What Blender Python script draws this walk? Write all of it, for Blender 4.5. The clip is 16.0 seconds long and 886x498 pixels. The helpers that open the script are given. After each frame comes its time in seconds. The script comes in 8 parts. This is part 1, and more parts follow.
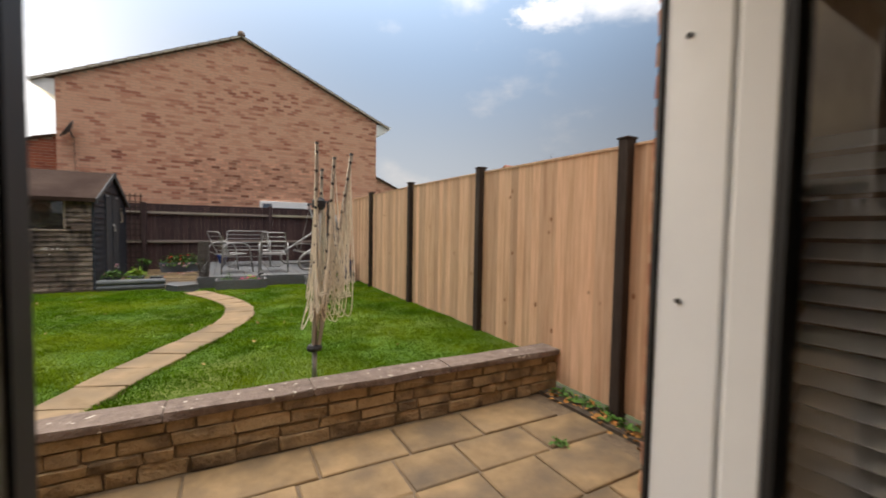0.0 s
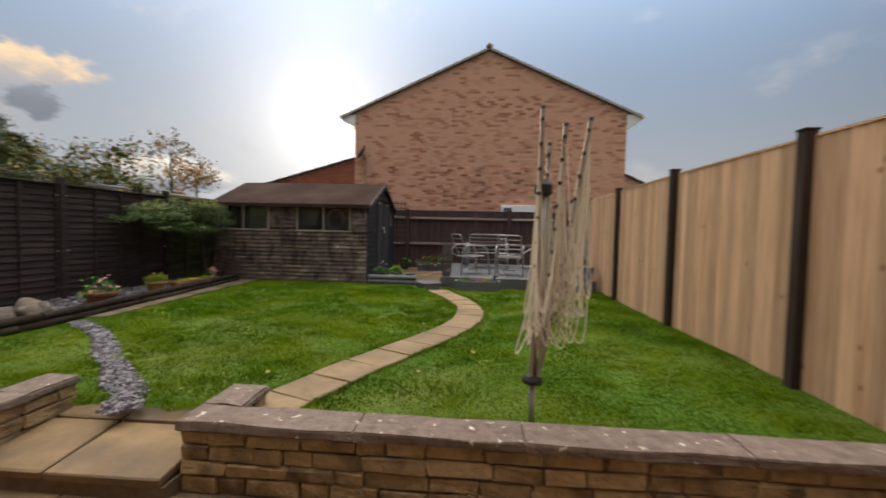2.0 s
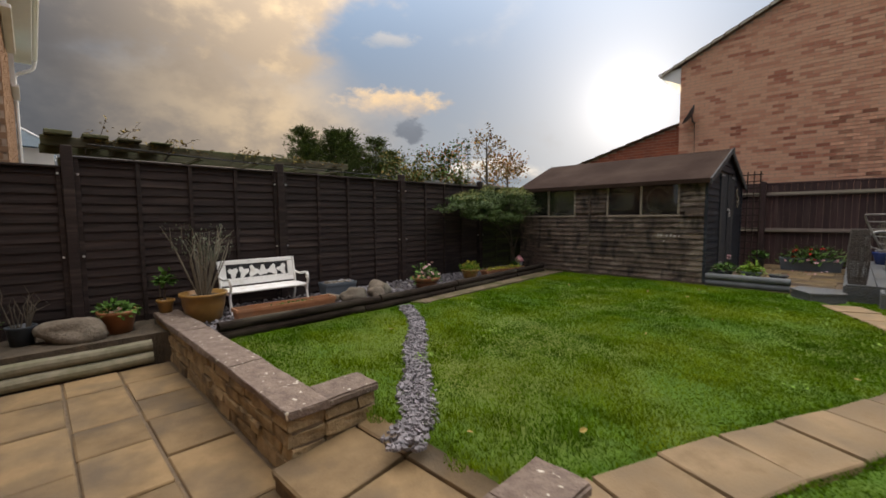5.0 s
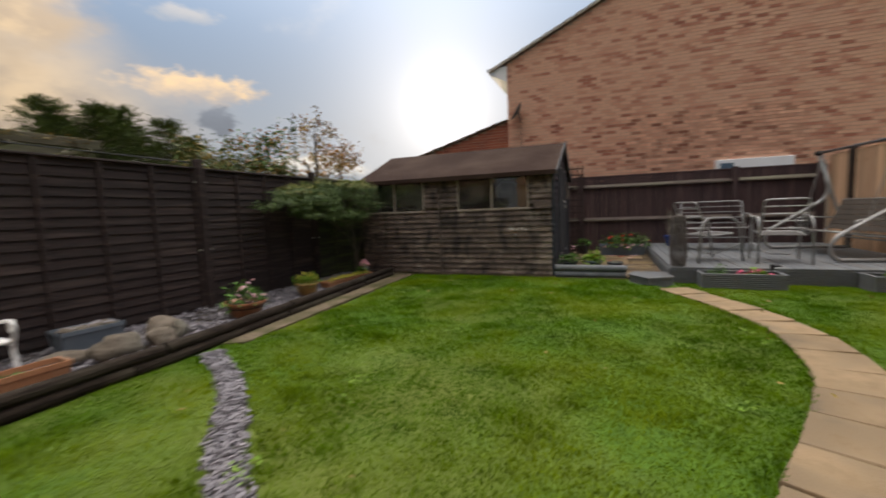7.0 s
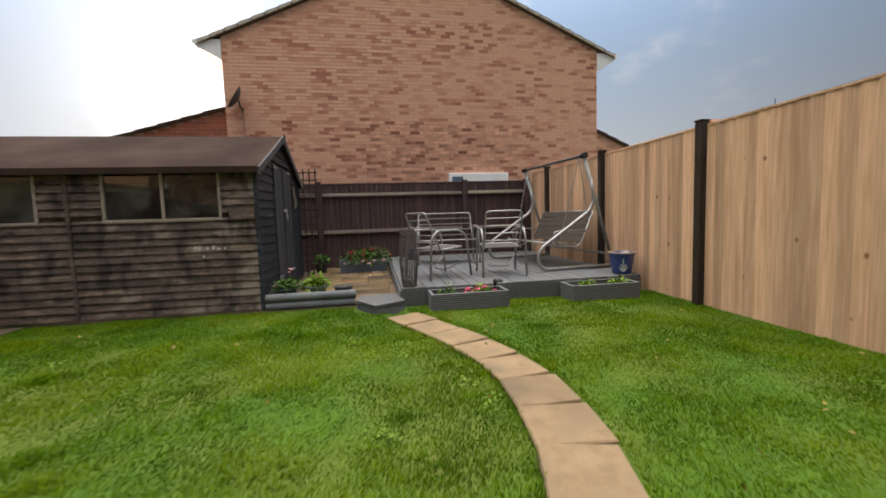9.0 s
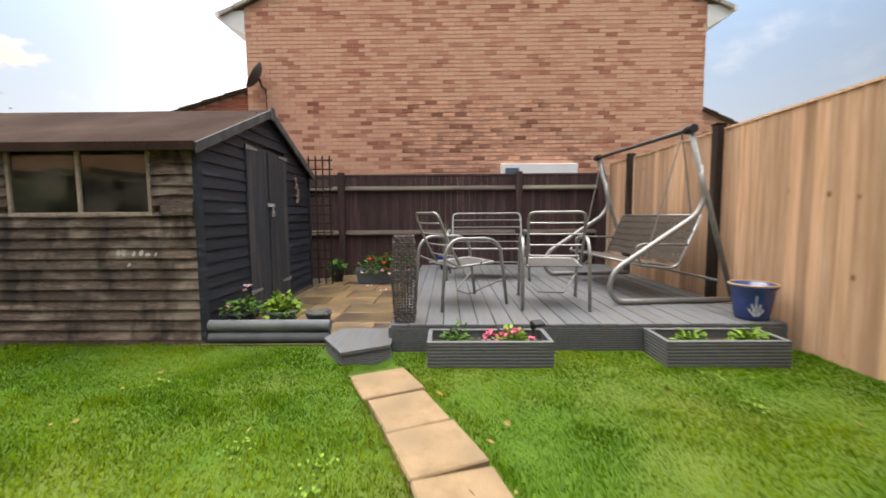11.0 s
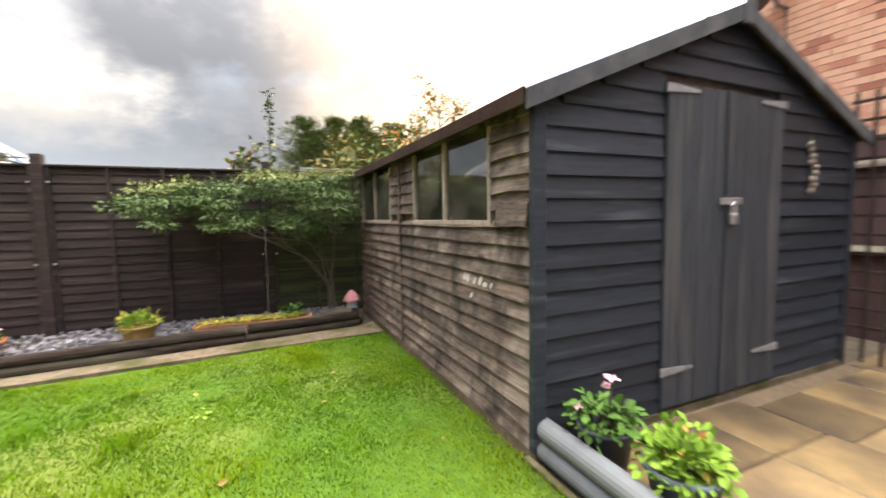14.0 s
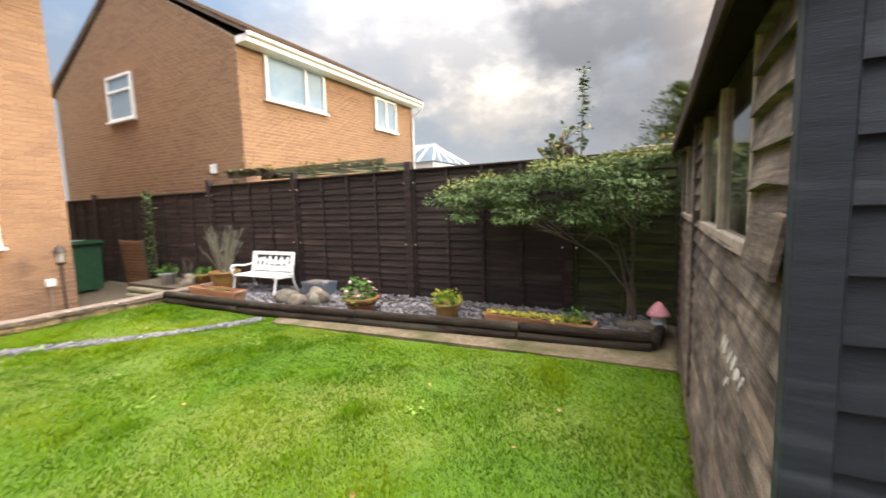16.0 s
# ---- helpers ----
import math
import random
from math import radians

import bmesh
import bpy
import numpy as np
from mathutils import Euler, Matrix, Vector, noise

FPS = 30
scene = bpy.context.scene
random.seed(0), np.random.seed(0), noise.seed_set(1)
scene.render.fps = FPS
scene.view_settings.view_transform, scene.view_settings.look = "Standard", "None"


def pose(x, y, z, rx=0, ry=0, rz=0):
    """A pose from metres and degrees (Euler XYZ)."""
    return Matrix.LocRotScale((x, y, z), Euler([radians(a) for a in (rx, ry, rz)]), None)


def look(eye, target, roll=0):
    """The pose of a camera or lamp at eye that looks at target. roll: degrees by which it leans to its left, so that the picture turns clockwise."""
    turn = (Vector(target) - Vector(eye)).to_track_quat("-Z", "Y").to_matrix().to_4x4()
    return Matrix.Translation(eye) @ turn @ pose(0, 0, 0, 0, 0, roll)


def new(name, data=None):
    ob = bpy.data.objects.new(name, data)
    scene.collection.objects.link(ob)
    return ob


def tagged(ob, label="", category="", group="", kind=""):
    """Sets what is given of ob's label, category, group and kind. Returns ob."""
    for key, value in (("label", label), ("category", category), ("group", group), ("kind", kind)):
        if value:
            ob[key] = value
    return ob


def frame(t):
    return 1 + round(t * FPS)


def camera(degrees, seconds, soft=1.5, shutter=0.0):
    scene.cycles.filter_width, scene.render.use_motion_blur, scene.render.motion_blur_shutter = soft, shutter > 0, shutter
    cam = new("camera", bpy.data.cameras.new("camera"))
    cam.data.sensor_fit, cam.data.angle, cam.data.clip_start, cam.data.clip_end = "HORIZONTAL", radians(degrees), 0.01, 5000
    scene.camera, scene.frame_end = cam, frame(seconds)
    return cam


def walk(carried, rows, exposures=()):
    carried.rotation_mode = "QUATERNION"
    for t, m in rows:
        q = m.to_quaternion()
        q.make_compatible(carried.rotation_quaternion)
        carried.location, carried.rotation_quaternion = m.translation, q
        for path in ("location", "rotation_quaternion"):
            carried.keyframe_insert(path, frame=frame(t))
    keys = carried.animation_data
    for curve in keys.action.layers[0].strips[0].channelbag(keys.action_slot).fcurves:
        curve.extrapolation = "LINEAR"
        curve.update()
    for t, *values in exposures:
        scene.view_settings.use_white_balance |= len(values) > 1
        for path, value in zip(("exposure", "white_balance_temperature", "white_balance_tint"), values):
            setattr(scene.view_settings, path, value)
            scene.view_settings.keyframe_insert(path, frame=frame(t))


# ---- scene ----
cam = camera(94.5, 16.0, 1.7, 0.5)
PATH = [
    (0, (-0.006, 0.448, 1.257), (0.941, 2.207, 1.163), 1.0),
    (0.5, (0.112, 0.711, 1.235), (0.847, 2.568, 1.137), 1.2),
    (1, (0.197, 0.926, 1.237), (0.668, 2.867, 1.137), 1.3),
    (1.5, (0.269, 1.129, 1.239), (0.451, 3.119, 1.144), 1.3),
    (2, (0.282, 1.309, 1.175), (0.119, 3.301, 1.091), 1.3),
    (2.5, (0.258, 1.602, 1.115), (-0.268, 3.53, 1.043), 1.3),
    (3, (0.215, 1.744, 1.13), (-0.67, 3.536, 1.056), 1.2),
    (3.5, (0.086, 1.945, 1.104), (-1.104, 3.55, 1.017), 1.3),
    (3.7, (0.046, 2.026, 1.107), (-1.25, 3.546, 1.019), 1.2),
    (5.8, (-0.86, 2.715, 1.185), (-2.275, 4.120, 1.013), -0.7),
    (6, (-0.985, 2.795, 1.200), (-2.321, 4.273, 1.023), -0.8),
    (6.5, (-1.235, 3.065, 1.180), (-2.317, 4.739, 0.990), -1.5),
    (7, (-1.305, 3.350, 1.125), (-2.045, 5.200, 0.943), -2.1),
    (7.5, (-1.306, 3.747, 1.113), (-1.621, 5.714, 0.933), -2.3),
    (8, (-1.22, 4.107, 1.076), (-1.063, 6.093, 0.896), -2.4),
    (8.2, (-1.118, 4.286, 1.081), (-0.788, 6.25, 0.898), -1.8),
    (10.3, (-0.2, 6.051, 1.096), (0.066, 8.029, 0.954), -0.8),
    (10.5, (-0.105, 6.233, 1.091), (0.073, 8.219, 0.934), -0.7),
    (11, (0.019, 6.631, 1.106), (-0.006, 8.624, 0.941), -0.4),
    (11.5, (0.062, 7.082, 1.125), (-0.168, 9.063, 0.975), -0.8),
    (12, (0.063, 7.499, 1.121), (-0.49, 9.416, 0.976), -0.7),
    (12.5, (-0.025, 7.884, 1.146), (-0.972, 9.639, 1.003), -0.0),
    (13, (-0.205, 8.265, 1.136), (-1.497, 9.784, 0.99), 0.1),
    (13.5, (-0.375, 8.607, 1.126), (-1.967, 9.811, 1.0), -1.1),
    (14, (-0.542, 8.927, 1.175), (-2.365, 9.734, 1.017), -1.0),
    (14.5, (-0.761, 9.203, 1.155), (-2.711, 9.601, 0.955), -1.8),
    (15, (-0.96, 9.433, 1.178), (-2.947, 9.371, 0.961), -3.2),
    (15.5, (-1.117, 9.715, 1.248), (-3.026, 9.164, 1.017), -2.9),
    (16, (-1.219, 9.857, 1.271), (-2.982, 8.938, 1.061), -1.8),
]

EXPOSURES = [(t, stops, 7500, 12) for t, stops in ((0.0, 0.66), (1.0, 0.5), (3.7, 0.1), (7.0, 0.24), (8.2, 0.45), (10.3, 0.94), (11.0, 1.16), (12.5, 1.6), (14.0, 2.0), (15.0, 1.97), (16.0, 1.7))]
walk(cam, [(t, look(eye, target, roll)) for t, eye, target, roll in PATH], EXPOSURES)

# ---- sky, clouds and sun ----
SUN_AZ, SUN_EL = 21.0, 13.0      # degrees west of the garden's axis (+y), and above the horizon
SKY, ZENITH = 0.95, 12.5


def heading(az, el):
    """Unit direction from degrees west of +y and degrees above the horizon."""
    a, b = radians(az), radians(el)
    return Vector((-math.sin(a) * math.cos(b), math.cos(a) * math.cos(b), math.sin(b)))


def build_world():
    """A fair evening sky: blue overhead the gardens, pale round the low sun, a bank of cloud in the west and a few small clouds."""
    world = bpy.data.worlds.new("sky")
    scene.world = world
    world.use_nodes = True
    n, l = world.node_tree.nodes, world.node_tree.links
    n.clear()
    out, bg = n.new("ShaderNodeOutputWorld"), n.new("ShaderNodeBackground")

    def put(socket, v):
        if isinstance(v, (int, float, tuple)):
            socket.default_value = v
        else:
            l.new(v, socket)

    def op(kind, a, b=0.0, c=0.0):
        m = n.new("ShaderNodeMath"); m.operation = kind
        for k, v in enumerate((a, b, c)):
            put(m.inputs[k], v)
        return m.outputs[0]

    def vop(kind, a, b=(0, 0, 0)):
        m = n.new("ShaderNodeVectorMath"); m.operation = kind
        put(m.inputs[0], a)
        if kind == "SCALE":
            put(m.inputs["Scale"], b)
        else:
            put(m.inputs[1], b)
        return m.outputs["Value"] if kind in ("DOT_PRODUCT", "LENGTH") else m.outputs[0]

    def ease(v, a, b, lo=0.0, hi=1.0):
        m = n.new("ShaderNodeMapRange"); m.interpolation_type = "SMOOTHSTEP"
        for k, q in zip(("Value", "From Min", "From Max", "To Min", "To Max"), (v, a, b, lo, hi)):
            put(m.inputs[k], q)
        return m.outputs[0]

    def mix(f, a, b):
        m = n.new("ShaderNodeMixRGB")
        put(m.inputs[0], f)
        put(m.inputs[1], (*a, 1) if isinstance(a, tuple) else a)
        put(m.inputs[2], (*b, 1) if isinstance(b, tuple) else b)
        return m.outputs[0]

    def fbm(v, scale, detail, rough=0.55):
        m = n.new("ShaderNodeTexNoise")
        put(m.inputs["Vector"], v)
        m.inputs["Scale"].default_value, m.inputs["Detail"].default_value, m.inputs["Roughness"].default_value = scale, detail, rough
        return m.outputs["Fac"]

    co = n.new("ShaderNodeTexCoord")
    d = vop("NORMALIZE", co.outputs["Generated"])
    sep = n.new("ShaderNodeSeparateXYZ"); l.new(d, sep.inputs[0])
    z = op("MAXIMUM", sep.outputs["Z"], 0.0)
    toward = vop("DOT_PRODUCT", d, tuple(heading(SUN_AZ, SUN_EL)))
    ahead = op("MAXIMUM", toward, 0.0)
    stretched = vop("MULTIPLY", d, (1, 1, 1.7))
    big, small, fine = fbm(stretched, 3.2, 6), fbm(stretched, 11.0, 6, 0.6), fbm(stretched, 34.0, 5, 0.6)
    # clear sky
    air = n.new("ShaderNodeTexSky")
    air.sky_type, air.sun_disc = "NISHITA", False
    air.sun_elevation, air.sun_rotation = radians(SUN_EL), radians(-SUN_AZ)
    air.dust_density, air.air_density, air.ozone_density = 1.2, 1.0, 1.5
    blue = mix(0.92, vop("SCALE", air.outputs[0], 0.05), (0.175, 0.262, 0.405))
    blue = mix(ease(z, 0.40, 0.02), blue, (0.34, 0.39, 0.46))
    blue = vop("SCALE", blue, ease(toward, 0.05, 0.75, 0.50, 1.0))
    # pale haze round the low sun
    haze = op("ADD", op("MULTIPLY", op("POWER", ahead, 300.0), 0.45), op("ADD", op("MULTIPLY", op("POWER", ahead, 45.0), 0.34), op("MULTIPLY", op("POWER", ahead, 9.0), 0.12)))
    total = vop("ADD", blue, vop("SCALE", (0.93, 0.95, 1.0), haze))
    # thin veil that thickens overhead
    veil = ease(op("ADD", big, ease(z, 0.42, 0.85, 0.0, 0.32)), 0.56, 0.84)
    total = mix(veil, total, vop("SCALE", (0.50, 0.51, 0.54), ease(toward, 0.0, 0.8, 0.55, 1.0)))

    def cloud(under, az, el, wide, high, lit, dull, noisy=0.55, soft=0.35, grain=None, strength=1.0):
        """A cloud at a heading: half its width and height in radians; lit towards its top, dull at its base."""
        c = heading(az, el)
        off = vop("SUBTRACT", d, tuple(c))
        r = vop("LENGTH", vop("MULTIPLY", off, (1 / wide, 1 / wide, 1 / high)))
        r = op("ADD", r, op("MULTIPLY", op("SUBTRACT", 0.5, grain or small), noisy * 2))
        cover = op("MULTIPLY", ease(r, 1.0 + soft, 1.0 - soft), strength)
        s2 = n.new("ShaderNodeSeparateXYZ"); l.new(off, s2.inputs[0])
        up = op("ADD", op("MULTIPLY", s2.outputs["Z"], 0.5 / high), op("MULTIPLY", op("SUBTRACT", small, 0.5), 2.2))
        return mix(cover, under, mix(ease(up, -0.35, 0.45), dull, lit))

    # the western bank: peach where it looks at the sun, grey beyond
    bank = mix(ease(toward, 0.36, 0.78), (0.115, 0.125, 0.145), (0.70, 0.56, 0.39))
    shadowed = mix(ease(toward, 0.36, 0.78), (0.085, 0.095, 0.115), (0.44, 0.37, 0.30))
    total = cloud(total, 112, 24, 0.42, 0.20, (0.30, 0.305, 0.315), (0.205, 0.213, 0.23), 0.8, 0.5, big, 0.8)
    total = cloud(total, 80, 11, 0.40, 0.15, bank, shadowed, 0.4, 0.5, big, 0.9)
    total = cloud(total, 84, 29, 0.42, 0.24, bank, shadowed, 0.75, 0.16, big)
    total = cloud(total, 109.5, 13.0, 0.15, 0.07, (0.33, 0.335, 0.34), (0.22, 0.228, 0.24), 0.9, 0.5)
    total = cloud(total, 101.0, 25.5, 0.07, 0.03, (0.30, 0.30, 0.30), (0.18, 0.185, 0.195), 0.8, 0.5)
    total = cloud(total, 51.5, 15.0, 0.10, 0.026, (0.80, 0.62, 0.42), (0.40, 0.40, 0.43), 0.9, 0.4, fine)
    total = cloud(total, 49.3, 11.6, 0.036, 0.024, (0.21, 0.25, 0.32), (0.185, 0.22, 0.28), 1.1, 0.3, fine)
    total = cloud(total, 38.5, 5.6, 0.11, 0.036, (0.85, 0.84, 0.82), (0.30, 0.36, 0.44), 0.6, 0.2)
    total = cloud(total, 52.0, 22.5, 0.05, 0.012, (0.50, 0.48, 0.46), (0.34, 0.37, 0.42), 1.0, 0.5, fine, 0.5)
    total = cloud(total, -42.0, 26.6, 0.06, 0.022, (0.60, 0.60, 0.62), (0.40, 0.43, 0.49), 1.1, 0.5, fine, 0.7)
    total = cloud(total, -52.0, 28.0, 0.14, 0.045, (0.58, 0.59, 0.61), (0.40, 0.43, 0.49), 1.0, 0.5, small, 0.7)
    # brightest overhead
    total = vop("SCALE", total, op("ADD", op("MULTIPLY", op("POWER", z, 3.3), ZENITH), 1.0))
    l.new(total, bg.inputs[0])
    bg.inputs[1].default_value = SKY
    l.new(bg.outputs[0], out.inputs[0])


build_world()
sun = new("sun", bpy.data.lights.new("sun", "SUN"))
sun.data.energy, sun.data.angle, sun.data.color = 1.6, radians(14), (1.0, 0.86, 0.68)
sun.matrix_world = look(tuple(heading(SUN_AZ, SUN_EL) * 30), (0, 0, 0))


# ---- materials ----
def material(name, c1, c2, scale=6.0, rough=0.8, bump=0.15, fine=60.0, metal=0.0, stain=None, stain_at=0.62, stain_scale=1.3,
             stretch=(1, 1, 1), vary=0.12, island=False, spec=0.4, detail=6.0, dist=0.006, stain_soft=0.12):
    """Two tones of grain, stains at a larger scale, a shade of its own for each piece, and fine relief."""
    m = bpy.data.materials.new(name)
    m.use_nodes = True
    nt = m.node_tree
    n, l = nt.nodes, nt.links
    bs = n["Principled BSDF"]
    co = n.new("ShaderNodeTexCoord")
    info = n.new("ShaderNodeObjectInfo")
    rnd = info.outputs["Random"]
    if island:
        rnd = n.new("ShaderNodeNewGeometry").outputs["Random Per Island"]
    mp = n.new("ShaderNodeMapping")
    mp.inputs["Scale"].default_value = stretch
    sc = n.new("ShaderNodeVectorMath"); sc.operation = "SCALE"
    sc.inputs[0].default_value = (37, 53, 29)
    l.new(rnd, sc.inputs["Scale"])
    l.new(co.outputs["Object"], mp.inputs["Vector"]); l.new(sc.outputs[0], mp.inputs["Location"])
    grain = n.new("ShaderNodeTexNoise")
    grain.inputs["Scale"].default_value, grain.inputs["Detail"].default_value = scale, detail
    grain.inputs["Roughness"].default_value = 0.62
    l.new(mp.outputs[0], grain.inputs["Vector"])
    ramp = n.new("ShaderNodeValToRGB")
    ramp.color_ramp.elements[0].position, ramp.color_ramp.elements[1].position = 0.32, 0.68
    ramp.color_ramp.elements[0].color, ramp.color_ramp.elements[1].color = (*c1, 1), (*c2, 1)
    l.new(grain.outputs["Fac"], ramp.inputs[0])
    colour = ramp.outputs[0]
    if stain:
        big = n.new("ShaderNodeTexNoise")
        big.inputs["Scale"].default_value, big.inputs["Detail"].default_value = stain_scale, 5
        l.new(mp.outputs[0], big.inputs["Vector"])
        mr = n.new("ShaderNodeMapRange")
        mr.inputs["From Min"].default_value, mr.inputs["From Max"].default_value = stain_at - stain_soft, stain_at + stain_soft
        l.new(big.outputs["Fac"], mr.inputs["Value"])
        mx = n.new("ShaderNodeMixRGB")
        mx.inputs[2].default_value = (*stain, 1)
        l.new(mr.outputs[0], mx.inputs[0]); l.new(colour, mx.inputs[1])
        colour = mx.outputs[0]
    if vary:
        hv = n.new("ShaderNodeHueSaturation")
        mv = n.new("ShaderNodeMapRange")
        mv.inputs["To Min"].default_value, mv.inputs["To Max"].default_value = 1 - vary, 1 + vary
        l.new(rnd, mv.inputs["Value"]); l.new(mv.outputs[0], hv.inputs["Value"]); l.new(colour, hv.inputs["Color"])
        colour = hv.outputs[0]
    l.new(colour, bs.inputs["Base Color"])
    bs.inputs["Roughness"].default_value, bs.inputs["Metallic"].default_value = rough, metal
    bs.inputs["Specular IOR Level"].default_value = spec
    if bump:
        fn = n.new("ShaderNodeTexNoise")
        fn.inputs["Scale"].default_value, fn.inputs["Detail"].default_value = fine, 4
        l.new(mp.outputs[0], fn.inputs["Vector"])
        bp = n.new("ShaderNodeBump")
        bp.inputs["Strength"].default_value, bp.inputs["Distance"].default_value = bump, dist
        l.new(fn.outputs["Fac"], bp.inputs["Height"]); l.new(bp.outputs[0], bs.inputs["Normal"])
    return m


def brick_material(name, tones):
    """Bricks told apart island by island: a ramp of kiln tones, with darker ones drifting over the wall in runs."""
    m = material(name, (0.9, 0.9, 0.9), (1, 1, 1), 24, 0.9, 0.5, 90, vary=0, island=True)
    n, l = m.node_tree.nodes, m.node_tree.links
    bs = n["Principled BSDF"]
    rnd = n.new("ShaderNodeNewGeometry")
    co = n.new("ShaderNodeTexCoord")
    run = n.new("ShaderNodeTexNoise"); run.inputs["Scale"].default_value = 0.8; run.inputs["Detail"].default_value = 3
    l.new(co.outputs["Object"], run.inputs["Vector"])
    ad = n.new("ShaderNodeMath"); ad.operation = "MULTIPLY_ADD"; ad.inputs[1].default_value = 0.62
    off = n.new("ShaderNodeMath"); off.operation = "MULTIPLY"; off.inputs[1].default_value = 0.42
    l.new(run.outputs["Fac"], off.inputs[0])
    l.new(rnd.outputs["Random Per Island"], ad.inputs[0]); l.new(off.outputs[0], ad.inputs[2])
    ramp = n.new("ShaderNodeValToRGB")
    e = ramp.color_ramp.elements
    for i, (p, c) in enumerate(tones):
        k = e[i] if i < 2 else e.new(p)
        k.position, k.color = p, (*c, 1)
    l.new(ad.outputs[0], ramp.inputs[0])
    old = [x for x in l if x.to_socket == bs.inputs["Base Color"]][0].from_socket
    mul = n.new("ShaderNodeMixRGB"); mul.blend_type = "MULTIPLY"; mul.inputs[0].default_value = 1.0
    l.new(ramp.outputs[0], mul.inputs[1]); l.new(old, mul.inputs[2]); l.new(mul.outputs[0], bs.inputs["Base Color"])
    return m


def glass_material(name, tint=(1, 1, 1), rough=0.02, clear=0.9, ior=1.6):
    """Clear pane: mostly see-through, with a mirror's gloss that grows at grazing angles."""
    m = bpy.data.materials.new(name)
    m.use_nodes = True
    n, l = m.node_tree.nodes, m.node_tree.links
    n.remove(n["Principled BSDF"])
    tr, gl, mx, fr = (n.new("ShaderNodeBsdf" + k) if k != "Mix" else n.new("ShaderNodeMixShader") for k in ("Transparent", "Glossy", "Mix", "Diffuse"))
    tr.inputs[0].default_value = (*[clear * c for c in tint], 1)
    gl.inputs["Roughness"].default_value = rough
    f = n.new("ShaderNodeFresnel"); f.inputs[0].default_value = ior
    l.new(f.outputs[0], mx.inputs[0]); l.new(tr.outputs[0], mx.inputs[1]); l.new(gl.outputs[0], mx.inputs[2])
    n.remove(fr)
    l.new(mx.outputs[0], n["Material Output"].inputs[0])
    return m


LAWN = material("lawn", (0.040, 0.100, 0.004), (0.072, 0.150, 0.006), 14, 0.95, 0.6, 140, stain=(0.12, 0.15, 0.022), stain_at=0.58, stain_scale=0.9, vary=0, dist=0.02)
BLADE = material("grass_blade", (0.040, 0.098, 0.003), (0.088, 0.182, 0.004), 4.0, 0.75, 0, spec=0.05, stain=(0.180, 0.245, 0.008), stain_at=0.58, stain_scale=0.9, vary=0, stain_soft=0.14, detail=6)
EARTH = material("earth", (0.05, 0.038, 0.026), (0.10, 0.075, 0.05), 9, 0.95, 0.8, 60, vary=0, dist=0.02)
FIELD = material("far_ground", (0.06, 0.08, 0.03), (0.10, 0.10, 0.06), 0.5, 0.95, 0.2, 9, vary=0)
SLAB = material("patio_slab", (0.158, 0.102, 0.048), (0.245, 0.162, 0.080), 5, 0.82, 0.35, 70, stain=(0.100, 0.072, 0.044), stain_at=0.57, stain_scale=2.2, vary=0.2, dist=0.008)
PATHSLAB = material("path_slab", (0.175, 0.118, 0.062), (0.265, 0.184, 0.104), 7, 0.88, 0.45, 80, stain=(0.135, 0.098, 0.058), stain_at=0.58, stain_scale=3.5, vary=0.12)
YARDSLAB = material("yard_slab", (0.150, 0.098, 0.044), (0.255, 0.175, 0.080), 5, 0.5, 0.35, 70, stain=(0.052, 0.037, 0.027), stain_at=0.52, stain_scale=1.7, vary=0.36, stain_soft=0.16)
CONCRETE = material("concrete_edge", (0.095, 0.072, 0.048), (0.175, 0.135, 0.092), 22, 0.92, 0.6, 90, stain=(0.055, 0.055, 0.022), stain_at=0.54, stain_scale=2.6, vary=0, spec=0.1)
STONE = material("walling_block", (0.25, 0.172, 0.088), (0.38, 0.272, 0.150), 9, 0.9, 0.9, 38, stain=(0.105, 0.072, 0.042), stain_at=0.58, stain_scale=5, vary=0.2, dist=0.02)
COPING = material("coping_stone", (0.115, 0.082, 0.064), (0.215, 0.162, 0.130), 14, 0.92, 0.9, 60, stain=(0.58, 0.53, 0.44), stain_at=0.675, stain_scale=20, vary=0.1, dist=0.012, stain_soft=0.03)
MORTAR = material("mortar", (0.37, 0.27, 0.20), (0.47, 0.35, 0.265), 20, 0.95, 0.4, 90, vary=0)
DARKMORTAR = material("dark_mortar", (0.10, 0.07, 0.045), (0.16, 0.115, 0.07), 20, 0.95, 0.4, 90, vary=0)
BRICK = brick_material("multi_red_brick", ((0.05, (0.67, 0.385, 0.265)), (0.98, (0.20, 0.075, 0.05)), (0.48, (0.68, 0.385, 0.26)), (0.68, (0.60, 0.30, 0.20)), (0.82, (0.41, 0.16, 0.105))))
REDBRICK = brick_material("red_brick", ((0.1, (0.40, 0.13, 0.07)), (0.95, (0.22, 0.07, 0.045)), (0.5, (0.36, 0.11, 0.06))))
BUFFBRICK = brick_material("buff_brick", ((0.1, (0.31, 0.185, 0.108)), (0.95, (0.21, 0.118, 0.070)), (0.5, (0.285, 0.165, 0.095))))
TILE = material("roof_tile", (0.10, 0.065, 0.05), (0.18, 0.115, 0.085), 7, 0.9, 0.4, 50, stain=(0.16, 0.15, 0.09), vary=0.15)
FELT = material("roof_felt", (0.026, 0.015, 0.0115), (0.050, 0.031, 0.024), 60, 1.0, 0.6, 260, stain=(0.065, 0.043, 0.033), stain_at=0.58, vary=0, spec=0.1)
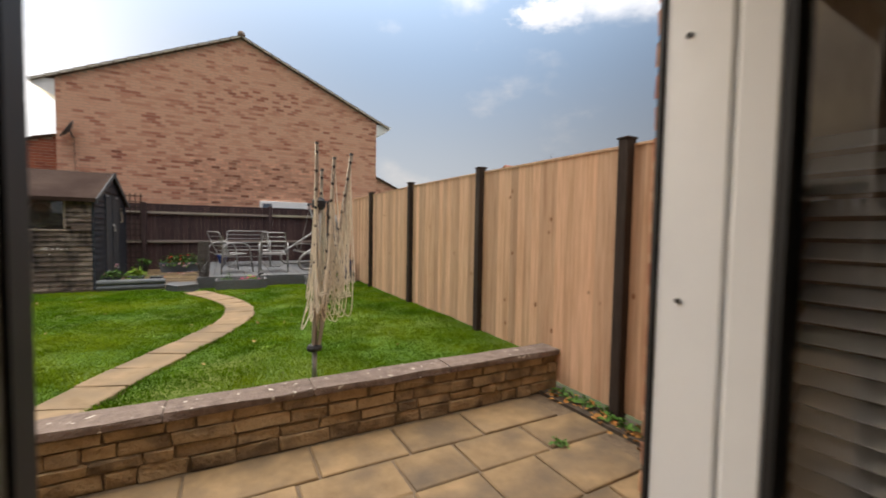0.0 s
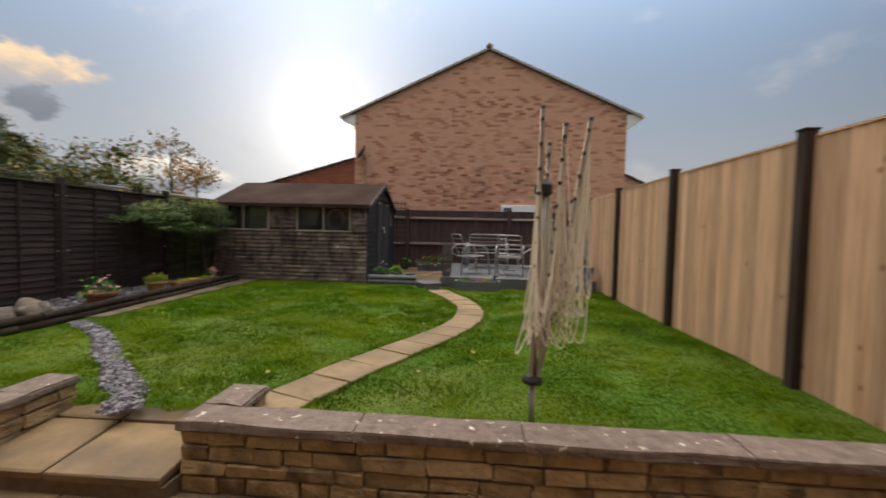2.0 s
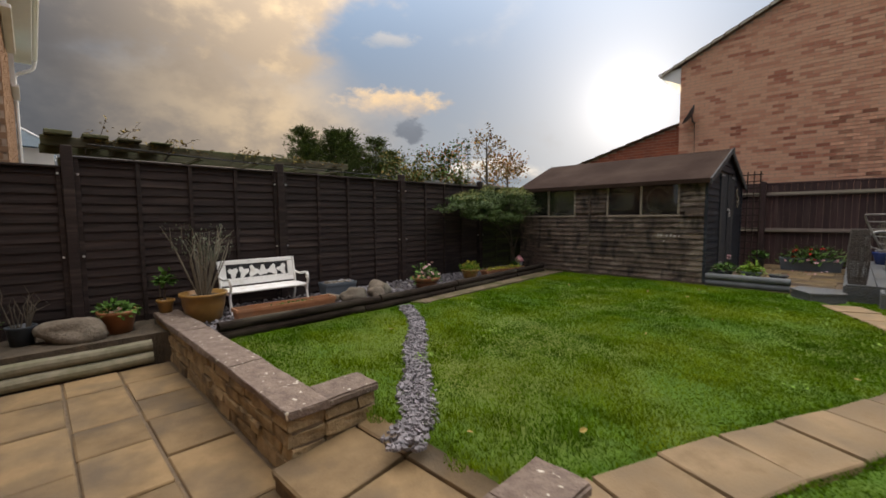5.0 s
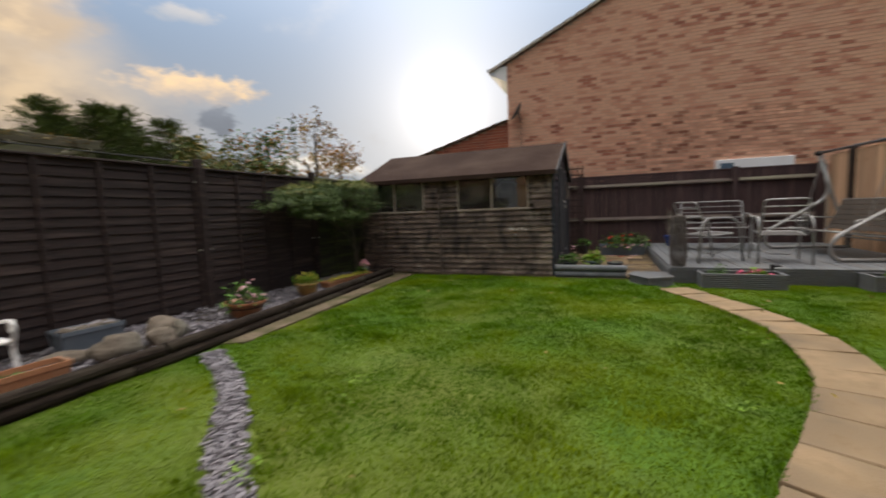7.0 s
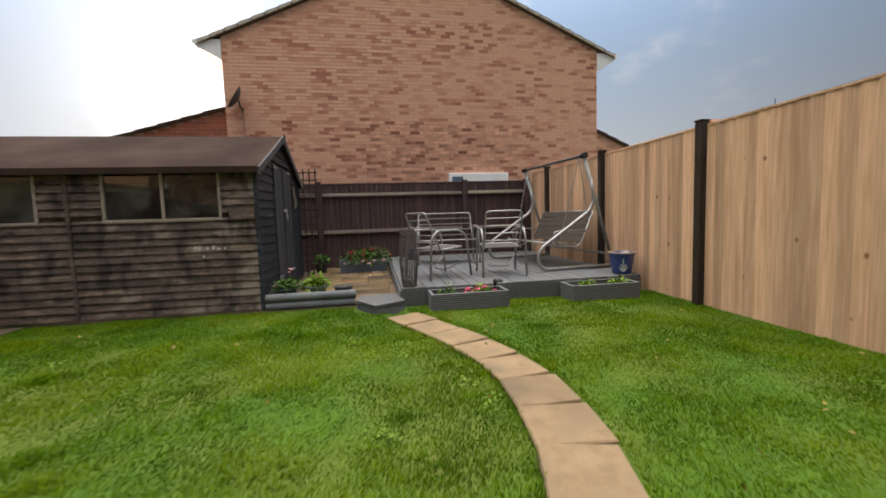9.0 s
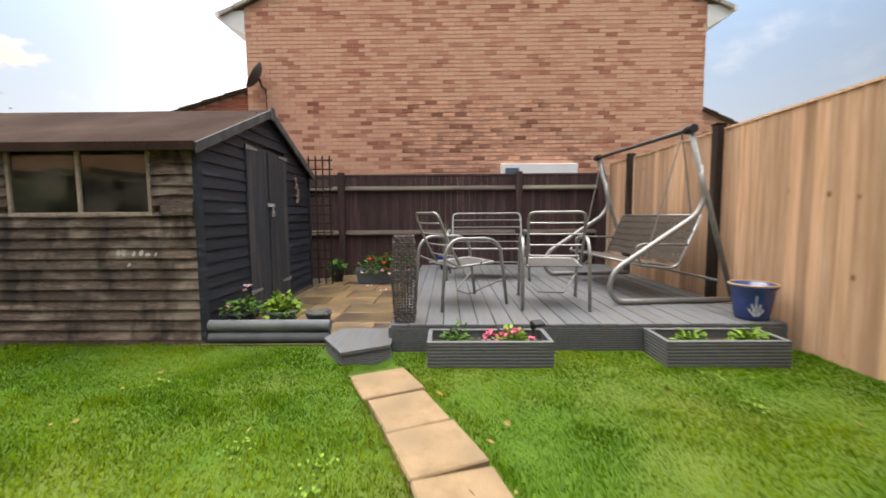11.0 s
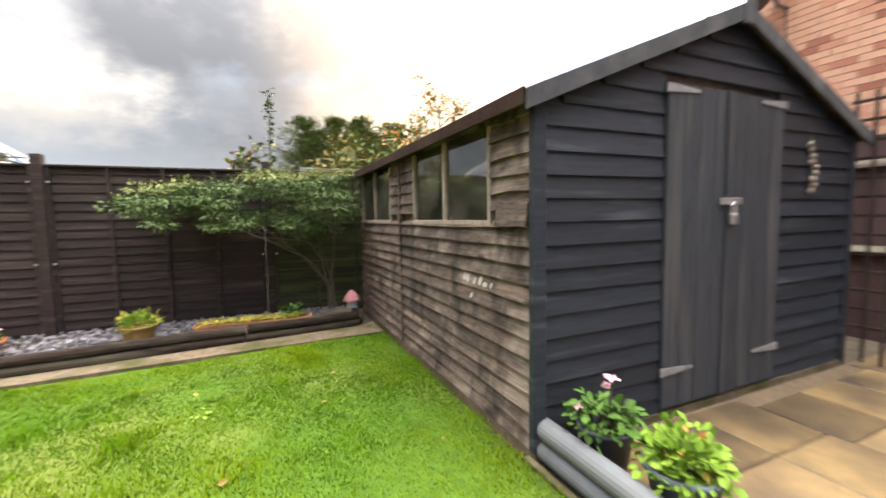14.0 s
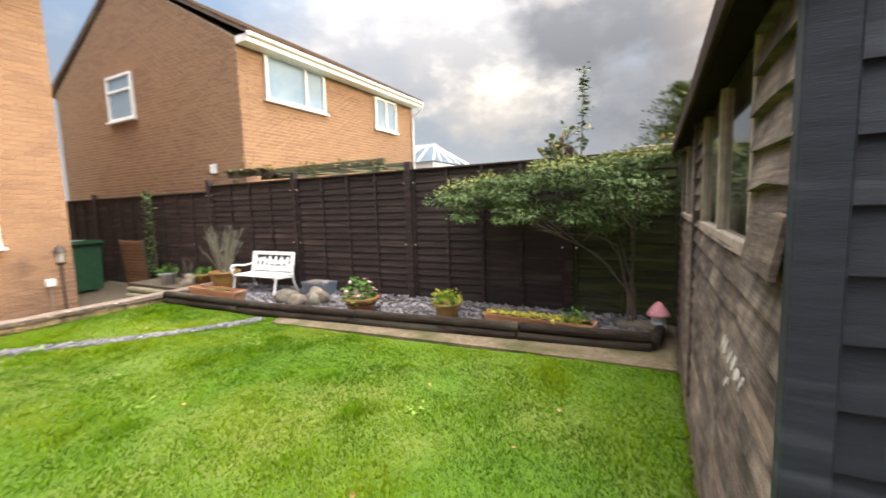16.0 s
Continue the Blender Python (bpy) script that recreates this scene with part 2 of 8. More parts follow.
WHITE = material("white_upvc", (0.78, 0.78, 0.78), (0.83, 0.83, 0.82), 3, 0.35, 0.02, 30, vary=0, stain=(0.70, 0.69, 0.66), stain_at=0.66)
WHITEPAINT = material("white_paint", (0.74, 0.73, 0.70), (0.82, 0.81, 0.78), 12, 0.5, 0.15, 60, vary=0.03, stain=(0.58, 0.54, 0.47), stain_at=0.68, stain_scale=7)
GASKET = material("rubber_gasket", (0.012, 0.012, 0.013), (0.02, 0.02, 0.022), 8, 0.6, 0, vary=0)
TANWOOD = material("new_larch_board", (0.52, 0.315, 0.185), (0.70, 0.465, 0.305), 5, 0.75, 0.35, 40, stain=(0.44, 0.25, 0.14), stain_at=0.62, stain_scale=1.6, stretch=(9, 9, 0.4), vary=0.24)
DARKPOST = material("dark_post", (0.024, 0.017, 0.0135), (0.052, 0.037, 0.029), 8, 0.85, 0.4, 60, stretch=(6, 6, 0.6), stain=(0.07, 0.054, 0.042), vary=0.1, spec=0.2)
STAINED = material("dark_stained_lap", (0.0105, 0.0056, 0.0048), (0.028, 0.0150, 0.0125), 9, 0.78, 0.4, 60, stretch=(5, 0.7, 9), stain=(0.055, 0.036, 0.030), stain_at=0.62, stain_scale=2.0, vary=0.22)
REARWOOD = material("rear_fence_board", (0.032, 0.017, 0.017), (0.070, 0.036, 0.034), 7, 0.8, 0.35, 50, stretch=(8, 8, 0.6), stain=(0.10, 0.062, 0.058), stain_at=0.62, stain_scale=1.4, vary=0.25)
SHEDWOOD = material("weathered_shiplap", (0.044, 0.031, 0.025), (0.140, 0.100, 0.079), 9, 0.82, 0.55, 46, stretch=(2.0, 5, 11), stain=(0.23, 0.17, 0.125), stain_at=0.645, stain_scale=1.5, vary=0.32)
SHEDBLACK = material("black_painted_board", (0.0088, 0.0115, 0.0170), (0.0190, 0.0240, 0.0335), 6, 0.60, 0.18, 50, stretch=(5, 0.8, 9), vary=0.3, stain=(0.055, 0.062, 0.075), stain_at=0.69, stain_scale=2.2)
DOORBLACK = material("worn_black_door", (0.019, 0.021, 0.026), (0.041, 0.045, 0.053), 7, 0.7, 0.35, 50, stretch=(8, 8, 0.7), vary=0.12, stain=(0.085, 0.08, 0.075), stain_at=0.66)
TRIMWOOD = material("pale_window_trim", (0.20, 0.16, 0.125), (0.34, 0.285, 0.23), 8, 0.8, 0.3, 60, stretch=(4, 4, 4), vary=0.1)
LOG = material("dark_log", (0.012, 0.009, 0.007), (0.036, 0.026, 0.020), 10, 0.95, 0.9, 40, vary=0.15, spec=0.12, stain=(0.08, 0.07, 0.05), stretch=(4, 0.7, 4))
GREYLOG = material("grey_painted_log", (0.09, 0.1, 0.108), (0.128, 0.138, 0.147), 8, 0.7, 0.2, 40, vary=0.06, stain=(0.15, 0.16, 0.16), stain_at=0.66)
OLDLOG = material("mossy_log", (0.15, 0.14, 0.09), (0.26, 0.23, 0.16), 8, 0.9, 0.6, 40, vary=0.1, stain=(0.11, 0.12, 0.05))
DECK = material("grey_decking", (0.092, 0.099, 0.106), (0.134, 0.143, 0.152), 6, 0.6, 0.3, 60, stretch=(8, 0.5, 8), stain=(0.115, 0.112, 0.105), stain_at=0.58, stain_scale=1.6, vary=0.09)
SLATE = material("slate_chip", (0.105, 0.097, 0.106), (0.225, 0.208, 0.220), 9, 0.75, 0.3, 60, vary=0.4, island=True)


def add_knots(m, size, colour):
    """Knots: small dark ovals scattered through the boards."""
    n, l = m.node_tree.nodes, m.node_tree.links
    bs = n["Principled BSDF"]
    old = bs.inputs["Base Color"].links[0].from_socket
    mp = [x for x in n if x.bl_idname == "ShaderNodeMapping"][0]
    co = n.new("ShaderNodeTexCoord")
    m2 = n.new("ShaderNodeMapping"); m2.inputs["Scale"].default_value = (0.3, 1.0, 0.62)
    l.new(co.outputs["Object"], m2.inputs["Vector"]); l.new(mp.inputs["Location"].links[0].from_socket, m2.inputs["Location"])
    vo = n.new("ShaderNodeTexVoronoi"); vo.inputs["Scale"].default_value = 5.2
    l.new(m2.outputs[0], vo.inputs["Vector"])
    mr = n.new("ShaderNodeMapRange")
    mr.inputs["From Min"].default_value, mr.inputs["From Max"].default_value = size, size * 0.45
    l.new(vo.outputs["Distance"], mr.inputs["Value"])
    mx = n.new("ShaderNodeMixRGB"); mx.inputs[2].default_value = (*colour, 1)
    l.new(mr.outputs[0], mx.inputs[0]); l.new(old, mx.inputs[1]); l.new(mx.outputs[0], bs.inputs["Base Color"])


add_knots(TANWOOD, 0.105, (0.24, 0.105, 0.045))


def weather(m, dark, pale):
    """Old boards: close grain lines, rain streaks down from the nails, and bare worn wood towards the corner post."""
    n, l = m.node_tree.nodes, m.node_tree.links
    bs = n["Principled BSDF"]
    co = n.new("ShaderNodeTexCoord")

    def field(scale, detail, lo, hi, to=(0, 1)):
        mp = n.new("ShaderNodeMapping"); mp.inputs["Scale"].default_value = scale
        l.new(co.outputs["Object"], mp.inputs["Vector"])
        t = n.new("ShaderNodeTexNoise"); t.inputs["Scale"].default_value, t.inputs["Detail"].default_value = 1.0, detail
        l.new(mp.outputs[0], t.inputs["Vector"])
        r = n.new("ShaderNodeMapRange")
        for k, v in zip(("From Min", "From Max", "To Min", "To Max"), (lo, hi, *to)):
            r.inputs[k].default_value = v
        l.new(t.outputs["Fac"], r.inputs["Value"])
        return r.outputs[0]

    def blend(kind, f, a, b):
        x = n.new("ShaderNodeMixRGB"); x.blend_type = kind
        for k, v in enumerate((f, a, b)):
            if isinstance(v, (float, tuple)):
                x.inputs[k].default_value = v
            else:
                l.new(v, x.inputs[k])
        return x.outputs[0]

    old = bs.inputs["Base Color"].links[0].from_socket
    sep = n.new("ShaderNodeSeparateXYZ"); l.new(co.outputs["Object"], sep.inputs[0])
    near = n.new("ShaderNodeMapRange")
    for k, v in zip(("From Min", "From Max", "To Min", "To Max"), (-4.2, -2.2, -0.06, 0.07)):
        near.inputs[k].default_value = v
    l.new(sep.outputs["X"], near.inputs["Value"])
    worn = n.new("ShaderNodeMath"); worn.operation = "ADD"
    l.new(field((2.6, 1, 5.5), 6, 0, 1), worn.inputs[0]); l.new(near.outputs[0], worn.inputs[1])
    wr = n.new("ShaderNodeMapRange"); wr.inputs["From Min"].default_value, wr.inputs["From Max"].default_value, wr.inputs["To Max"].default_value = 0.52, 0.68, 0.75
    l.new(worn.outputs[0], wr.inputs["Value"])
    c = blend("MIX", wr.outputs[0], old, (*pale, 1))
    c = blend("MIX", field((6.0, 1, 2.6), 5, 0.50, 0.66, (0, 0.85)), c, (*dark, 1))
    lines = field((5.0, 20, 120), 3, 0.34, 0.66, (0.72, 1.18))
    c = blend("MULTIPLY", 1.0, c, lines)
    l.new(c, bs.inputs["Base Color"])
    for b in [x for x in n if x.bl_idname == "ShaderNodeBump"]:
        b2 = n.new("ShaderNodeBump"); b2.inputs["Strength"].default_value, b2.inputs["Distance"].default_value = 0.5, 0.004
        l.new(lines, b2.inputs["Height"]); l.new(b.outputs[0], b2.inputs["Normal"]); l.new(b2.outputs[0], bs.inputs["Normal"])
        break


weather(SHEDWOOD, (0.018, 0.013, 0.011), (0.28, 0.222, 0.178))
add_knots(SHEDWOOD, 0.11, (0.022, 0.014, 0.010))


# ---- building tools ----
def part(name, bm, mat, parent=None, label="", m=None, smooth=False):
    """Links a bmesh as ONE mesh object, under a thing or a part where one is given."""
    me = bpy.data.meshes.new(name)
    bm.normal_update()
    bm.to_mesh(me)
    bm.free()
    me.materials.append(mat)
    if smooth:
        me.shade_smooth()
    ob = new(name, me)
    if parent:
        ob.parent = parent
    if m:
        ob.matrix_basis = m
    if name in ("limbs", "stems", "joists"):
        ob["kind"] = "stuff"
    return tagged(ob, label)


def piece(name, me, parent, m):
    """One more object on a shared mesh."""
    ob = new(name, me)
    ob.parent = parent
    ob.matrix_basis = m
    return ob


def thing(name, label, category, m=None, group="", kind=""):
    ob = new(name)
    ob.empty_display_size = 0.1
    if m:
        ob.matrix_basis = m
    return tagged(ob, label, category, group, kind)


def B():
    return bmesh.new()


def box(bm, x0, y0, z0, x1, y1, z1, bev=0.0, seg=1):
    r = bmesh.ops.create_cube(bm, size=1.0, matrix=Matrix.LocRotScale(((x0 + x1) / 2, (y0 + y1) / 2, (z0 + z1) / 2), None, (abs(x1 - x0), abs(y1 - y0), abs(z1 - z0))))
    if bev:
        es = list({e for v in r["verts"] for e in v.link_edges})
        bmesh.ops.bevel(bm, geom=es, offset=bev, segments=seg, affect="EDGES", clamp_overlap=True)
    return bm


def prism(bm, pts, axis, a, b):
    """A closed outline of (u, v) points pushed along an axis from a to b. x: (y, z); y: (x, z); z: (x, y)."""
    put = {"x": lambda u, v, w: (w, u, v), "y": lambda u, v, w: (u, w, v), "z": lambda u, v, w: (u, v, w)}[axis]
    lo = [bm.verts.new(put(u, v, a)) for u, v in pts]
    hi = [bm.verts.new(put(u, v, b)) for u, v in pts]
    fs = [bm.faces.new(lo), bm.faces.new(hi[::-1])]
    k = len(pts)
    fs += [bm.faces.new((lo[(i + 1) % k], lo[i], hi[i], hi[(i + 1) % k])) for i in range(k)]
    bmesh.ops.recalc_face_normals(bm, faces=fs)
    return bm


def tube(bm, pts, r, seg=8, closed=False):
    """A round bar along a line of points; r is a number or one for each point."""
    pts = [Vector(p) for p in pts]
    k = len(pts)
    rs = r if isinstance(r, (list, tuple)) else [r] * k
    rings, side = [], None
    for i, p in enumerate(pts):
        q0, q1 = (pts[(i - 1) % k], pts[(i + 1) % k]) if closed else (pts[max(i - 1, 0)], pts[min(i + 1, k - 1)])
        d = (q1 - q0).normalized()
        if side is None:
            side = d.orthogonal().normalized()
        side = (side - d * side.dot(d))
        side = side.normalized() if side.length > 1e-5 else d.orthogonal().normalized()
        up = d.cross(side)
        rings.append([bm.verts.new(p + (side * math.cos(2 * math.pi * j / seg) + up * math.sin(2 * math.pi * j / seg)) * rs[i]) for j in range(seg)])
    n = k if closed else k - 1
    for i in range(n):
        a, b = rings[i], rings[(i + 1) % k]
        for j in range(seg):
            bm.faces.new((a[j], a[(j + 1) % seg], b[(j + 1) % seg], b[j]))
    if not closed:
        bm.faces.new(rings[0][::-1])
        bm.faces.new(rings[-1])
    return bm


def rounded(pts, rad, steps=5):
    """A line of points with its corners rounded."""
    pts = [Vector(p) for p in pts]
    out = [pts[0]]
    for a, b, c in zip(pts, pts[1:], pts[2:]):
        u, v = (a - b), (c - b)
        r = min(rad, u.length * 0.49, v.length * 0.49)
        p, q = b + u.normalized() * r, b + v.normalized() * r
        for i in range(steps + 1):
            t = i / steps
            out.append(p * (1 - t) ** 2 + b * 2 * t * (1 - t) + q * t * t)
    return out + [pts[-1]]


def lathe(bm, prof, seg=28, cx=0.0, cy=0.0):
    """A turned body from (radius, height) pairs."""
    rings = [[bm.verts.new((cx + r * math.cos(2 * math.pi * j / seg), cy + r * math.sin(2 * math.pi * j / seg), z)) for j in range(seg)] for r, z in prof]
    for a, b in zip(rings, rings[1:]):
        for j in range(seg):
            bm.faces.new((a[j], a[(j + 1) % seg], b[(j + 1) % seg], b[j]))
    bm.faces.new(rings[0][::-1])
    bm.faces.new(rings[-1])
    return bm


def spline(pts, n):
    """n + 1 evenly spaced points and directions on a smooth curve through pts."""
    P = [Vector(p) for p in pts]
    P = [2 * P[0] - P[1]] + P + [2 * P[-1] - P[-2]]
    dense = []
    for i in range(1, len(P) - 2):
        for s in range(24):
            t = s / 24
            a, b, c, d = P[i - 1:i + 3]
            dense.append(0.5 * ((2 * b) + (c - a) * t + (2 * a - 5 * b + 4 * c - d) * t * t + (3 * b - a - 3 * c + d) * t ** 3))
    dense.append(P[-2])
    acc = [0]
    for a, b in zip(dense, dense[1:]):
        acc.append(acc[-1] + (b - a).length)
    out, j = [], 0
    for i in range(n + 1):
        s = acc[-1] * i / n
        while j < len(acc) - 2 and acc[j + 1] < s:
            j += 1
        f = (s - acc[j]) / max(acc[j + 1] - acc[j], 1e-9)
        out.append((dense[j].lerp(dense[j + 1], f), (dense[j + 1] - dense[j]).normalized()))
    return out


def soup(name, verts, faces, mat, label, category="", parent=None, smooth=False):
    """Past counting: one mesh of kind stuff from arrays."""
    me = bpy.data.meshes.new(name)
    me.from_pydata(verts, [], faces)
    me.materials.append(mat)
    if smooth:
        me.shade_smooth()
    ob = new(name, me)
    if parent:
        ob.parent = parent
    return tagged(ob, label, category if not parent else "", "", "stuff")


CUBE = np.array([(x, y, z) for x in (0, 1) for y in (0, 1) for z in (0, 1)], float)
CUBE_F = np.array([(0, 1, 3, 2), (4, 6, 7, 5), (0, 4, 5, 1), (2, 3, 7, 6), (0, 2, 6, 4), (1, 5, 7, 3)])


def boxes(cells):
    """Vertices and faces of many boxes from rows of x0, y0, z0, x1, y1, z1."""
    c = np.asarray(cells, float)
    v = c[:, None, :3] + CUBE[None] * (c[:, None, 3:] - c[:, None, :3])
    f = CUBE_F[None] + (np.arange(len(c)) * 8)[:, None, None]
    return v.reshape(-1, 3).tolist(), f.reshape(-1, 4).tolist()


def brick_cells(u0, u1, z0, z1, inside, proud, rng, length=0.215, height=0.065, joint=0.01):
    """Stretcher bond over an outline: rows (u0, z0, u1, z1, out)."""
    rows, k = [], 0
    z = z0
    while z + height <= z1 + 0.001:
        u = u0 - (length + joint) * (0.5 if k % 2 else 0.0)
        while u < u1:
            a, b = max(u, u0), min(u + length, u1)
            if b - a > 0.03:
                # trim to the outline at the course's middle
                zz = z + height
                lim = inside(zz)
                if lim:
                    a, b = max(a, lim[0]), min(b, lim[1])
                    if b - a > 0.03:
                        rows.append((a, z, b, z + height, proud + rng.uniform(-0.002, 0.002)))
            u += length + joint
        z += height + joint
        k += 1
    return rows


# ---- ground, lawn and paving beds ----
rng = random.Random(4)
ground = part("ground", box(B(), -250, -250, -0.6, 250, 250, -0.32), FIELD)
tagged(ground, "open ground that runs on round the plots", "ground", "", "structure")


def lawn_height(x, y):
    return 0.022 * noise.noise(Vector((x * 0.5, y * 0.5, 3.3))) + 0.008 * noise.noise(Vector((x * 2.1, y * 2.1, 1.3)))


def in_strip(x, y, line, half):
    return any((x - p.x) ** 2 + (y - p.y) ** 2 < half * half for p, _ in line)


PATH_LINE = spline([(-1.12, 3.62, 0), (-0.97, 4.05, 0), (-0.76, 4.6, 0), (-0.47, 5.2, 0), (-0.14, 5.87, 0), (0.08, 6.42, 0), (0.19, 6.9, 0), (0.215, 7.45, 0), (0.15, 7.9, 0), (0.03, 8.3, 0), (-0.2, 8.84, 0), (-0.49, 9.44, 0)], 120)
SLATE_LINE = spline([(-1.94, 3.68, 0), (-2.11, 3.94, 0), (-2.37, 4.14, 0), (-2.63, 4.39, 0), (-2.97, 4.66, 0), (-3.30, 4.97, 0), (-3.75, 5.36, 0), (-4.40, 5.75, 0)], 60)


def log_x(y):
    """The bed's front edge, which slants a little from the low wall to the shed."""
    return -4.52 - 0.40 * max(0.0, (y - 5.6) / 4.3)


def lawn_sheet():
    bm = B()
    nx, ny = 96, 88
    x0, x1, y0, y1 = -4.75, 2.87, 3.42, 10.02
    grid = []
    for j in range(ny + 1):
        row = []
        for i in range(nx + 1):
            x, y = x0 + (x1 - x0) * i / nx, y0 + (y1 - y0) * j / ny
            row.append(bm.verts.new((x, y, lawn_height(x, y) - (0.03 if in_strip(x, y, SLATE_LINE, 0.10) else 0) - (0.05 if in_strip(x, y, PATH_LINE, 0.22) else 0) - (0.25 if -2.46 < x < -1.28 and y < 3.80 else 0))))
        grid.append(row)
    for j in range(ny):
        for i in range(nx):
            bm.faces.new((grid[j][i], grid[j][i + 1], grid[j + 1][i + 1], grid[j + 1][i]))
    edge = [grid[0][i] for i in range(nx + 1)] + [grid[j][nx] for j in range(1, ny + 1)] + [grid[ny][i] for i in range(nx - 1, -1, -1)] + [grid[j][0] for j in range(ny - 1, 0, -1)]
    low = [bm.verts.new((v.co.x, v.co.y, -0.33)) for v in edge]
    for i in range(len(edge)):
        k = (i + 1) % len(edge)
        bm.faces.new((edge[k], edge[i], low[i], low[k]))
    return bm


lawn = tagged(part("lawn", lawn_sheet(), LAWN, smooth=True), "mown green lawn with paler patches", "lawn", "", "structure")

# soil under the planted bed, beside the fence and behind the shed
bed = B()
prism(bed, [(-5.93, 1.10), (-5.2, 1.10), (-5.2, 3.3), (-4.62, 3.6), (-4.6, 5.6), (-5.0, 9.9), (-5.93, 9.9)], "z", -0.33, 0.02)
tagged(part("flower_bed", bed, EARTH), "dark soil bed along the stained fence", "flower bed", "", "structure")
back = B()
box(back, -5.93, 9.92, -0.33, 2.8, 13.97, -0.02)
tagged(part("soil", back, EARTH), "bare soil under the shed and decking", "soil", "", "structure")
verge = B()
box(verge, 2.62, 0.4, -0.33, 2.88, 3.45, -0.245)
tagged(part("soil_strip", verge, EARTH), "strip of soil and weeds at the fence's foot", "soil", "", "structure")
side = B()
box(side, -5.93, -6.0, -0.33, -4.45, 1.10, -0.25)
tagged(part("side_passage", side, EARTH), "bare side passage beside the house", "passage", "", "structure")


# ---- paving ----
def slab_mesh(name, w, d, h, mat, seed):
    r = random.Random(seed)
    bm = B()
    box(bm, -w / 2, -d / 2, -h, w / 2, d / 2, 0, 0.008)
    for v in bm.verts:
        v.co.x += r.uniform(-0.004, 0.004)
        v.co.y += r.uniform(-0.004, 0.004)
    me = bpy.data.meshes.new(name)
    bm.to_mesh(me)
    bm.free()
    me.materials.append(mat)
    return me


patio = tagged(part("patio", box(B(), -5.15, 1.08, -0.33, 2.66, 3.45, -0.275), DARKMORTAR), "sunken patio of worn buff slabs with dark joints", "patio", "", "structure")
PATIO_Z = -0.26
r = random.Random(11)
y = 3.32
row = 0
for depth in (0.40, 0.38, 0.46, 0.60, 0.45):
    x = 2.62 - (0.0 if row % 2 else 0.17)
    while x > -5.1:
        w = r.choice((0.45, 0.60, 0.60, 0.74))
        w = min(w, x + 5.12)
        if w > 0.12:
            me = slab_mesh("slab", w - 0.016, depth - 0.016, 0.045, SLAB, r.random())
            piece("slab", me, patio, pose(x - w / 2, y - depth / 2, PATIO_Z + r.uniform(-0.004, 0.004), r.uniform(-0.35, 0.35), r.uniform(-0.35, 0.35), r.uniform(-0.4, 0.4)))
        x -= w
    y -= depth
    row += 1

# the step up to the lawn between the two low walls
step = tagged(part("step", box(B(), -2.44, 3.25, -0.33, -1.30, 3.84, -0.185), DARKMORTAR), "low paved step between the two walls", "step", "", "structure")
for x0, x1 in ((-2.44, -1.98), (-1.97, -1.31)):
    me = slab_mesh("slab", x1 - x0 - 0.012, 0.50, 0.05, SLAB, x0)
    piece("slab", me, step, pose((x0 + x1) / 2, 3.48, -0.112, 5.0, 0, 0.8))
for x0, w in ((-2.2, 0.42), (-1.64, 0.64)):
    me = slab_mesh("slab", w, 0.17, 0.05, SLAB, w)
    piece("slab", me, step, pose(x0, 3.81, -0.062, 8, 0, 1))

# stepping slabs that wind through the lawn
lawn_path = thing("garden_path", "winding path of butted sandy slabs set in the lawn", "path", kind="structure")
n_slab = 15
line = spline([tuple(p) for p, _ in PATH_LINE[::6]], n_slab)
for i in range(n_slab):
    (p, d), (q, _) = line[i], line[i + 1]
    c = (p + q) / 2
    L = (q - p).length
    me = slab_mesh("slab", 0.385 + r.uniform(-0.02, 0.02), L * 1.0 - 0.012, 0.05, PATHSLAB, i)
    yaw = math.degrees(math.atan2(-(q - p).x, (q - p).y))
    piece("slab", me, lawn_path, pose(c.x, c.y, 0.012 + lawn_height(c.x, c.y) + r.uniform(-0.004, 0.004), r.uniform(-0.8, 0.8), r.uniform(-0.8, 0.8), yaw + r.uniform(-2.0, 2.0)))

# concrete edging in front of the log border
conc = B()
prism(conc, [(-4.32, 6.02), (-4.42, 7.4), (-4.50, 8.8), (-4.54, 10.02), (-5.0, 10.02), (-4.9, 9.4), (-4.72, 7.4), (-4.58, 5.9)], "z", -0.2, 0.022)
tagged(part("concrete_strip", conc, CONCRETE), "worn concrete mowing strip beside the log border", "edging", "", "structure")

# yard between shed and decking
yard = tagged(part("yard", box(B(), -2.06, 10.16, -0.33, -0.46, 13.9, 0.022), DARKMORTAR), "small yard of buff and grey slabs beside the shed", "yard", "", "structure")
r = random.Random(8)
y = 10.2
while y < 13.8:
    x = -1.93 + (0.0 if int(y * 10) % 2 else -0.1)
    while x < -0.5:
        w = min(r.choice((0.44, 0.44, 0.6)), -0.47 - x)
        if w > 0.1:
            me = slab_mesh("slab", w - 0.014, 0.426, 0.04, YARDSLAB, r.random())
            piece("slab", me, yard, pose(x + w / 2, y + 0.22, 0.04 + r.uniform(-0.003, 0.003), r.uniform(-0.4, 0.4), r.uniform(-0.4, 0.4), 0))
        x += w
    y += 0.44


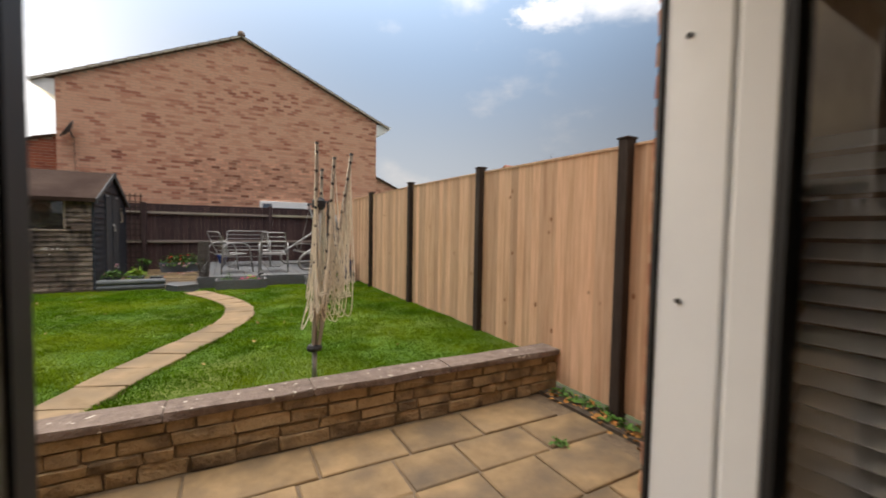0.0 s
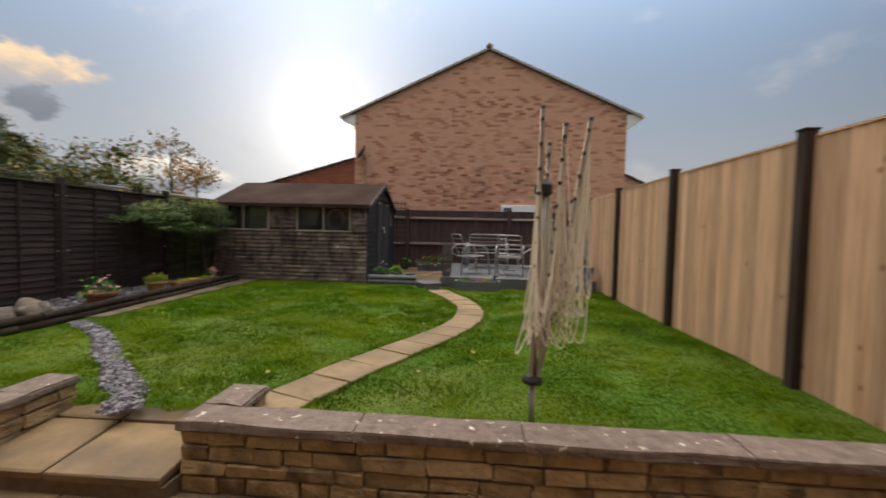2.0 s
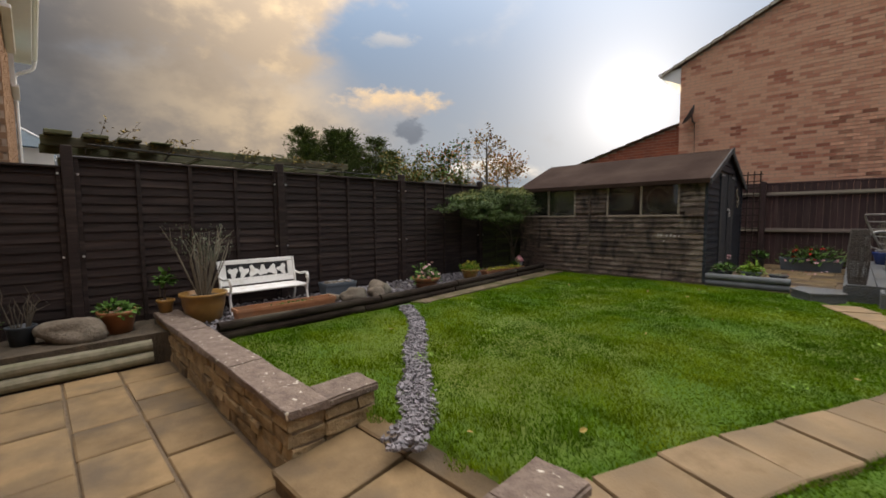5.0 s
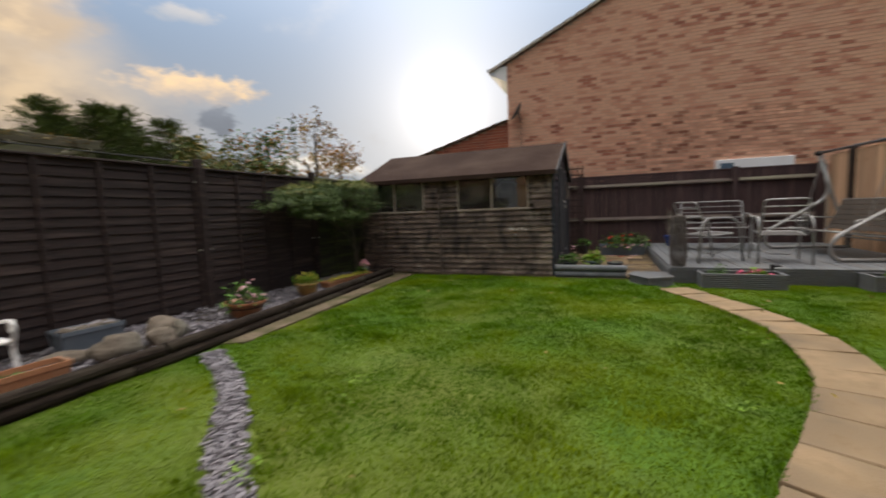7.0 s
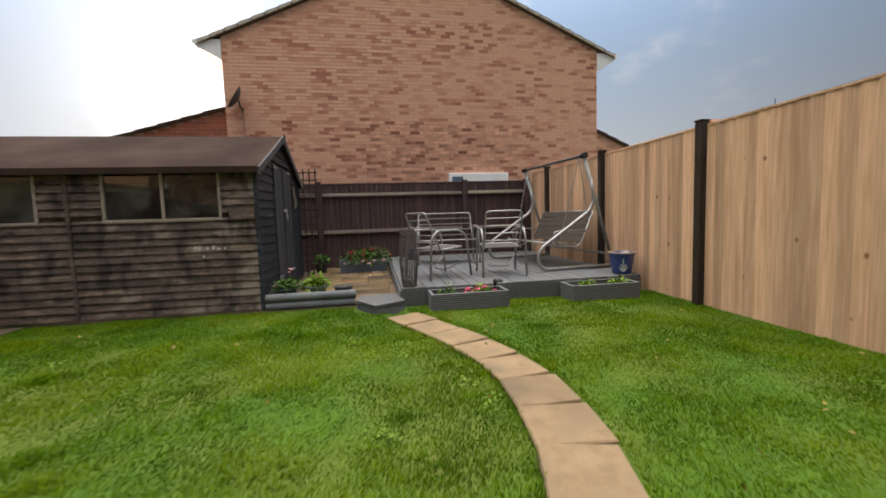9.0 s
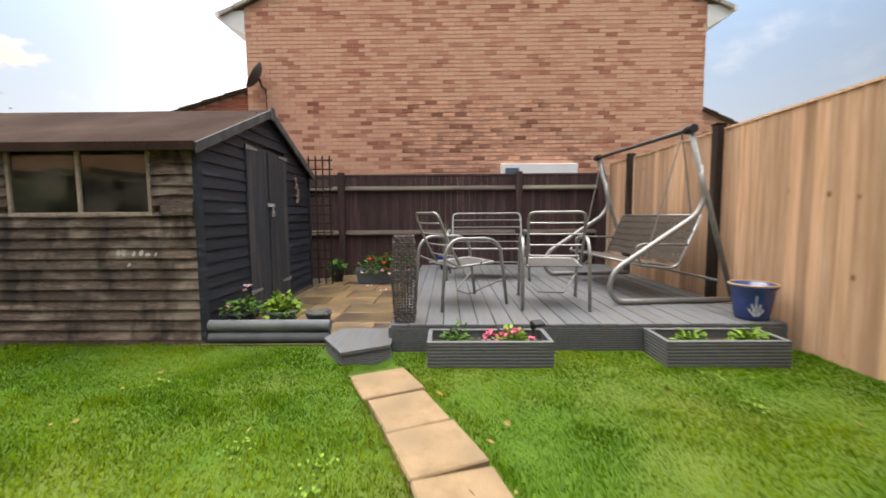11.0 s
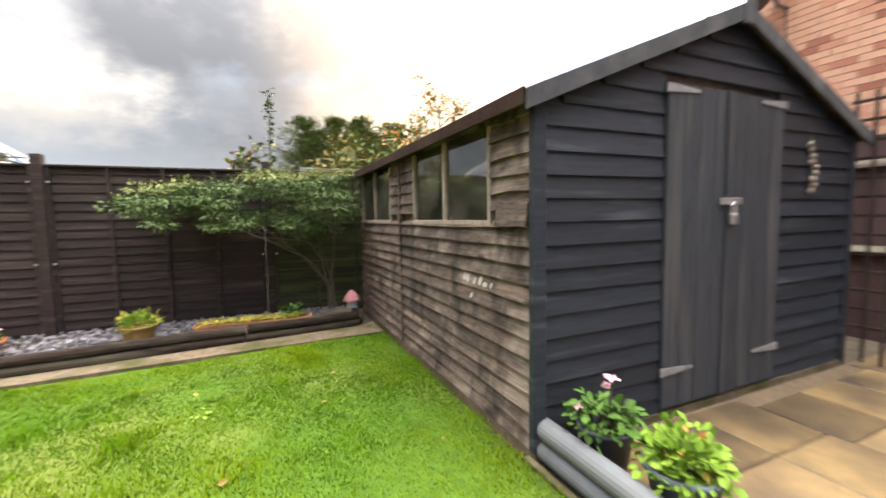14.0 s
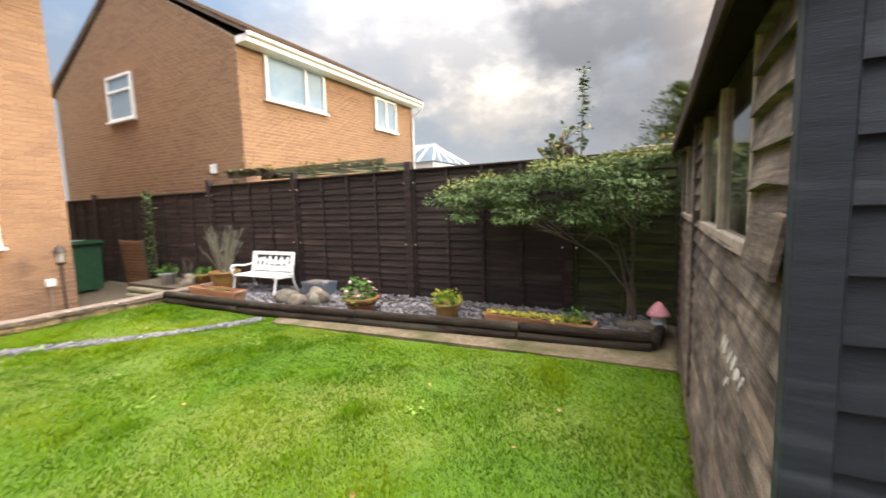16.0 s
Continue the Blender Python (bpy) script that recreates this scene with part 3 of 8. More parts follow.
# ---- low garden walls ----
def low_wall(name, runs, label, seed):
    """Walling blocks in four courses round a core, under rough coping stones. runs: (x0, y0, x1, y1) footprints."""
    r = random.Random(seed)
    wall = thing(name, label, "garden wall", kind="structure")
    bm = B()
    for x0, y0, x1, y1 in runs:
        box(bm, x0 + 0.012, y0 + 0.012, -0.32, x1 - 0.012, y1 - 0.012, 0.075)
    part("core", bm, DARKMORTAR, wall)
    for x0, y0, x1, y1 in runs:
        along_x = (x1 - x0) > (y1 - y0)
        z = -0.275
        for hgt in (0.105, 0.078, 0.092, 0.082):
            u, end = (x0, x1) if along_x else (y0, y1)
            k = 0
            while u < end - 0.02:
                w = min(r.choice((0.16, 0.21, 0.26, 0.30, 0.34)), end - u)
                if end - u - w < 0.07:
                    w = end - u
                bm = B()
                if along_x:
                    box(bm, u + 0.005, y0 - r.uniform(-0.002, 0.012), z + 0.005, u + w - 0.005, y1 + r.uniform(-0.002, 0.008), z + hgt - 0.004, 0.008)
                else:
                    box(bm, x0 - r.uniform(0, 0.01), u + 0.005, z + 0.005, x1 + r.uniform(0, 0.01), u + w - 0.005, z + hgt - 0.004, 0.008)
                for v in bm.verts:
                    v.co += Vector((r.uniform(-1, 1), r.uniform(-1, 1), r.uniform(-0.6, 0.6))) * 0.009
                part("block", bm, STONE, wall)
                u += w
                k += 1
            z += hgt
        u, end = (x0 - 0.02, x1 + 0.02) if along_x else (y0, y1 + 0.02)
        while u < end - 0.02:
            w = min(r.uniform(0.85, 1.3), end - u)
            if end - u - w < 0.15:
                w = end - u
            bm = B()
            if along_x:
                box(bm, u + 0.0006, y0 - 0.025, 0.078, u + w - 0.0006, y1 + 0.02, 0.128, 0.006, 2)
            else:
                box(bm, x0 - 0.022, u + 0.002, 0.080, x1 + 0.022, u + w - 0.002, 0.131, 0.012, 2)
            bmesh.ops.subdivide_edges(bm, edges=bm.edges[:], cuts=3, use_grid_fill=True)
            for v in bm.verts:
                v.co += Vector((0, noise.noise(v.co * 9) * 0.022, noise.noise(v.co * 7 + Vector((3, 1, 0))) * 0.011 + r.uniform(-1, 1) * 0.002))
            part("coping_stone", bm, COPING, wall)
            u += w
    return wall


low_wall("garden_wall", [(-1.29, 3.36, 2.84, 3.56), (-1.29, 3.56, -1.08, 3.88)], "low buff stone-block wall with lichened coping beside the step", 3)
low_wall("garden_wall", [(-5.72, 3.34, -2.44, 3.54), (-2.65, 3.54, -2.44, 3.88)], "low buff stone-block wall with coping, ends in a short return", 5)


# ---- fences ----
def right_fence():
    f = thing("fence", "tall close-boarded fence of pale new timber with dark posts", "fence", pose(2.80, 0, 0))
    posts = (0.55, 2.65, 4.74, 6.88, 8.98, 10.97, 13.02)
    tops = (1.93, 1.96, 1.985, 2.0, 1.985, 1.975, 1.97)
    r = random.Random(2)
    for yp, zt in zip(posts, tops):
        bm = B()
        box(bm, -0.030, yp - 0.048, -0.33, 0.07, yp + 0.048, zt + 0.035, 0.006)
        part("post", bm, DARKPOST, f)
        bm = B()
        box(bm, -0.038, yp - 0.056, zt + 0.035, 0.078, yp + 0.056, zt + 0.052, 0.004)
        part("post_cap", bm, DARKPOST, f)
    spans = list(zip(posts, posts[1:], tops, tops[1:])) + [(13.02, 13.93, 1.97, 1.97)]
    for y0, y1, z0, z1 in spans:
        y = y0 + 0.05
        low = -0.20 if y1 < 3 else (-0.12 if y0 < 3 else -0.03)
        while y < y1 - 0.06:
            w = min(0.118 + r.uniform(-0.006, 0.006), y1 - 0.05 - y)
            t0, t1 = ((z0 + (z1 - z0) * (v - y0) / (y1 - y0)) - 0.02 for v in (y, y + w))
            lo = low if not (y0 < 3 < y1) else (-0.20 if y < 3.35 else -0.04)
            bm = B()
            lean = r.uniform(-0.002, 0.002)
            vs = [bm.verts.new(c) for c in ((0.064, y, lo), (0.040 + lean, y + w + 0.008, lo), (0.06, y + w + 0.008, lo), (0.078, y, lo),
                                            (0.064, y, t0), (0.040 + lean, y + w + 0.008, t1), (0.06, y + w + 0.008, t1), (0.078, y, t0))]
            for q in ((0, 3, 2, 1), (4, 5, 6, 7), (0, 1, 5, 4), (1, 2, 6, 5), (2, 3, 7, 6), (3, 0, 4, 7)):
                bm.faces.new([vs[i] for i in q])
            part("board", bm, TANWOOD, f)
            y += w
        bm = B()
        prism(bm, [(y0 + 0.05, z0 - 0.02), (y1 - 0.05, z1 - 0.02), (y1 - 0.05, z1 + 0.0), (y0 + 0.05, z0 + 0.0)], "x", 0.038, 0.09)
        part("capping_rail", bm, TANWOOD, f)
        bm = B()
        for zz in (0.25, 1.0, 1.65):
            box(bm, 0.08, y0, zz, 0.12, y1, zz + 0.07)
        part("rail", bm, TANWOOD, f)


right_fence()


def lap_fence():
    f = thing("lap_fence", "dark brown stained lap-panel fence with bolted posts", "fence", pose(-5.93, 0, 0))
    posts = (-3.5, -1.45, 0.65, 2.72, 4.83, 6.94, 9.01, 11.1, 13.2)
    r = random.Random(6)
    bm0 = B()
    tube(bm0, [(0, 0, 0), (0.014, 0, 0)], 0.011, 8)
    bolt = bpy.data.meshes.new("bolt"); bm0.to_mesh(bolt); bm0.free(); bolt.materials.append(STEEL)
    for yp in posts:
        top = 1.86 if yp > 2 else 1.76
        bm = B()
        box(bm, -0.02, yp - 0.045, -0.33, 0.075, yp + 0.045, top, 0.006)
        po = part("post", bm, DARKPOST if yp < 0 else STAINED, f)
        if yp > 2:
            for zz in (1.585, 0.765, 0.06):
                for dy in (-0.075, 0.075):
                    piece("bolt", bolt, po, pose(0.042, yp + dy, zz))
    for y0, y1 in zip(posts, posts[1:]):
        a, b = y0 + 0.047, y1 - 0.047
        top = 1.74 if y0 > 2 else 1.64
        k = 0
        z = -0.02
        while z < top - 0.05:
            hgt = 0.094
            bm = B()
            wav = [r.uniform(-0.004, 0.004) for _ in range(7)]
            up, lo = [], []
            for i in range(7):
                yy = a + (b - a) * i / 6
                lo.append((bm.verts.new((0.022, yy, z + wav[i])), bm.verts.new((0.010, yy, z + wav[i]))))
                zz = min(z + hgt + 0.02, top)
                up.append((bm.verts.new((0.006, yy, zz)), bm.verts.new((-0.004, yy, zz))))
            for i in range(6):
                bm.faces.new((lo[i][0], lo[i + 1][0], up[i + 1][0], up[i][0]))
                bm.faces.new((lo[i][1], lo[i + 1][1], lo[i + 1][0], lo[i][0]))
                bm.faces.new((up[i][1], up[i + 1][1], lo[i + 1][1], lo[i][1]))
                bm.faces.new((up[i][0], up[i + 1][0], up[i + 1][1], up[i][1]))
            part("slat", bm, MOSSLAP if y0 > 9 else STAINED, f)
            z += hgt
            k += 1
        for i in range(5):
            yy = a + 0.02 + (b - a - 0.04) * i / 4
            bm = B()
            box(bm, 0.020, yy - 0.02, -0.03, 0.044, yy + 0.02, top, 0.003)
            part("batten", bm, MOSSLAP if y0 > 9 else STAINED, f)
        bm = B()
        box(bm, -0.02, a, top, 0.052, b, top + 0.022, 0.004)
        part("capping", bm, STAINED, f)
        bm = B()
        box(bm, 0.0, a, -0.2, 0.03, b, -0.02, 0.004)
        part("gravel_board", bm, STAINED, f)


MOSSLAP = material("mossy_lap", (0.016, 0.016, 0.008), (0.042, 0.043, 0.020), 9, 0.85, 0.4, 60, stretch=(5, 0.7, 9), stain=(0.060, 0.075, 0.018), stain_at=0.56, stain_scale=2.0, vary=0.22)
STEEL = material("zinc_steel", (0.50, 0.50, 0.50), (0.66, 0.66, 0.66), 20, 0.38, 0.05, 60, metal=0.9, vary=0.05)
lap_fence()


def rear_fence():
    f = thing("rear_fence", "dark red-brown boarded fence with two rails", "fence", pose(0, 13.97, 0))
    r = random.Random(9)
    x = -5.93
    while x < 2.74:
        w = 0.105 + r.uniform(-0.006, 0.006)
        top = 1.80 + r.uniform(-0.012, 0.008)
        bm = B()
        box(bm, x, -0.012 + r.uniform(-0.003, 0.003), -0.1, x + w - 0.003, 0.006, top)
        part("board", bm, REARWOOD, f)
        x += w
    for xp in (-5.0, -1.86, 1.27, 2.70):
        bm = B()
        box(bm, xp - 0.055, -0.12, -0.1, xp + 0.055, -0.014, 1.86, 0.008)
        part("post", bm, REARWOOD, f)
    for zz in (0.80, 1.58):
        for a, b in ((-5.9, -1.92), (-1.80, 1.21), (1.33, 2.66)):
            bm = B()
            prism(bm, [(-0.014, zz + 0.045), (-0.014, zz - 0.045), (-0.075, zz - 0.03), (-0.07, zz - 0.005)], "x", a, b)
            part("rail", bm, RAIL, f, "rail with pale weathered top")
    bm = B()
    box(bm, -5.9, -0.02, 1.79, 2.70, 0.03, 1.83, 0.004)
    part("capping", bm, REARWOOD, f)


RAIL = material("weathered_rail", (0.06, 0.04, 0.035), (0.13, 0.10, 0.085), 9, 0.85, 0.3, 50, stretch=(0.6, 5, 5), stain=(0.16, 0.15, 0.10), vary=0.1)
rear_fence()


# ---- houses ----
def brick_face(parent, cells, to_world, mat, name="brickwork", label="courses of brick"):
    """All courses of a face as one mesh. cells: (u0, z0, u1, z1, out); to_world(u, z, out) gives a place."""
    out_v, out_f = [], []
    for a, z0, b, z1, o in cells:
        k = len(out_v)
        out_v += [to_world(a, z0, 0), to_world(b, z0, 0), to_world(b, z1, 0), to_world(a, z1, 0),
                  to_world(a, z0, o), to_world(b, z0, o), to_world(b, z1, o), to_world(a, z1, o)]
        out_f += [(k + 4, k + 5, k + 6, k + 7), (k, k + 1, k + 5, k + 4), (k + 1, k + 2, k + 6, k + 5), (k + 2, k + 3, k + 7, k + 6), (k + 3, k, k + 4, k + 7)]
    return soup(name, out_v, out_f, mat, label, parent=parent)


def brick_pieces(parent, cells, to_pose, mat):
    """The nearest bricks as objects of their own on a few shared meshes."""
    cache = {}
    for a, z0, b, z1, o in cells:
        key = round(b - a, 2)
        if key not in cache:
            bm = B()
            box(bm, -(b - a) / 2, -0.012, -(z1 - z0) / 2, (b - a) / 2, 0.008, (z1 - z0) / 2, 0.002)
            me = bpy.data.meshes.new("brick"); bm.to_mesh(me); bm.free(); me.materials.append(mat)
            cache[key] = me
        piece("brick", cache[key], parent, to_pose((a + b) / 2, (z0 + z1) / 2, o))


def tiled_slope(parent, p, q, r0, s, rows, cols, mat):
    """A roof slope p-q (eaves) to s-r0 (ridge) in lapped courses of tiles."""
    p, q, r0, s = map(Vector, (p, q, r0, s))
    nrm = (q - p).cross(s - p).normalized()
    if nrm.z < 0:
        nrm = -nrm
    bm = B()
    for j in range(rows):
        a0, a1 = j / rows, (j + 1.12) / rows
        e0, e1 = p.lerp(s, a0), q.lerp(r0, a0)
        f0, f1 = p.lerp(s, min(a1, 1)), q.lerp(r0, min(a1, 1))
        for i in range(cols):
            t0, t1 = (i + 0.02) / cols, (i + 0.98) / cols
            lo = [e0.lerp(e1, t0), e0.lerp(e1, t1)]
            hi = [f0.lerp(f1, t0), f0.lerp(f1, t1)]
            vs = [bm.verts.new(c) for c in (lo[0] + nrm * 0.012, lo[1] + nrm * 0.012, hi[1], hi[0], lo[0] + nrm * 0.034, lo[1] + nrm * 0.034, hi[1] + nrm * 0.014, hi[0] + nrm * 0.014)]
            for f in ((4, 5, 6, 7), (0, 1, 5, 4), (1, 2, 6, 5), (3, 0, 4, 7)):
                bm.faces.new([vs[k] for k in f])
    ob = part("roof_tiling", bm, mat, parent)
    ob["kind"] = "stuff"
    return ob


def gable_house():
    """The brick house behind the rear fence, gable towards the garden."""
    Y, XL, XR, EZ, RX, RZ, WZ = 14.60, -3.77, 4.83, 4.74, 0.53, 7.02, 5.0
    h = thing("house", "two-storey red multi-brick house with blank gable and white soffits", "house")
    bm = B()
    prism(bm, [(XL, -0.32), (XR, -0.32), (XR, WZ), (RX, RZ - 0.09), (XL, WZ)], "y", Y, Y + 7.5)
    w = part("wall", bm, MORTAR, h)
    rr = random.Random(12)

    def lim(z):
        if z <= WZ:
            return XL, XR
        t = (z - WZ) / (RZ - 0.09 - WZ)
        return (XL + (RX - XL) * t, XR + (RX - XR) * t) if t < 1 else None

    cells = brick_cells(XL, XR, 1.40, RZ, lim, 0.009, rr)
    near = [c for c in cells if 1.9 < c[1] < 3.25 and -0.9 < c[0] < 2.6 and not (0.95 < c[2] and c[0] < 2.5 and c[1] < 2.1)]
    near = near[:290]
    keep = set(near)
    brick_face(w, [c for c in cells if c not in keep], lambda u, z, o: (u, Y - o, z), BRICK)
    brick_pieces(w, near, lambda u, z, o: pose(u, Y - 0.002, z), BRICKPIECE)
    roof = part("roof", prism(B(), [(XL - 0.42, EZ + 0.09), (RX, RZ - 0.07), (XR + 0.42, EZ + 0.09), (XR + 0.42, EZ + 0.15), (RX, RZ - 0.01), (XL - 0.42, EZ + 0.15)], "y", Y - 0.05, Y + 7.6), TILE, h)
    for sx, x_e in ((1, XR + 0.44), (-1, XL - 0.44)):
        tiled_slope(roof, (x_e, Y - 0.09, EZ + 0.13), (x_e, Y + 7.6, EZ + 0.13), (RX, Y + 7.6, RZ - 0.02), (RX, Y - 0.09, RZ - 0.02), 17, 30, TILE)
        for k in range(17):       # pale verge, pointed up in mortar
            bm = B()
            t0, t1 = k / 17, (k + 0.9) / 17
            xa, za = x_e + (RX - x_e) * t0, EZ + 0.09 + (RZ - EZ - 0.15) * t0
            xb, zb = x_e + (RX - x_e) * t1, EZ + 0.09 + (RZ - EZ - 0.15) * t1
            prism(bm, [(xa, za - 0.005), (xb, zb - 0.005), (xb, zb + 0.035), (xa, za + 0.055)], "y", Y - 0.10, Y - 0.06)
            part("verge_tile", bm, VERGE, roof)
    bm = B()
    lathe(bm, [(0.11, 0), (0.11, 0.05), (0.05, 0.10)], 10)
    part("ridge_cap", bm, TILE, roof, m=pose(RX, Y - 0.02, RZ + 0.02, 90, 0, 0))
    for x0, x1 in ((XL - 0.44, XL - 0.002), (XR + 0.002, XR + 0.44)):
        out = x0 if x0 < 0 else x1
        ins = x1 if x0 < 0 else x0
        bm = B()
        prism(bm, [(ins, EZ - 0.22), (out, EZ + 0.02), (out, EZ + 0.17), (ins, EZ + 0.20)], "y", Y - 0.03, Y + 7.5)
        part("soffit_box", bm, WHITE, h, "white painted soffit box")
        bm = B()
        tube(bm, [(out + (-0.05 if x0 < 0 else 0.05), Y - 0.05, EZ + 0.13), (out + (-0.05 if x0 < 0 else 0.05), Y + 7.5, EZ + 0.13)], 0.055, 10)
        part("gutter", bm, WHITE, h)
    # satellite dish
    d = part("satellite_dish", lathe(B(), [(0.02, 0.0), (0.12, 0.02), (0.20, 0.055), (0.26, 0.10), (0.262, 0.105), (0.20, 0.065), (0.1, 0.03), (0.015, 0.015)], 24), DARKGREY, h, "grey satellite dish", m=pose(-3.42, Y - 0.28, 3.62, 60, 0, -70), smooth=True)
    bm = B()
    tube(bm, [(-3.42, Y, 3.5), (-3.42, Y - 0.18, 3.5), (-3.42, Y - 0.28, 3.62)], 0.018, 8)
    part("dish_arm", bm, DARKGREY, h)
    bm = B()
    tube(bm, [(-3.42, Y - 0.02, 3.5), (-3.40, Y - 0.016, 2.6), (-3.41, Y - 0.016, 1.0)], 0.006, 6)
    part("cable", bm, GASKET, h)
    # ground-floor window whose head shows above the fence
    win = part("window", box(B(), 1.02, Y - 0.16, 1.30, 2.46, Y - 0.004, 2.06, 0.01), WHITE, h, "white plastic window frame")
    part("pane", box(B(), 1.10, Y - 0.172, 1.36, 1.36, Y - 0.162, 1.98), DARKGLASS, win)
    part("pane", box(B(), 1.44, Y - 0.172, 1.36, 2.38, Y - 0.162, 1.86), DARKGLASS, win)
    return h


def lean_to(x0, x1, z0, z1, y0, y1, mat, label):
    """A single-storey wing with one roof slope falling along x from z0 (at x0) to z1 (at x1)."""
    h = thing("house_wing", label, "house wing")
    bm = B()
    prism(bm, [(x0, -0.32), (x1, -0.32), (x1, z1), (x0, z0)], "y", y0, y1)
    w = part("wall", bm, MORTAR, h)
    lo, hi = min(x0, x1), max(x0, x1)

    def lim(z):
        if z <= min(z0, z1):
            return lo, hi
        t = (z - z0) / (z1 - z0)
        xx = x0 + (x1 - x0) * t
        return (min(x0, xx), max(x0, xx)) if 0 < t < 1 else None

    brick_face(w, brick_cells(lo, hi, 1.4, max(z0, z1), lim, 0.009, random.Random(2)), lambda u, z, o: (u, y0 - o, z), mat)
    k = 0.25 if x1 > x0 else -0.25
    sl = (z1 - z0) / (x1 - x0)
    bm = B()
    prism(bm, [(x0, z0), (x1 + k, z1 + sl * k), (x1 + k, z1 + sl * k + 0.045), (x0, z0 + 0.045)], "y", y0 - 0.06, y1)
    roof = part("roof", bm, TILE, h)
    tiled_slope(roof, (x1 + k, y0 - 0.1, z1 + sl * k + 0.03), (x1 + k, y1, z1 + sl * k + 0.03), (x0, y1, z0 + 0.03), (x0, y0 - 0.1, z0 + 0.03), 9, 16, TILE)
    return h


VERGE = material("verge_mortar", (0.36, 0.33, 0.27), (0.50, 0.46, 0.39), 12, 0.9, 0.3, 50, vary=0)
DARKGREY = material("dark_grey_metal", (0.05, 0.05, 0.055), (0.09, 0.09, 0.095), 9, 0.5, 0.1, 60, vary=0)
# the blue reflection in the gable window is painted as the pane's colour
DARKGLASS = material("blue_reflection_glass", (0.05, 0.09, 0.13), (0.08, 0.13, 0.18), 2, 0.06, 0, vary=0, spec=0.9)
BRICKPIECE = material("multi_red_brick_piece", (0.52, 0.255, 0.17), (0.68, 0.385, 0.26), 9, 0.9, 0.5, 90, stain=(0.27, 0.11, 0.07), stain_at=0.58, stain_scale=0.4, stain_soft=0.05, vary=0.16)
gable_house()
lean_to(-3.79, -7.6, 3.52, 2.42, 14.72, 19.0, REDBRICK, "red brick single-storey wing with tiled lean-to roof")
lean_to(4.85, 7.2, 3.08, 2.0, 14.72, 19.0, BRICK, "brick lean-to wing with a tiled roof")


def window_unit(parent, w, hgt, m, lights, transom=0.0, glass=None):
    """White frame with panes; local x along the wall, -y outwards."""
    win = part("window", B_frame(w, hgt, lights, transom), WHITE, parent, "white plastic window", m)
    x = 0.06
    for f in lights:
        pw = (w - 0.06 * (len(lights) + 1)) * f
        spans = ((0.06, hgt - 0.06),) if not transom else ((0.06, transom - 0.03), (transom + 0.03, hgt - 0.06))
        for a, b in spans:
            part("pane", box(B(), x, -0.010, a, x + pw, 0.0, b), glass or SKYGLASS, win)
        x += pw + 0.06
    part("sill", box(B(), -0.05, -0.10, -0.05, w + 0.05, 0.0, -0.002, 0.006), WHITE, win)
    return win


def B_frame(w, hgt, lights, transom):
    bm = B()
    box(bm, 0, -0.05, 0, w, 0.02, 0.058)
    box(bm, 0, -0.05, hgt - 0.058, w, 0.02, hgt)
    x = 0.0
    for f in (*lights, 0):
        box(bm, x, -0.052, 0.058, x + 0.058, 0.02, hgt - 0.058)
        x += (w - 0.06 * (len(lights) + 1)) * f + 0.06
    if transom:
        box(bm, 0.058, -0.048, transom - 0.028, w - 0.058, 0.018, transom + 0.028)
    return bm


# opaque panes: the pale sky's reflection is put into the base colour
SKYGLASS = material("sky_tinted_glass", (0.16, 0.24, 0.30), (0.26, 0.34, 0.40), 1.5, 0.05, 0, vary=0, spec=1.0)


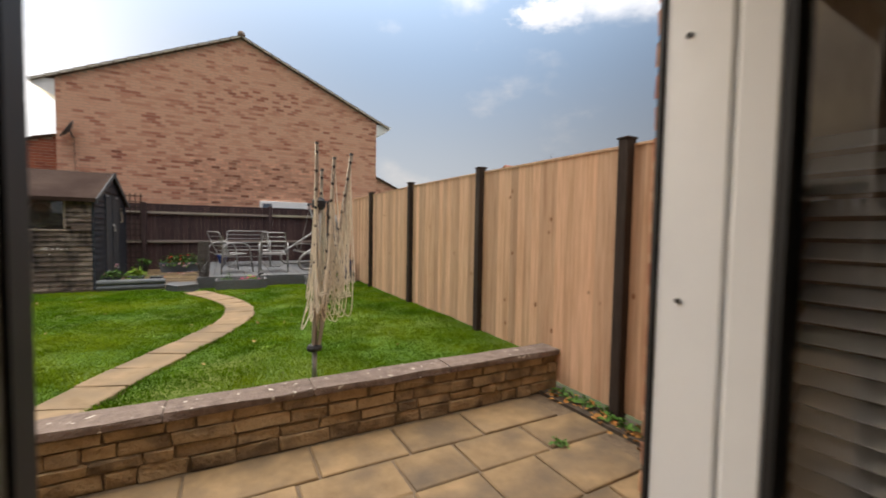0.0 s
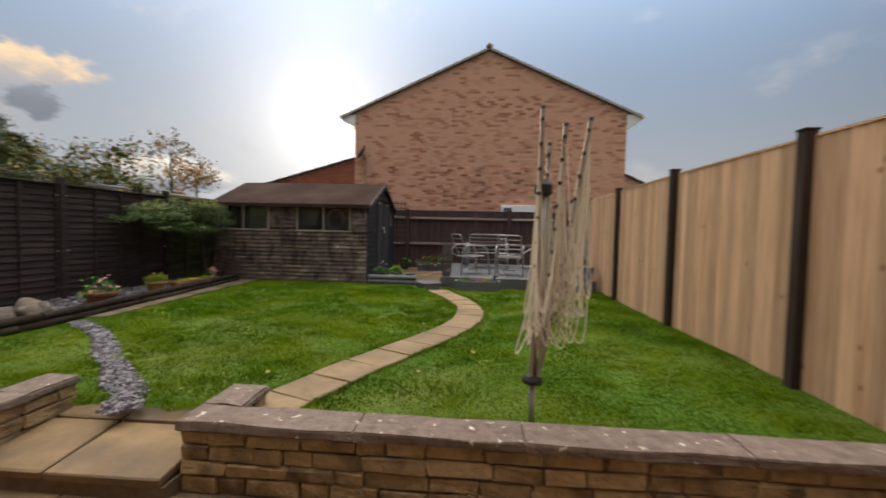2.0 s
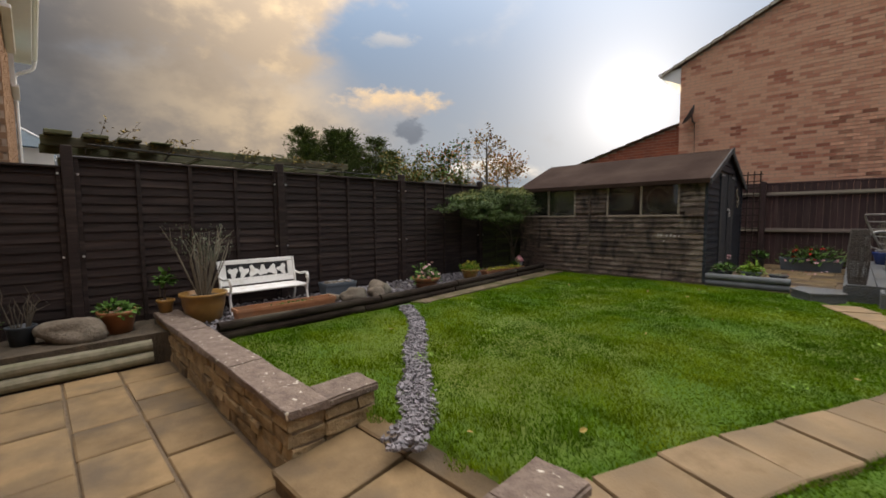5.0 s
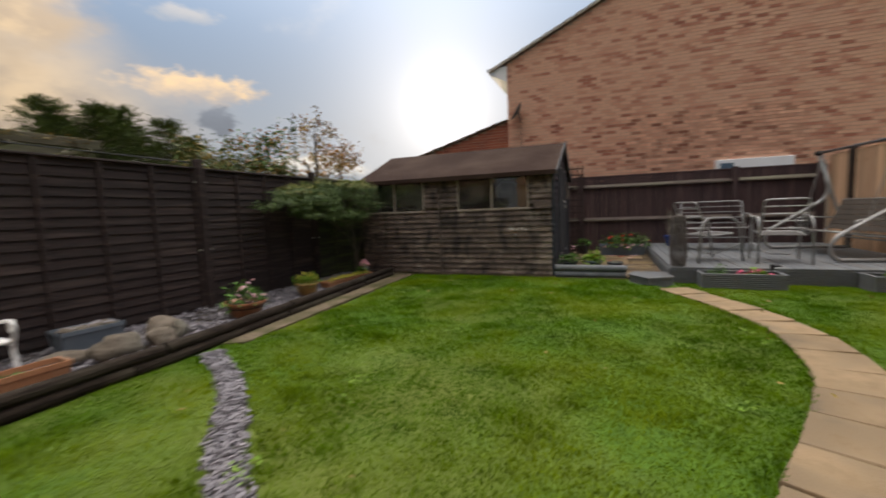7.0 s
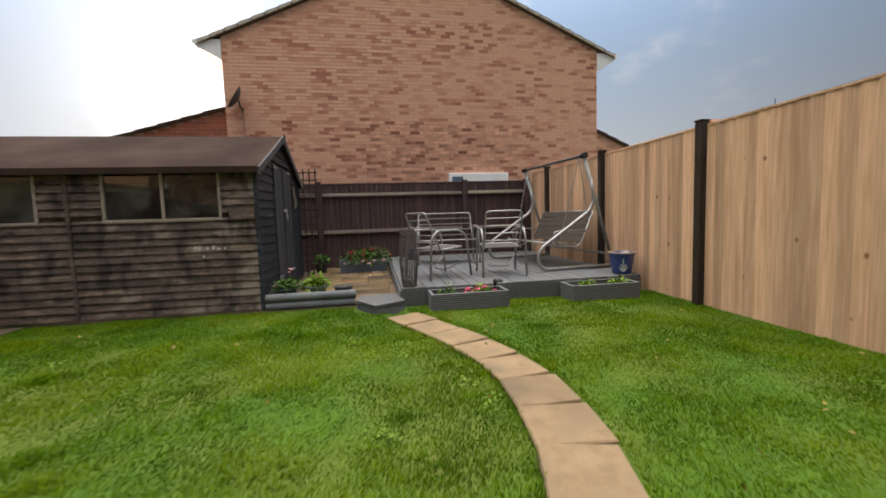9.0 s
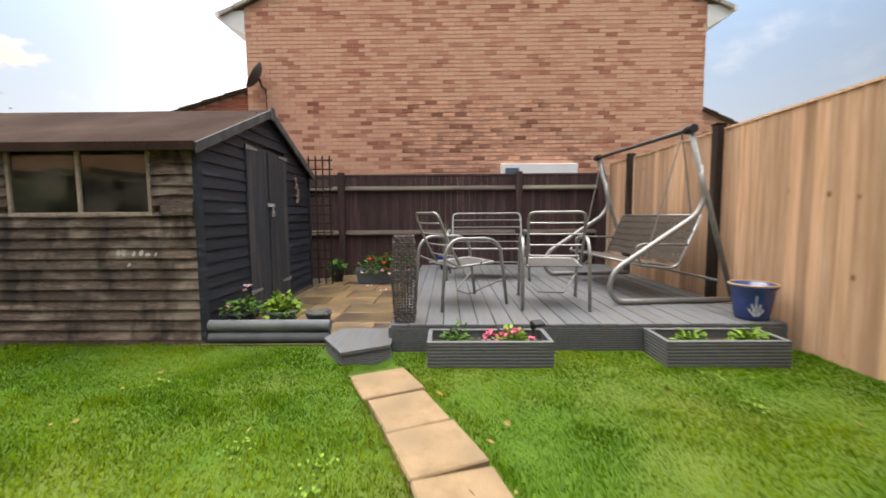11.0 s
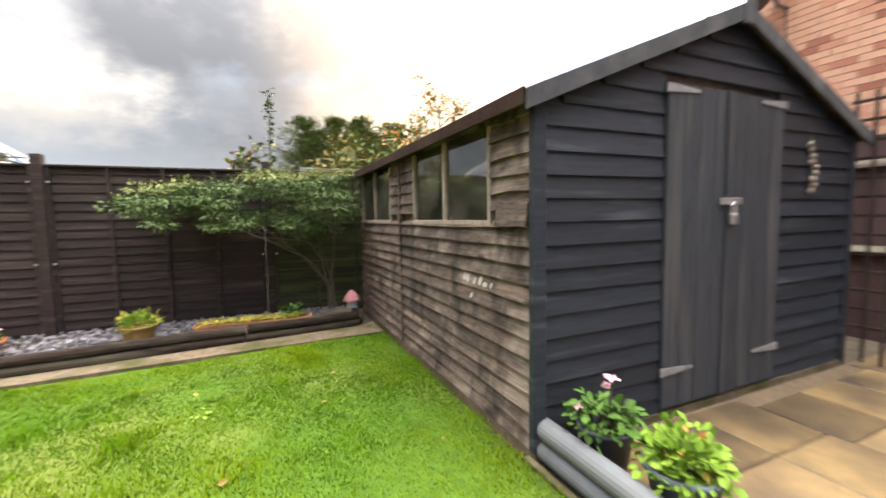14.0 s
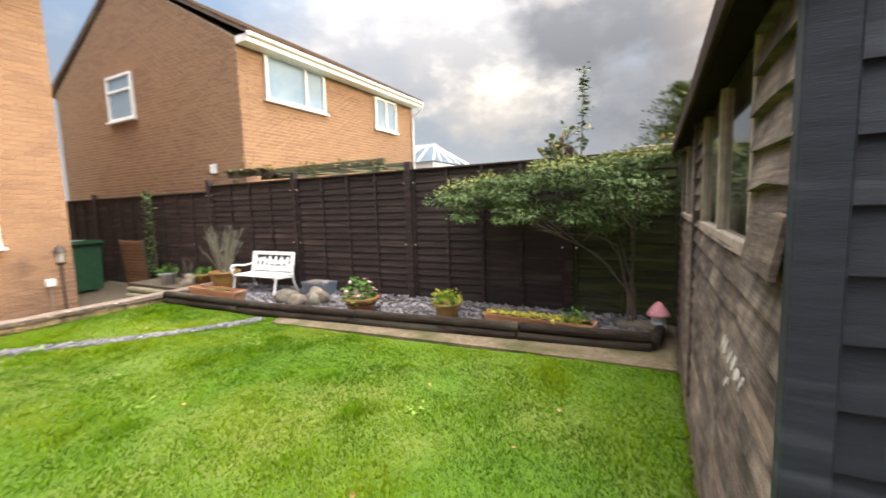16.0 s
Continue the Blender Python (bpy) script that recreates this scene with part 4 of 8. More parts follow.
def side_house():
    """The neighbour's house beyond the lap fence: a gable in shade and a front in the sun."""
    X, Y, XF, YB, EZ, RZ = -7.0, 2.3, -13.7, -5.6, 4.78, 7.0
    h = thing("neighbouring_house", "two-storey buff brick house with white fascia and gutters", "house")
    ym = (Y + YB) / 2
    bm = B()
    prism(bm, [(YB, -0.32), (Y, -0.32), (Y, EZ), (ym, RZ), (YB, EZ)], "x", XF, X)
    w = part("wall", bm, MORTAR, h)

    def lim(z):
        if z <= EZ:
            return YB, Y
        t = (z - EZ) / (RZ - EZ)
        return (YB + (ym - YB) * t, Y + (ym - Y) * t) if t < 1 else None

    brick_face(w, brick_cells(YB, Y, 0.9, RZ, lim, 0.008, random.Random(3)), lambda u, z, o: (X + o, u, z), BUFFBRICK)
    brick_face(w, brick_cells(XF, X, 0.9, EZ, lambda z: (XF, X), 0.008, random.Random(4)), lambda u, z, o: (u, Y + o, z), BUFFBRICK, "front_brickwork")
    roof = part("roof", prism(B(), [(Y + 0.38, EZ - 0.02), (ym, RZ + 0.02), (YB - 0.38, EZ - 0.02), (YB - 0.38, EZ + 0.06), (ym, RZ + 0.12), (Y + 0.38, EZ + 0.06)], "x", XF - 0.05, X + 0.06), TILE, h)
    tiled_slope(roof, (XF - 0.05, Y + 0.40, EZ + 0.05), (X + 0.08, Y + 0.40, EZ + 0.05), (X + 0.08, ym, RZ + 0.11), (XF - 0.05, ym, RZ + 0.11), 16, 24, TILE)
    tiled_slope(roof, (XF - 0.05, YB - 0.40, EZ + 0.05), (X + 0.08, YB - 0.40, EZ + 0.05), (X + 0.08, ym, RZ + 0.11), (XF - 0.05, ym, RZ + 0.11), 16, 24, TILE)
    part("fascia", prism(B(), [(Y + 0.02, EZ - 0.15), (Y + 0.34, EZ - 0.15), (Y + 0.36, EZ - 0.01), (Y + 0.02, EZ - 0.01)], "x", XF - 0.02, X + 0.02), WHITE, h, "white fascia and soffit")
    bm = B()
    tube(bm, [(XF - 0.06, Y + 0.40, EZ - 0.02), (X + 0.04, Y + 0.40, EZ - 0.02)], 0.042, 10)
    part("gutter", bm, WHITE, h, "white plastic gutter")
    bm = B()
    tube(bm, rounded([(XF - 0.02, Y + 0.41, EZ), (XF - 0.02, Y + 0.36, EZ - 0.25), (XF + 0.05, Y + 0.05, EZ - 0.45), (XF + 0.05, Y + 0.05, 0)], 0.08), 0.034, 8)
    part("downpipe", bm, WHITE, h)
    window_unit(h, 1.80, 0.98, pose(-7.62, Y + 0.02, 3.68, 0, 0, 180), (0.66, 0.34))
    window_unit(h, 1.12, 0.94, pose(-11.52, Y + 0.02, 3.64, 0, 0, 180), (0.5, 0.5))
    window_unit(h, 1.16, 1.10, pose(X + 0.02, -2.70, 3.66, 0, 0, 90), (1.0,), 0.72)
    part("vent", box(B(), X + 0.01, 1.20, 2.12, X + 0.05, 1.40, 2.32, 0.01), WHITEPAINT, h, "cream wall vent")
    return h


side_house()


def own_house():
    """The house that the walk leaves: brick rear wall, with an opening for the doors."""
    Y, XL, XR, TOP = 1.08, -4.45, 2.72, 5.0
    h = thing("own_house", "two-storey buff and red brick house with patio doors", "house")
    x0, x1, z1 = -1.02, 0.93, 2.06
    bm = B()
    box(bm, XL, 0.80, -0.32, x0, Y - 0.001, TOP)
    part("wall", bm, MORTAR, h)
    bm = B()
    box(bm, x1, 0.80, -0.32, XR, Y - 0.001, TOP)
    wr = part("wall", bm, MORTAR, h)
    bm = B()
    box(bm, x0, 0.80, z1, x1, Y - 0.001, TOP)
    wt = part("wall", bm, MORTAR, h)
    bm = B()
    box(bm, XL, -6.0, -0.32, XL + 0.25, 0.80, TOP)
    ws = part("wall", bm, MORTAR, h)
    bm = B()
    box(bm, XR - 0.25, -6.0, -0.32, XR, 0.80, TOP)
    box(bm, XL + 0.25, -6.0, -0.32, XR - 0.25, -5.75, TOP)
    part("wall", bm, MORTAR, h)
    cells = brick_cells(XL, XR, -0.30, TOP, lambda z: (XL, XR), 0.008, random.Random(5))
    keep, near = [], []
    for a, z0, b, zz, o in cells:
        if z0 < z1 and b > x0 and a < x1:
            if a < x0 - 0.04:
                keep.append((a, z0, x0, zz, o))
            if b > x1 + 0.04:
                near.append((x1, z0, b, zz, o))
            continue
        (near if (x1 - 0.01 <= a < 2.0 and z0 < 2.1) else keep).append((a, z0, b, zz, o))
    brick_face(wt, keep, lambda u, z, o: (u, Y + o, z), BUFFBRICK)
    brick_pieces(wr, near, lambda u, z, o: pose(u, Y + 0.001, z, 0, 0, 180), BRICKNEAR)
    # the bricks of the jamb that turn into the opening
    zc = -0.30
    k = 0
    while zc < z1 - 0.05:
        bm = B()
        box(bm, x1 - 0.022, Y - 0.028, zc, x1 - 0.001, Y + 0.012, zc + 0.065, 0.006, 2)
        for v in bm.verts:
            v.co.x += rng.uniform(-0.003, 0.003)
        part("brick", bm, BRICKNEAR, wr)
        zc += 0.075
        k += 1
    part("roof", prism(B(), [(-6.2, TOP + 0.0), (Y + 0.4, TOP + 0.0), (Y + 0.4, TOP + 0.12), (-2.4, 7.2), (-6.2, TOP + 0.12)], "x", XL - 0.2, XR + 0.2), TILE, h)
    part("wall_light_box", box(B(), -4.17, Y + 0.012, 0.16, -4.05, Y + 0.07, 0.28, 0.01), WHITEPAINT, h, "cream outdoor socket box")
    bm = B()
    tube(bm, [(-4.11, Y + 0.03, 0.16), (-4.11, Y + 0.03, -0.26)], 0.014, 8)
    part("conduit", bm, TRIMWOOD, h)
    window_unit(h, 1.2, 1.0, pose(-2.4, Y + 0.03, 0.86, 0, 0, 180), (0.5, 0.5))
    fl = tagged(part("floor", box(B(), XL + 0.25, -5.75, -0.32, XR - 0.25, 0.80, -0.12), CONCRETE), "plain pale floor inside the house", "floor", "", "structure")
    tagged(part("ceiling", box(B(), XL + 0.25, -5.75, 2.35, XR - 0.25, 0.80, 2.45), WHITEPAINT), "plain white ceiling", "ceiling", "", "structure")
    inner = tagged(part("wall_south", box(B(), XL + 0.25, -3.4, -0.12, XR - 0.25, -3.3, 2.35), WHITEPAINT), "plain white inner wall", "wall", "", "structure")
    return h


BRICKNEAR = material("rustic_brick", (0.40, 0.19, 0.11), (0.60, 0.33, 0.20), 12, 0.9, 0.9, 60, stain=(0.36, 0.12, 0.07), stain_at=0.56, stain_scale=0.5, stain_soft=0.05, vary=0.2, dist=0.012)
own_house()


def patio_doors():
    """White plastic frame; one leaf shut, the other swung into the room, blinds behind its glass."""
    d = thing("patio_door", "white plastic patio doors, one leaf swung open inwards", "door", kind="structure")
    x0, x1, z0, z1 = -1.02, 0.93, -0.20, 2.06
    for a, b in ((x0, x0 + 0.06), (x1 - 0.055, x1)):
        part("frame_jamb", box(B(), a, 0.90, z0, b, 1.045, z1, 0.006), WHITE, d)
    part("frame_head", box(B(), x0 + 0.06, 0.86, z1 - 0.06, x1 - 0.055, 0.965, z1, 0.006), WHITE, d)
    part("threshold", box(B(), x0 + 0.06, 0.86, z0, x1 - 0.055, 0.97, z0 + 0.05, 0.006), WHITE, d)
    part("gasket", box(B(), x1 - 0.060, 1.046, z0 + 0.05, x1 - 0.024, 1.056, z1 - 0.06), GASKET, d)
    for zz in (1.11, 1.68):
        bm = B()
        tube(bm, [(x1 - 0.056, 0.99, zz), (x1 - 0.060, 0.99, zz)], 0.006, 8)
        part("screw", bm, GASKET, d)

    def leaf(name, m, w, blinds):
        lf = part(name, box(B(), 0, -0.03, 0, 0.076, 0.03, 2.12, 0.006), WHITE, d, m=m)
        part("stile", box(B(), w - 0.075, -0.03, 0, w, 0.03, 2.12, 0.006), WHITE, lf)
        part("rail", box(B(), 0.075, -0.03, 0, w - 0.075, 0.03, 0.10, 0.006), WHITE, lf)
        part("rail", box(B(), 0.075, -0.03, 2.04, w - 0.075, 0.03, 2.12, 0.006), WHITE, lf)
        part("gasket", box(B(), 0.0762, -0.034, 0.09, 0.094, 0.034, 2.05), GASKET, lf)
        part("gasket", box(B(), w - 0.082, -0.034, 0.09, w - 0.066, 0.034, 2.05), GASKET, lf)
        part("edge_seal", box(B(), w + 0.0005, -0.026, 0.0, w + 0.006, 0.020, 2.12), GASKET, lf)
        g = part("pane", box(B(), 0.075, -0.006, 0.10, w - 0.075, 0.006, 2.04), PANE, lf)
        g.visible_shadow = False
        if blinds:
            for i in range(38):
                bm = B()
                prism(bm, [(0.006, 0.0), (0.020, 0.016), (0.030, 0.028), (0.029, 0.030), (0.018, 0.0185), (0.005, 0.0025)], "x", 0.10, w - 0.10)
                part("blind_slat", bm, WHITE, lf, m=pose(0, 0.012, 0.14 + 0.038 * i))

    leaf("door_leaf", pose(x1 - 0.028, 0.893, -0.14, 0, 0, -89), 0.92, True)
    leaf("door_leaf", pose(x0 + 0.062, 0.94, -0.14, 0, 0, 0), 0.79, False)


PANE = glass_material("door_glass")
patio_doors()


# ---- shed ----
def shed():
    X, Y0, Y1, XF = -2.09, 10.08, 12.86, -5.62
    EZ, RZ, YR, BZ = 1.70, 2.30, 11.46, 0.06
    s = thing("shed", "weathered timber shed with black painted gable end and felt roof", "shed")
    r = random.Random(7)
    bm = B()
    box(bm, XF, Y0 - 0.02, -0.05, X + 0.02, Y1, BZ)
    part("base", bm, CONCRETE, s)
    body = B()
    wins = [(-5.50, -4.34, 1.15, 1.655), (-3.68, -2.49, 1.15, 1.665)]
    # inner shell, with the window openings left out of the front
    cuts = [(XF + 0.03, -5.50), (-4.34, -3.68), (-2.49, X - 0.03)]
    for a, b in cuts:
        part("lining", box(B(), a, Y0 + 0.02, BZ, b, Y0 + 0.05, EZ), SHEDWOOD, s)
    for a, b, c, e in wins:
        part("lining", box(B(), a, Y0 + 0.02, BZ, b, Y0 + 0.05, c), SHEDWOOD, s)
        part("lining", box(B(), a, Y0 + 0.02, e, b, Y0 + 0.05, EZ), SHEDWOOD, s)
    prism(body, [(Y0 + 0.05, BZ), (Y1, BZ), (Y1, EZ), (YR, RZ - 0.03), (Y0 + 0.05, EZ)], "x", X - 0.05, X - 0.02)
    part("gable_lining", body, SHEDWOOD, s)
    body = B()
    prism(body, [(Y0 + 0.05, BZ), (Y1, BZ), (Y1, EZ), (YR, RZ - 0.03), (Y0 + 0.05, EZ)], "x", XF + 0.02, XF + 0.05)
    part("gable_lining", body, SHEDWOOD, s)
    part("lining", box(B(), XF + 0.05, Y1 - 0.04, BZ, X - 0.05, Y1 - 0.01, EZ), SHEDWOOD, s)
    # front boards: each lapped, the lowest edge a little proud
    pitch = 0.0885
    k = 0
    z = BZ - 0.01
    while z < EZ - 0.03:
        zt = min(z + pitch + 0.012, EZ)
        spans = [(XF, -4.055), (-4.01, X)]
        if z > 1.14:
            spans = [(XF, -5.52), (-4.32, -4.055), (-4.01, -3.70), (-2.47, X)]
        elif zt > 1.15:
            zt = 1.145
        for a, b in spans:
            bm = B()
            n = max(2, int((b - a) / 0.22))
            lo0, lo1, up0, up1 = [], [], [], []
            rough = 0.010 if a > -2.6 else 0.004
            for i in range(n + 1):
                xx = a + (b - a) * i / n
                dz = r.uniform(-1, 1) * rough
                lo0.append(bm.verts.new((xx, Y0 - 0.024 - abs(dz) * 0.4, z + dz)))
                lo1.append(bm.verts.new((xx, Y0 + 0.002, z + dz)))
                up0.append(bm.verts.new((xx, Y0 + 0.000, zt)))
                up1.append(bm.verts.new((xx, Y0 + 0.014, zt)))
            for i in range(n):
                bm.faces.new((lo0[i], lo0[i + 1], up0[i + 1], up0[i]))
                bm.faces.new((lo1[i + 1], lo1[i], up1[i], up1[i + 1]))
                bm.faces.new((lo1[i], lo1[i + 1], lo0[i + 1], lo0[i]))
                bm.faces.new((up0[i], up0[i + 1], up1[i + 1], up1[i]))
            bm.faces.new((lo0[0], up0[0], up1[0], lo1[0]))
            bm.faces.new((lo0[n], lo1[n], up1[n], up0[n]))
            part("cladding_board", bm, SHEDWOOD, s)
        z += pitch
        k += 1
    part("cover_strip", box(B(), -4.055, Y0 - 0.034, BZ, -4.012, Y0 + 0.004, EZ, 0.004), SHEDWOOD, s)
    # gable-end boards, painted black, cut to the roof slope
    z = BZ - 0.02

    def y_lim(zz):
        if zz <= EZ:
            return Y0 + 0.03, Y1
        t = (zz - EZ) / (RZ - EZ)
        return Y0 + 0.03 + (YR - Y0) * t, Y1 + (YR - Y1) * t

    D0, D1, DZ = 10.90, 11.94, 1.855
    while z < RZ - 0.06:
        zt = min(z + 0.122, RZ - 0.03)
        a, b = y_lim(z + 0.06)
        spans = [(a, b)] if z > DZ - 0.02 else [(a, D0), (D1, b)]
        for p, q in spans:
            bm = B()
            prism(bm, [(X + 0.016, z), (X + 0.0, zt), (X - 0.012, zt), (X + 0.0, z)], "y", p, q)
            for v in bm.verts:
                v.co.z += r.uniform(-0.003, 0.003)
            part("gable_board", bm, SHEDBLACK, s)
        z += 0.11
    part("corner_post", box(B(), X - 0.02, Y0 - 0.026, BZ - 0.02, X + 0.024, Y0 + 0.045, EZ + 0.01, 0.004), SHEDBLACK, s)
    part("corner_post", box(B(), X - 0.02, Y1 - 0.05, BZ - 0.02, X + 0.024, Y1 + 0.004, EZ + 0.01, 0.004), SHEDBLACK, s)
    # two doors
    mid = 11.42
    for a, b, hs in ((D0, mid - 0.006, D0), (mid + 0.006, D1, D1)):
        door = part("door", box(B(), X - 0.006, a, BZ + 0.02, X + 0.026, b, DZ, 0.004), DOORBLACK, s, "worn black shed door")
        nb = 4
        for i in range(nb):
            yy = a + (b - a) * i / nb
            part("plank", box(B(), X + 0.027, yy + 0.002, BZ + 0.03, X + 0.033, yy + (b - a) / nb - 0.002, DZ - 0.004, 0.002), DOORBLACK, door)
        sgn = 1 if a == D0 else -1
        for zz, tilt in ((DZ - 0.03, 0), (BZ + 0.24, 0)):
            bm = B()
            y0h = hs - 0.02 * sgn
            prism(bm, [(y0h, zz - 0.024), (y0h + sgn * 0.26, zz - 0.008), (y0h + sgn * 0.26, zz + 0.008), (y0h, zz + 0.024)], "x", X + 0.034, X + 0.040)
            part("hinge", bm, HINGE, door, "grey strap hinge")
        if sgn > 0:
            part("cover_strip", box(B(), X + 0.034, b - 0.035, BZ + 0.03, X + 0.048, b + 0.012, DZ, 0.003), DOORBLACK, door)
            part("hasp", box(B(), X + 0.05, b - 0.10, 1.215, X + 0.058, b + 0.09, 1.255, 0.003), STEEL, door, "bright steel hasp")
            lk = part("padlock", box(B(), X + 0.058, b - 0.03, 1.10, X + 0.082, b + 0.025, 1.165, 0.006), STEEL, door, "steel padlock")
            bm = B()
            tube(bm, [(X + 0.07, b - 0.02, 1.16), (X + 0.07, b - 0.02, 1.21), (X + 0.07, b - 0.002, 1.228), (X + 0.07, b + 0.015, 1.21), (X + 0.07, b + 0.015, 1.16)], 0.005, 8)
            part("shackle", bm, STEEL, lk)
    # windows with pale frames
    for a, b, c, e in wins:
        m = (a + b) / 2
        w = part("window", box(B(), a - 0.02, Y0 - 0.020, c - 0.03, b + 0.02, Y0 + 0.02, c, 0.003), TRIMWOOD, s, "pale timber window with dusty panes")
        for p in (a - 0.02, m - 0.016, b - 0.012):
            part("glazing_bar", box(B(), p, Y0 - 0.018, c, p + 0.032, Y0 + 0.02, e, 0.003), TRIMWOOD, w)
        for p, q in ((a + 0.012, m - 0.016), (m + 0.016, b - 0.012)):
            part("pane", box(B(), p, Y0 + 0.002, c, q, Y0 + 0.006, e), DUSTYGLASS, w)
    # roof
    def slope(ya, za, yb, zb):
        bm = B()
        nx_, ny_ = 16, 4
        L = Vector((0, yb - ya, zb - za))
        nrm = Vector((0, -(zb - za), yb - ya)).normalized()
        if nrm.z < 0:
            nrm = -nrm
        top, bot = [], []
        for j in range(ny_ + 1):
            tr, br = [], []
            for i in range(nx_ + 1):
                xx = XF - 0.06 + (X + 0.06 - XF + 0.06) * i / nx_
                p = Vector((xx, ya, za)) + L * j / ny_ + nrm * 0.006 * noise.noise(Vector((xx * 2, ya + j, 0)))
                tr.append(bm.verts.new(p + nrm * 0.028)); br.append(bm.verts.new(p))
            top.append(tr); bot.append(br)
        for j in range(ny_):
            for i in range(nx_):
                bm.faces.new((top[j][i], top[j][i + 1], top[j + 1][i + 1], top[j + 1][i]))
                bm.faces.new((bot[j][i + 1], bot[j][i], bot[j + 1][i], bot[j + 1][i + 1]))
        for i in range(nx_):
            bm.faces.new((bot[0][i], bot[0][i + 1], top[0][i + 1], top[0][i]))
            bm.faces.new((bot[ny_][i + 1], bot[ny_][i], top[ny_][i], top[ny_][i + 1]))
        for j in range(ny_):
            bm.faces.new((bot[j + 1][0], bot[j][0], top[j][0], top[j + 1][0]))
            bm.faces.new((bot[j][nx_], bot[j + 1][nx_], top[j + 1][nx_], top[j][nx_]))
        bmesh.ops.recalc_face_normals(bm, faces=bm.faces)
        return part("roof", bm, FELT, s, "brown mineral felt roof")

    front = slope(Y0 - 0.10, EZ - 0.02, YR, RZ + 0.0)
    slope(Y1 + 0.10, EZ - 0.02, YR, RZ + 0.0)
    part("felt_edge", box(B(), XF - 0.06, Y0 - 0.112, EZ - 0.055, X + 0.06, Y0 - 0.094, EZ + 0.022, 0.004), FELT, front)
    for ya, yb in ((Y0 - 0.10, YR), (Y1 + 0.10, YR)):
        bm = B()
        prism(bm, [(ya, EZ - 0.075), (yb, RZ - 0.055), (yb, RZ + 0.034), (ya, EZ + 0.012)], "x", X + 0.062, X + 0.082)
        part("bargeboard", bm, BARGE, s, "weathered black bargeboard")
    bm = B()
    prism(bm, [(YR - 0.05, RZ - 0.09), (YR + 0.05, RZ - 0.09), (YR + 0.035, RZ + 0.05), (YR - 0.035, RZ + 0.05)], "x", X + 0.083, X + 0.10)
    part("finial", bm, BARGE, s)
    # bare pale flakes below the window, longest under the nails, laid on the slope of their boards
    for k, base in ((7, 0.6695), (8, 0.758)):
        for px in (-2.80, -2.71, -2.585, -2.46, -2.66, -2.52):
            if k != 8 and r.random() < 0.35:
                continue
            pw, ph = r.uniform(0.02, 0.06), r.uniform(0.03, 0.075)
            cx, cz = px + r.uniform(-0.03, 0.03), base + 0.012 + ph / 2
            bm = B()
            pts = [(cx + pw / 2 * r.uniform(0.6, 1) * math.cos(i * 0.7), cz + ph / 2 * r.uniform(0.6, 1) * math.sin(i * 0.7)) for i in range(9)]
            prism(bm, pts, "y", -0.0035, 0.004)
            for v in bm.verts:
                v.co.y += Y0 - 0.0265 + 0.024 * (v.co.z - base) / 0.10
            part("paint_flake", bm, FLAKE, s, "flaked patch of pale bare wood")
    # a sprung board end beside the window
    bm = B()
    n = 8
    rows = [[bm.verts.new((-2.385 + 0.27 * i / n, y - 0.004 * math.sin(3.0 * i / n), z + 0.004 * math.sin(i * 1.3))) for i in range(n + 1)] for y, z in ((Y0 - 0.046, 1.122), (Y0 - 0.027, 1.236), (Y0 - 0.016, 1.236), (Y0 - 0.034, 1.122))]
    for a, b in zip(rows, rows[1:] + rows[:1]):
        for i in range(n):
            bm.faces.new((a[i], a[i + 1], b[i + 1], b[i]))
    for i in (0, n):
        bm.faces.new([q[i] for q in rows])
    bmesh.ops.recalc_face_normals(bm, faces=bm.faces)
    part("sprung_board", bm, SHEDWOOD, s, "sprung board end with swirling grain")
    return s


HINGE = material("grey_hinge", (0.20, 0.20, 0.21), (0.34, 0.34, 0.35), 20, 0.55, 0.1, 60, metal=0.5, vary=0.1)
PALEHOSE = material("pale_hose", (0.36, 0.34, 0.30), (0.46, 0.44, 0.40), 12, 0.6, 0.1, 60, vary=0)
BARGE = material("worn_bargeboard", (0.040, 0.042, 0.046), (0.085, 0.085, 0.088), 8, 0.7, 0.3, 50, vary=0.1, stain=(0.16, 0.16, 0.15), stain_at=0.66, stain_scale=3)
FLAKE = material("pale_flake", (0.30, 0.27, 0.235), (0.48, 0.44, 0.40), 30, 0.85, 0.4, 80, vary=0.1)


def dusty_glass():
    m = glass_material("dusty_glass", (0.95, 0.95, 0.93), 0.03, 0.75, 2.0)
    n, l = m.node_tree.nodes, m.node_tree.links
    out = n["Material Output"]
    old = out.inputs[0].links[0].from_socket
    d = n.new("ShaderNodeBsdfDiffuse"); d.inputs[0].default_value = (0.30, 0.27, 0.23, 1)
    mx = n.new("ShaderNodeMixShader")
    tx = n.new("ShaderNodeTexNoise"); tx.inputs["Scale"].default_value = 3.5; tx.inputs["Detail"].default_value = 5
    co = n.new("ShaderNodeTexCoord"); l.new(co.outputs["Object"], tx.inputs["Vector"])
    mr = n.new("ShaderNodeMapRange"); mr.inputs["From Min"].default_value, mr.inputs["From Max"].default_value = 0.42, 0.75
    mr.inputs["To Min"].default_value, mr.inputs["To Max"].default_value = 0.03, 0.30
    l.new(tx.outputs["Fac"], mr.inputs["Value"]); l.new(mr.outputs[0], mx.inputs[0])
    l.new(old, mx.inputs[1]); l.new(d.outputs[0], mx.inputs[2]); l.new(mx.outputs[0], out.inputs[0])
    return m


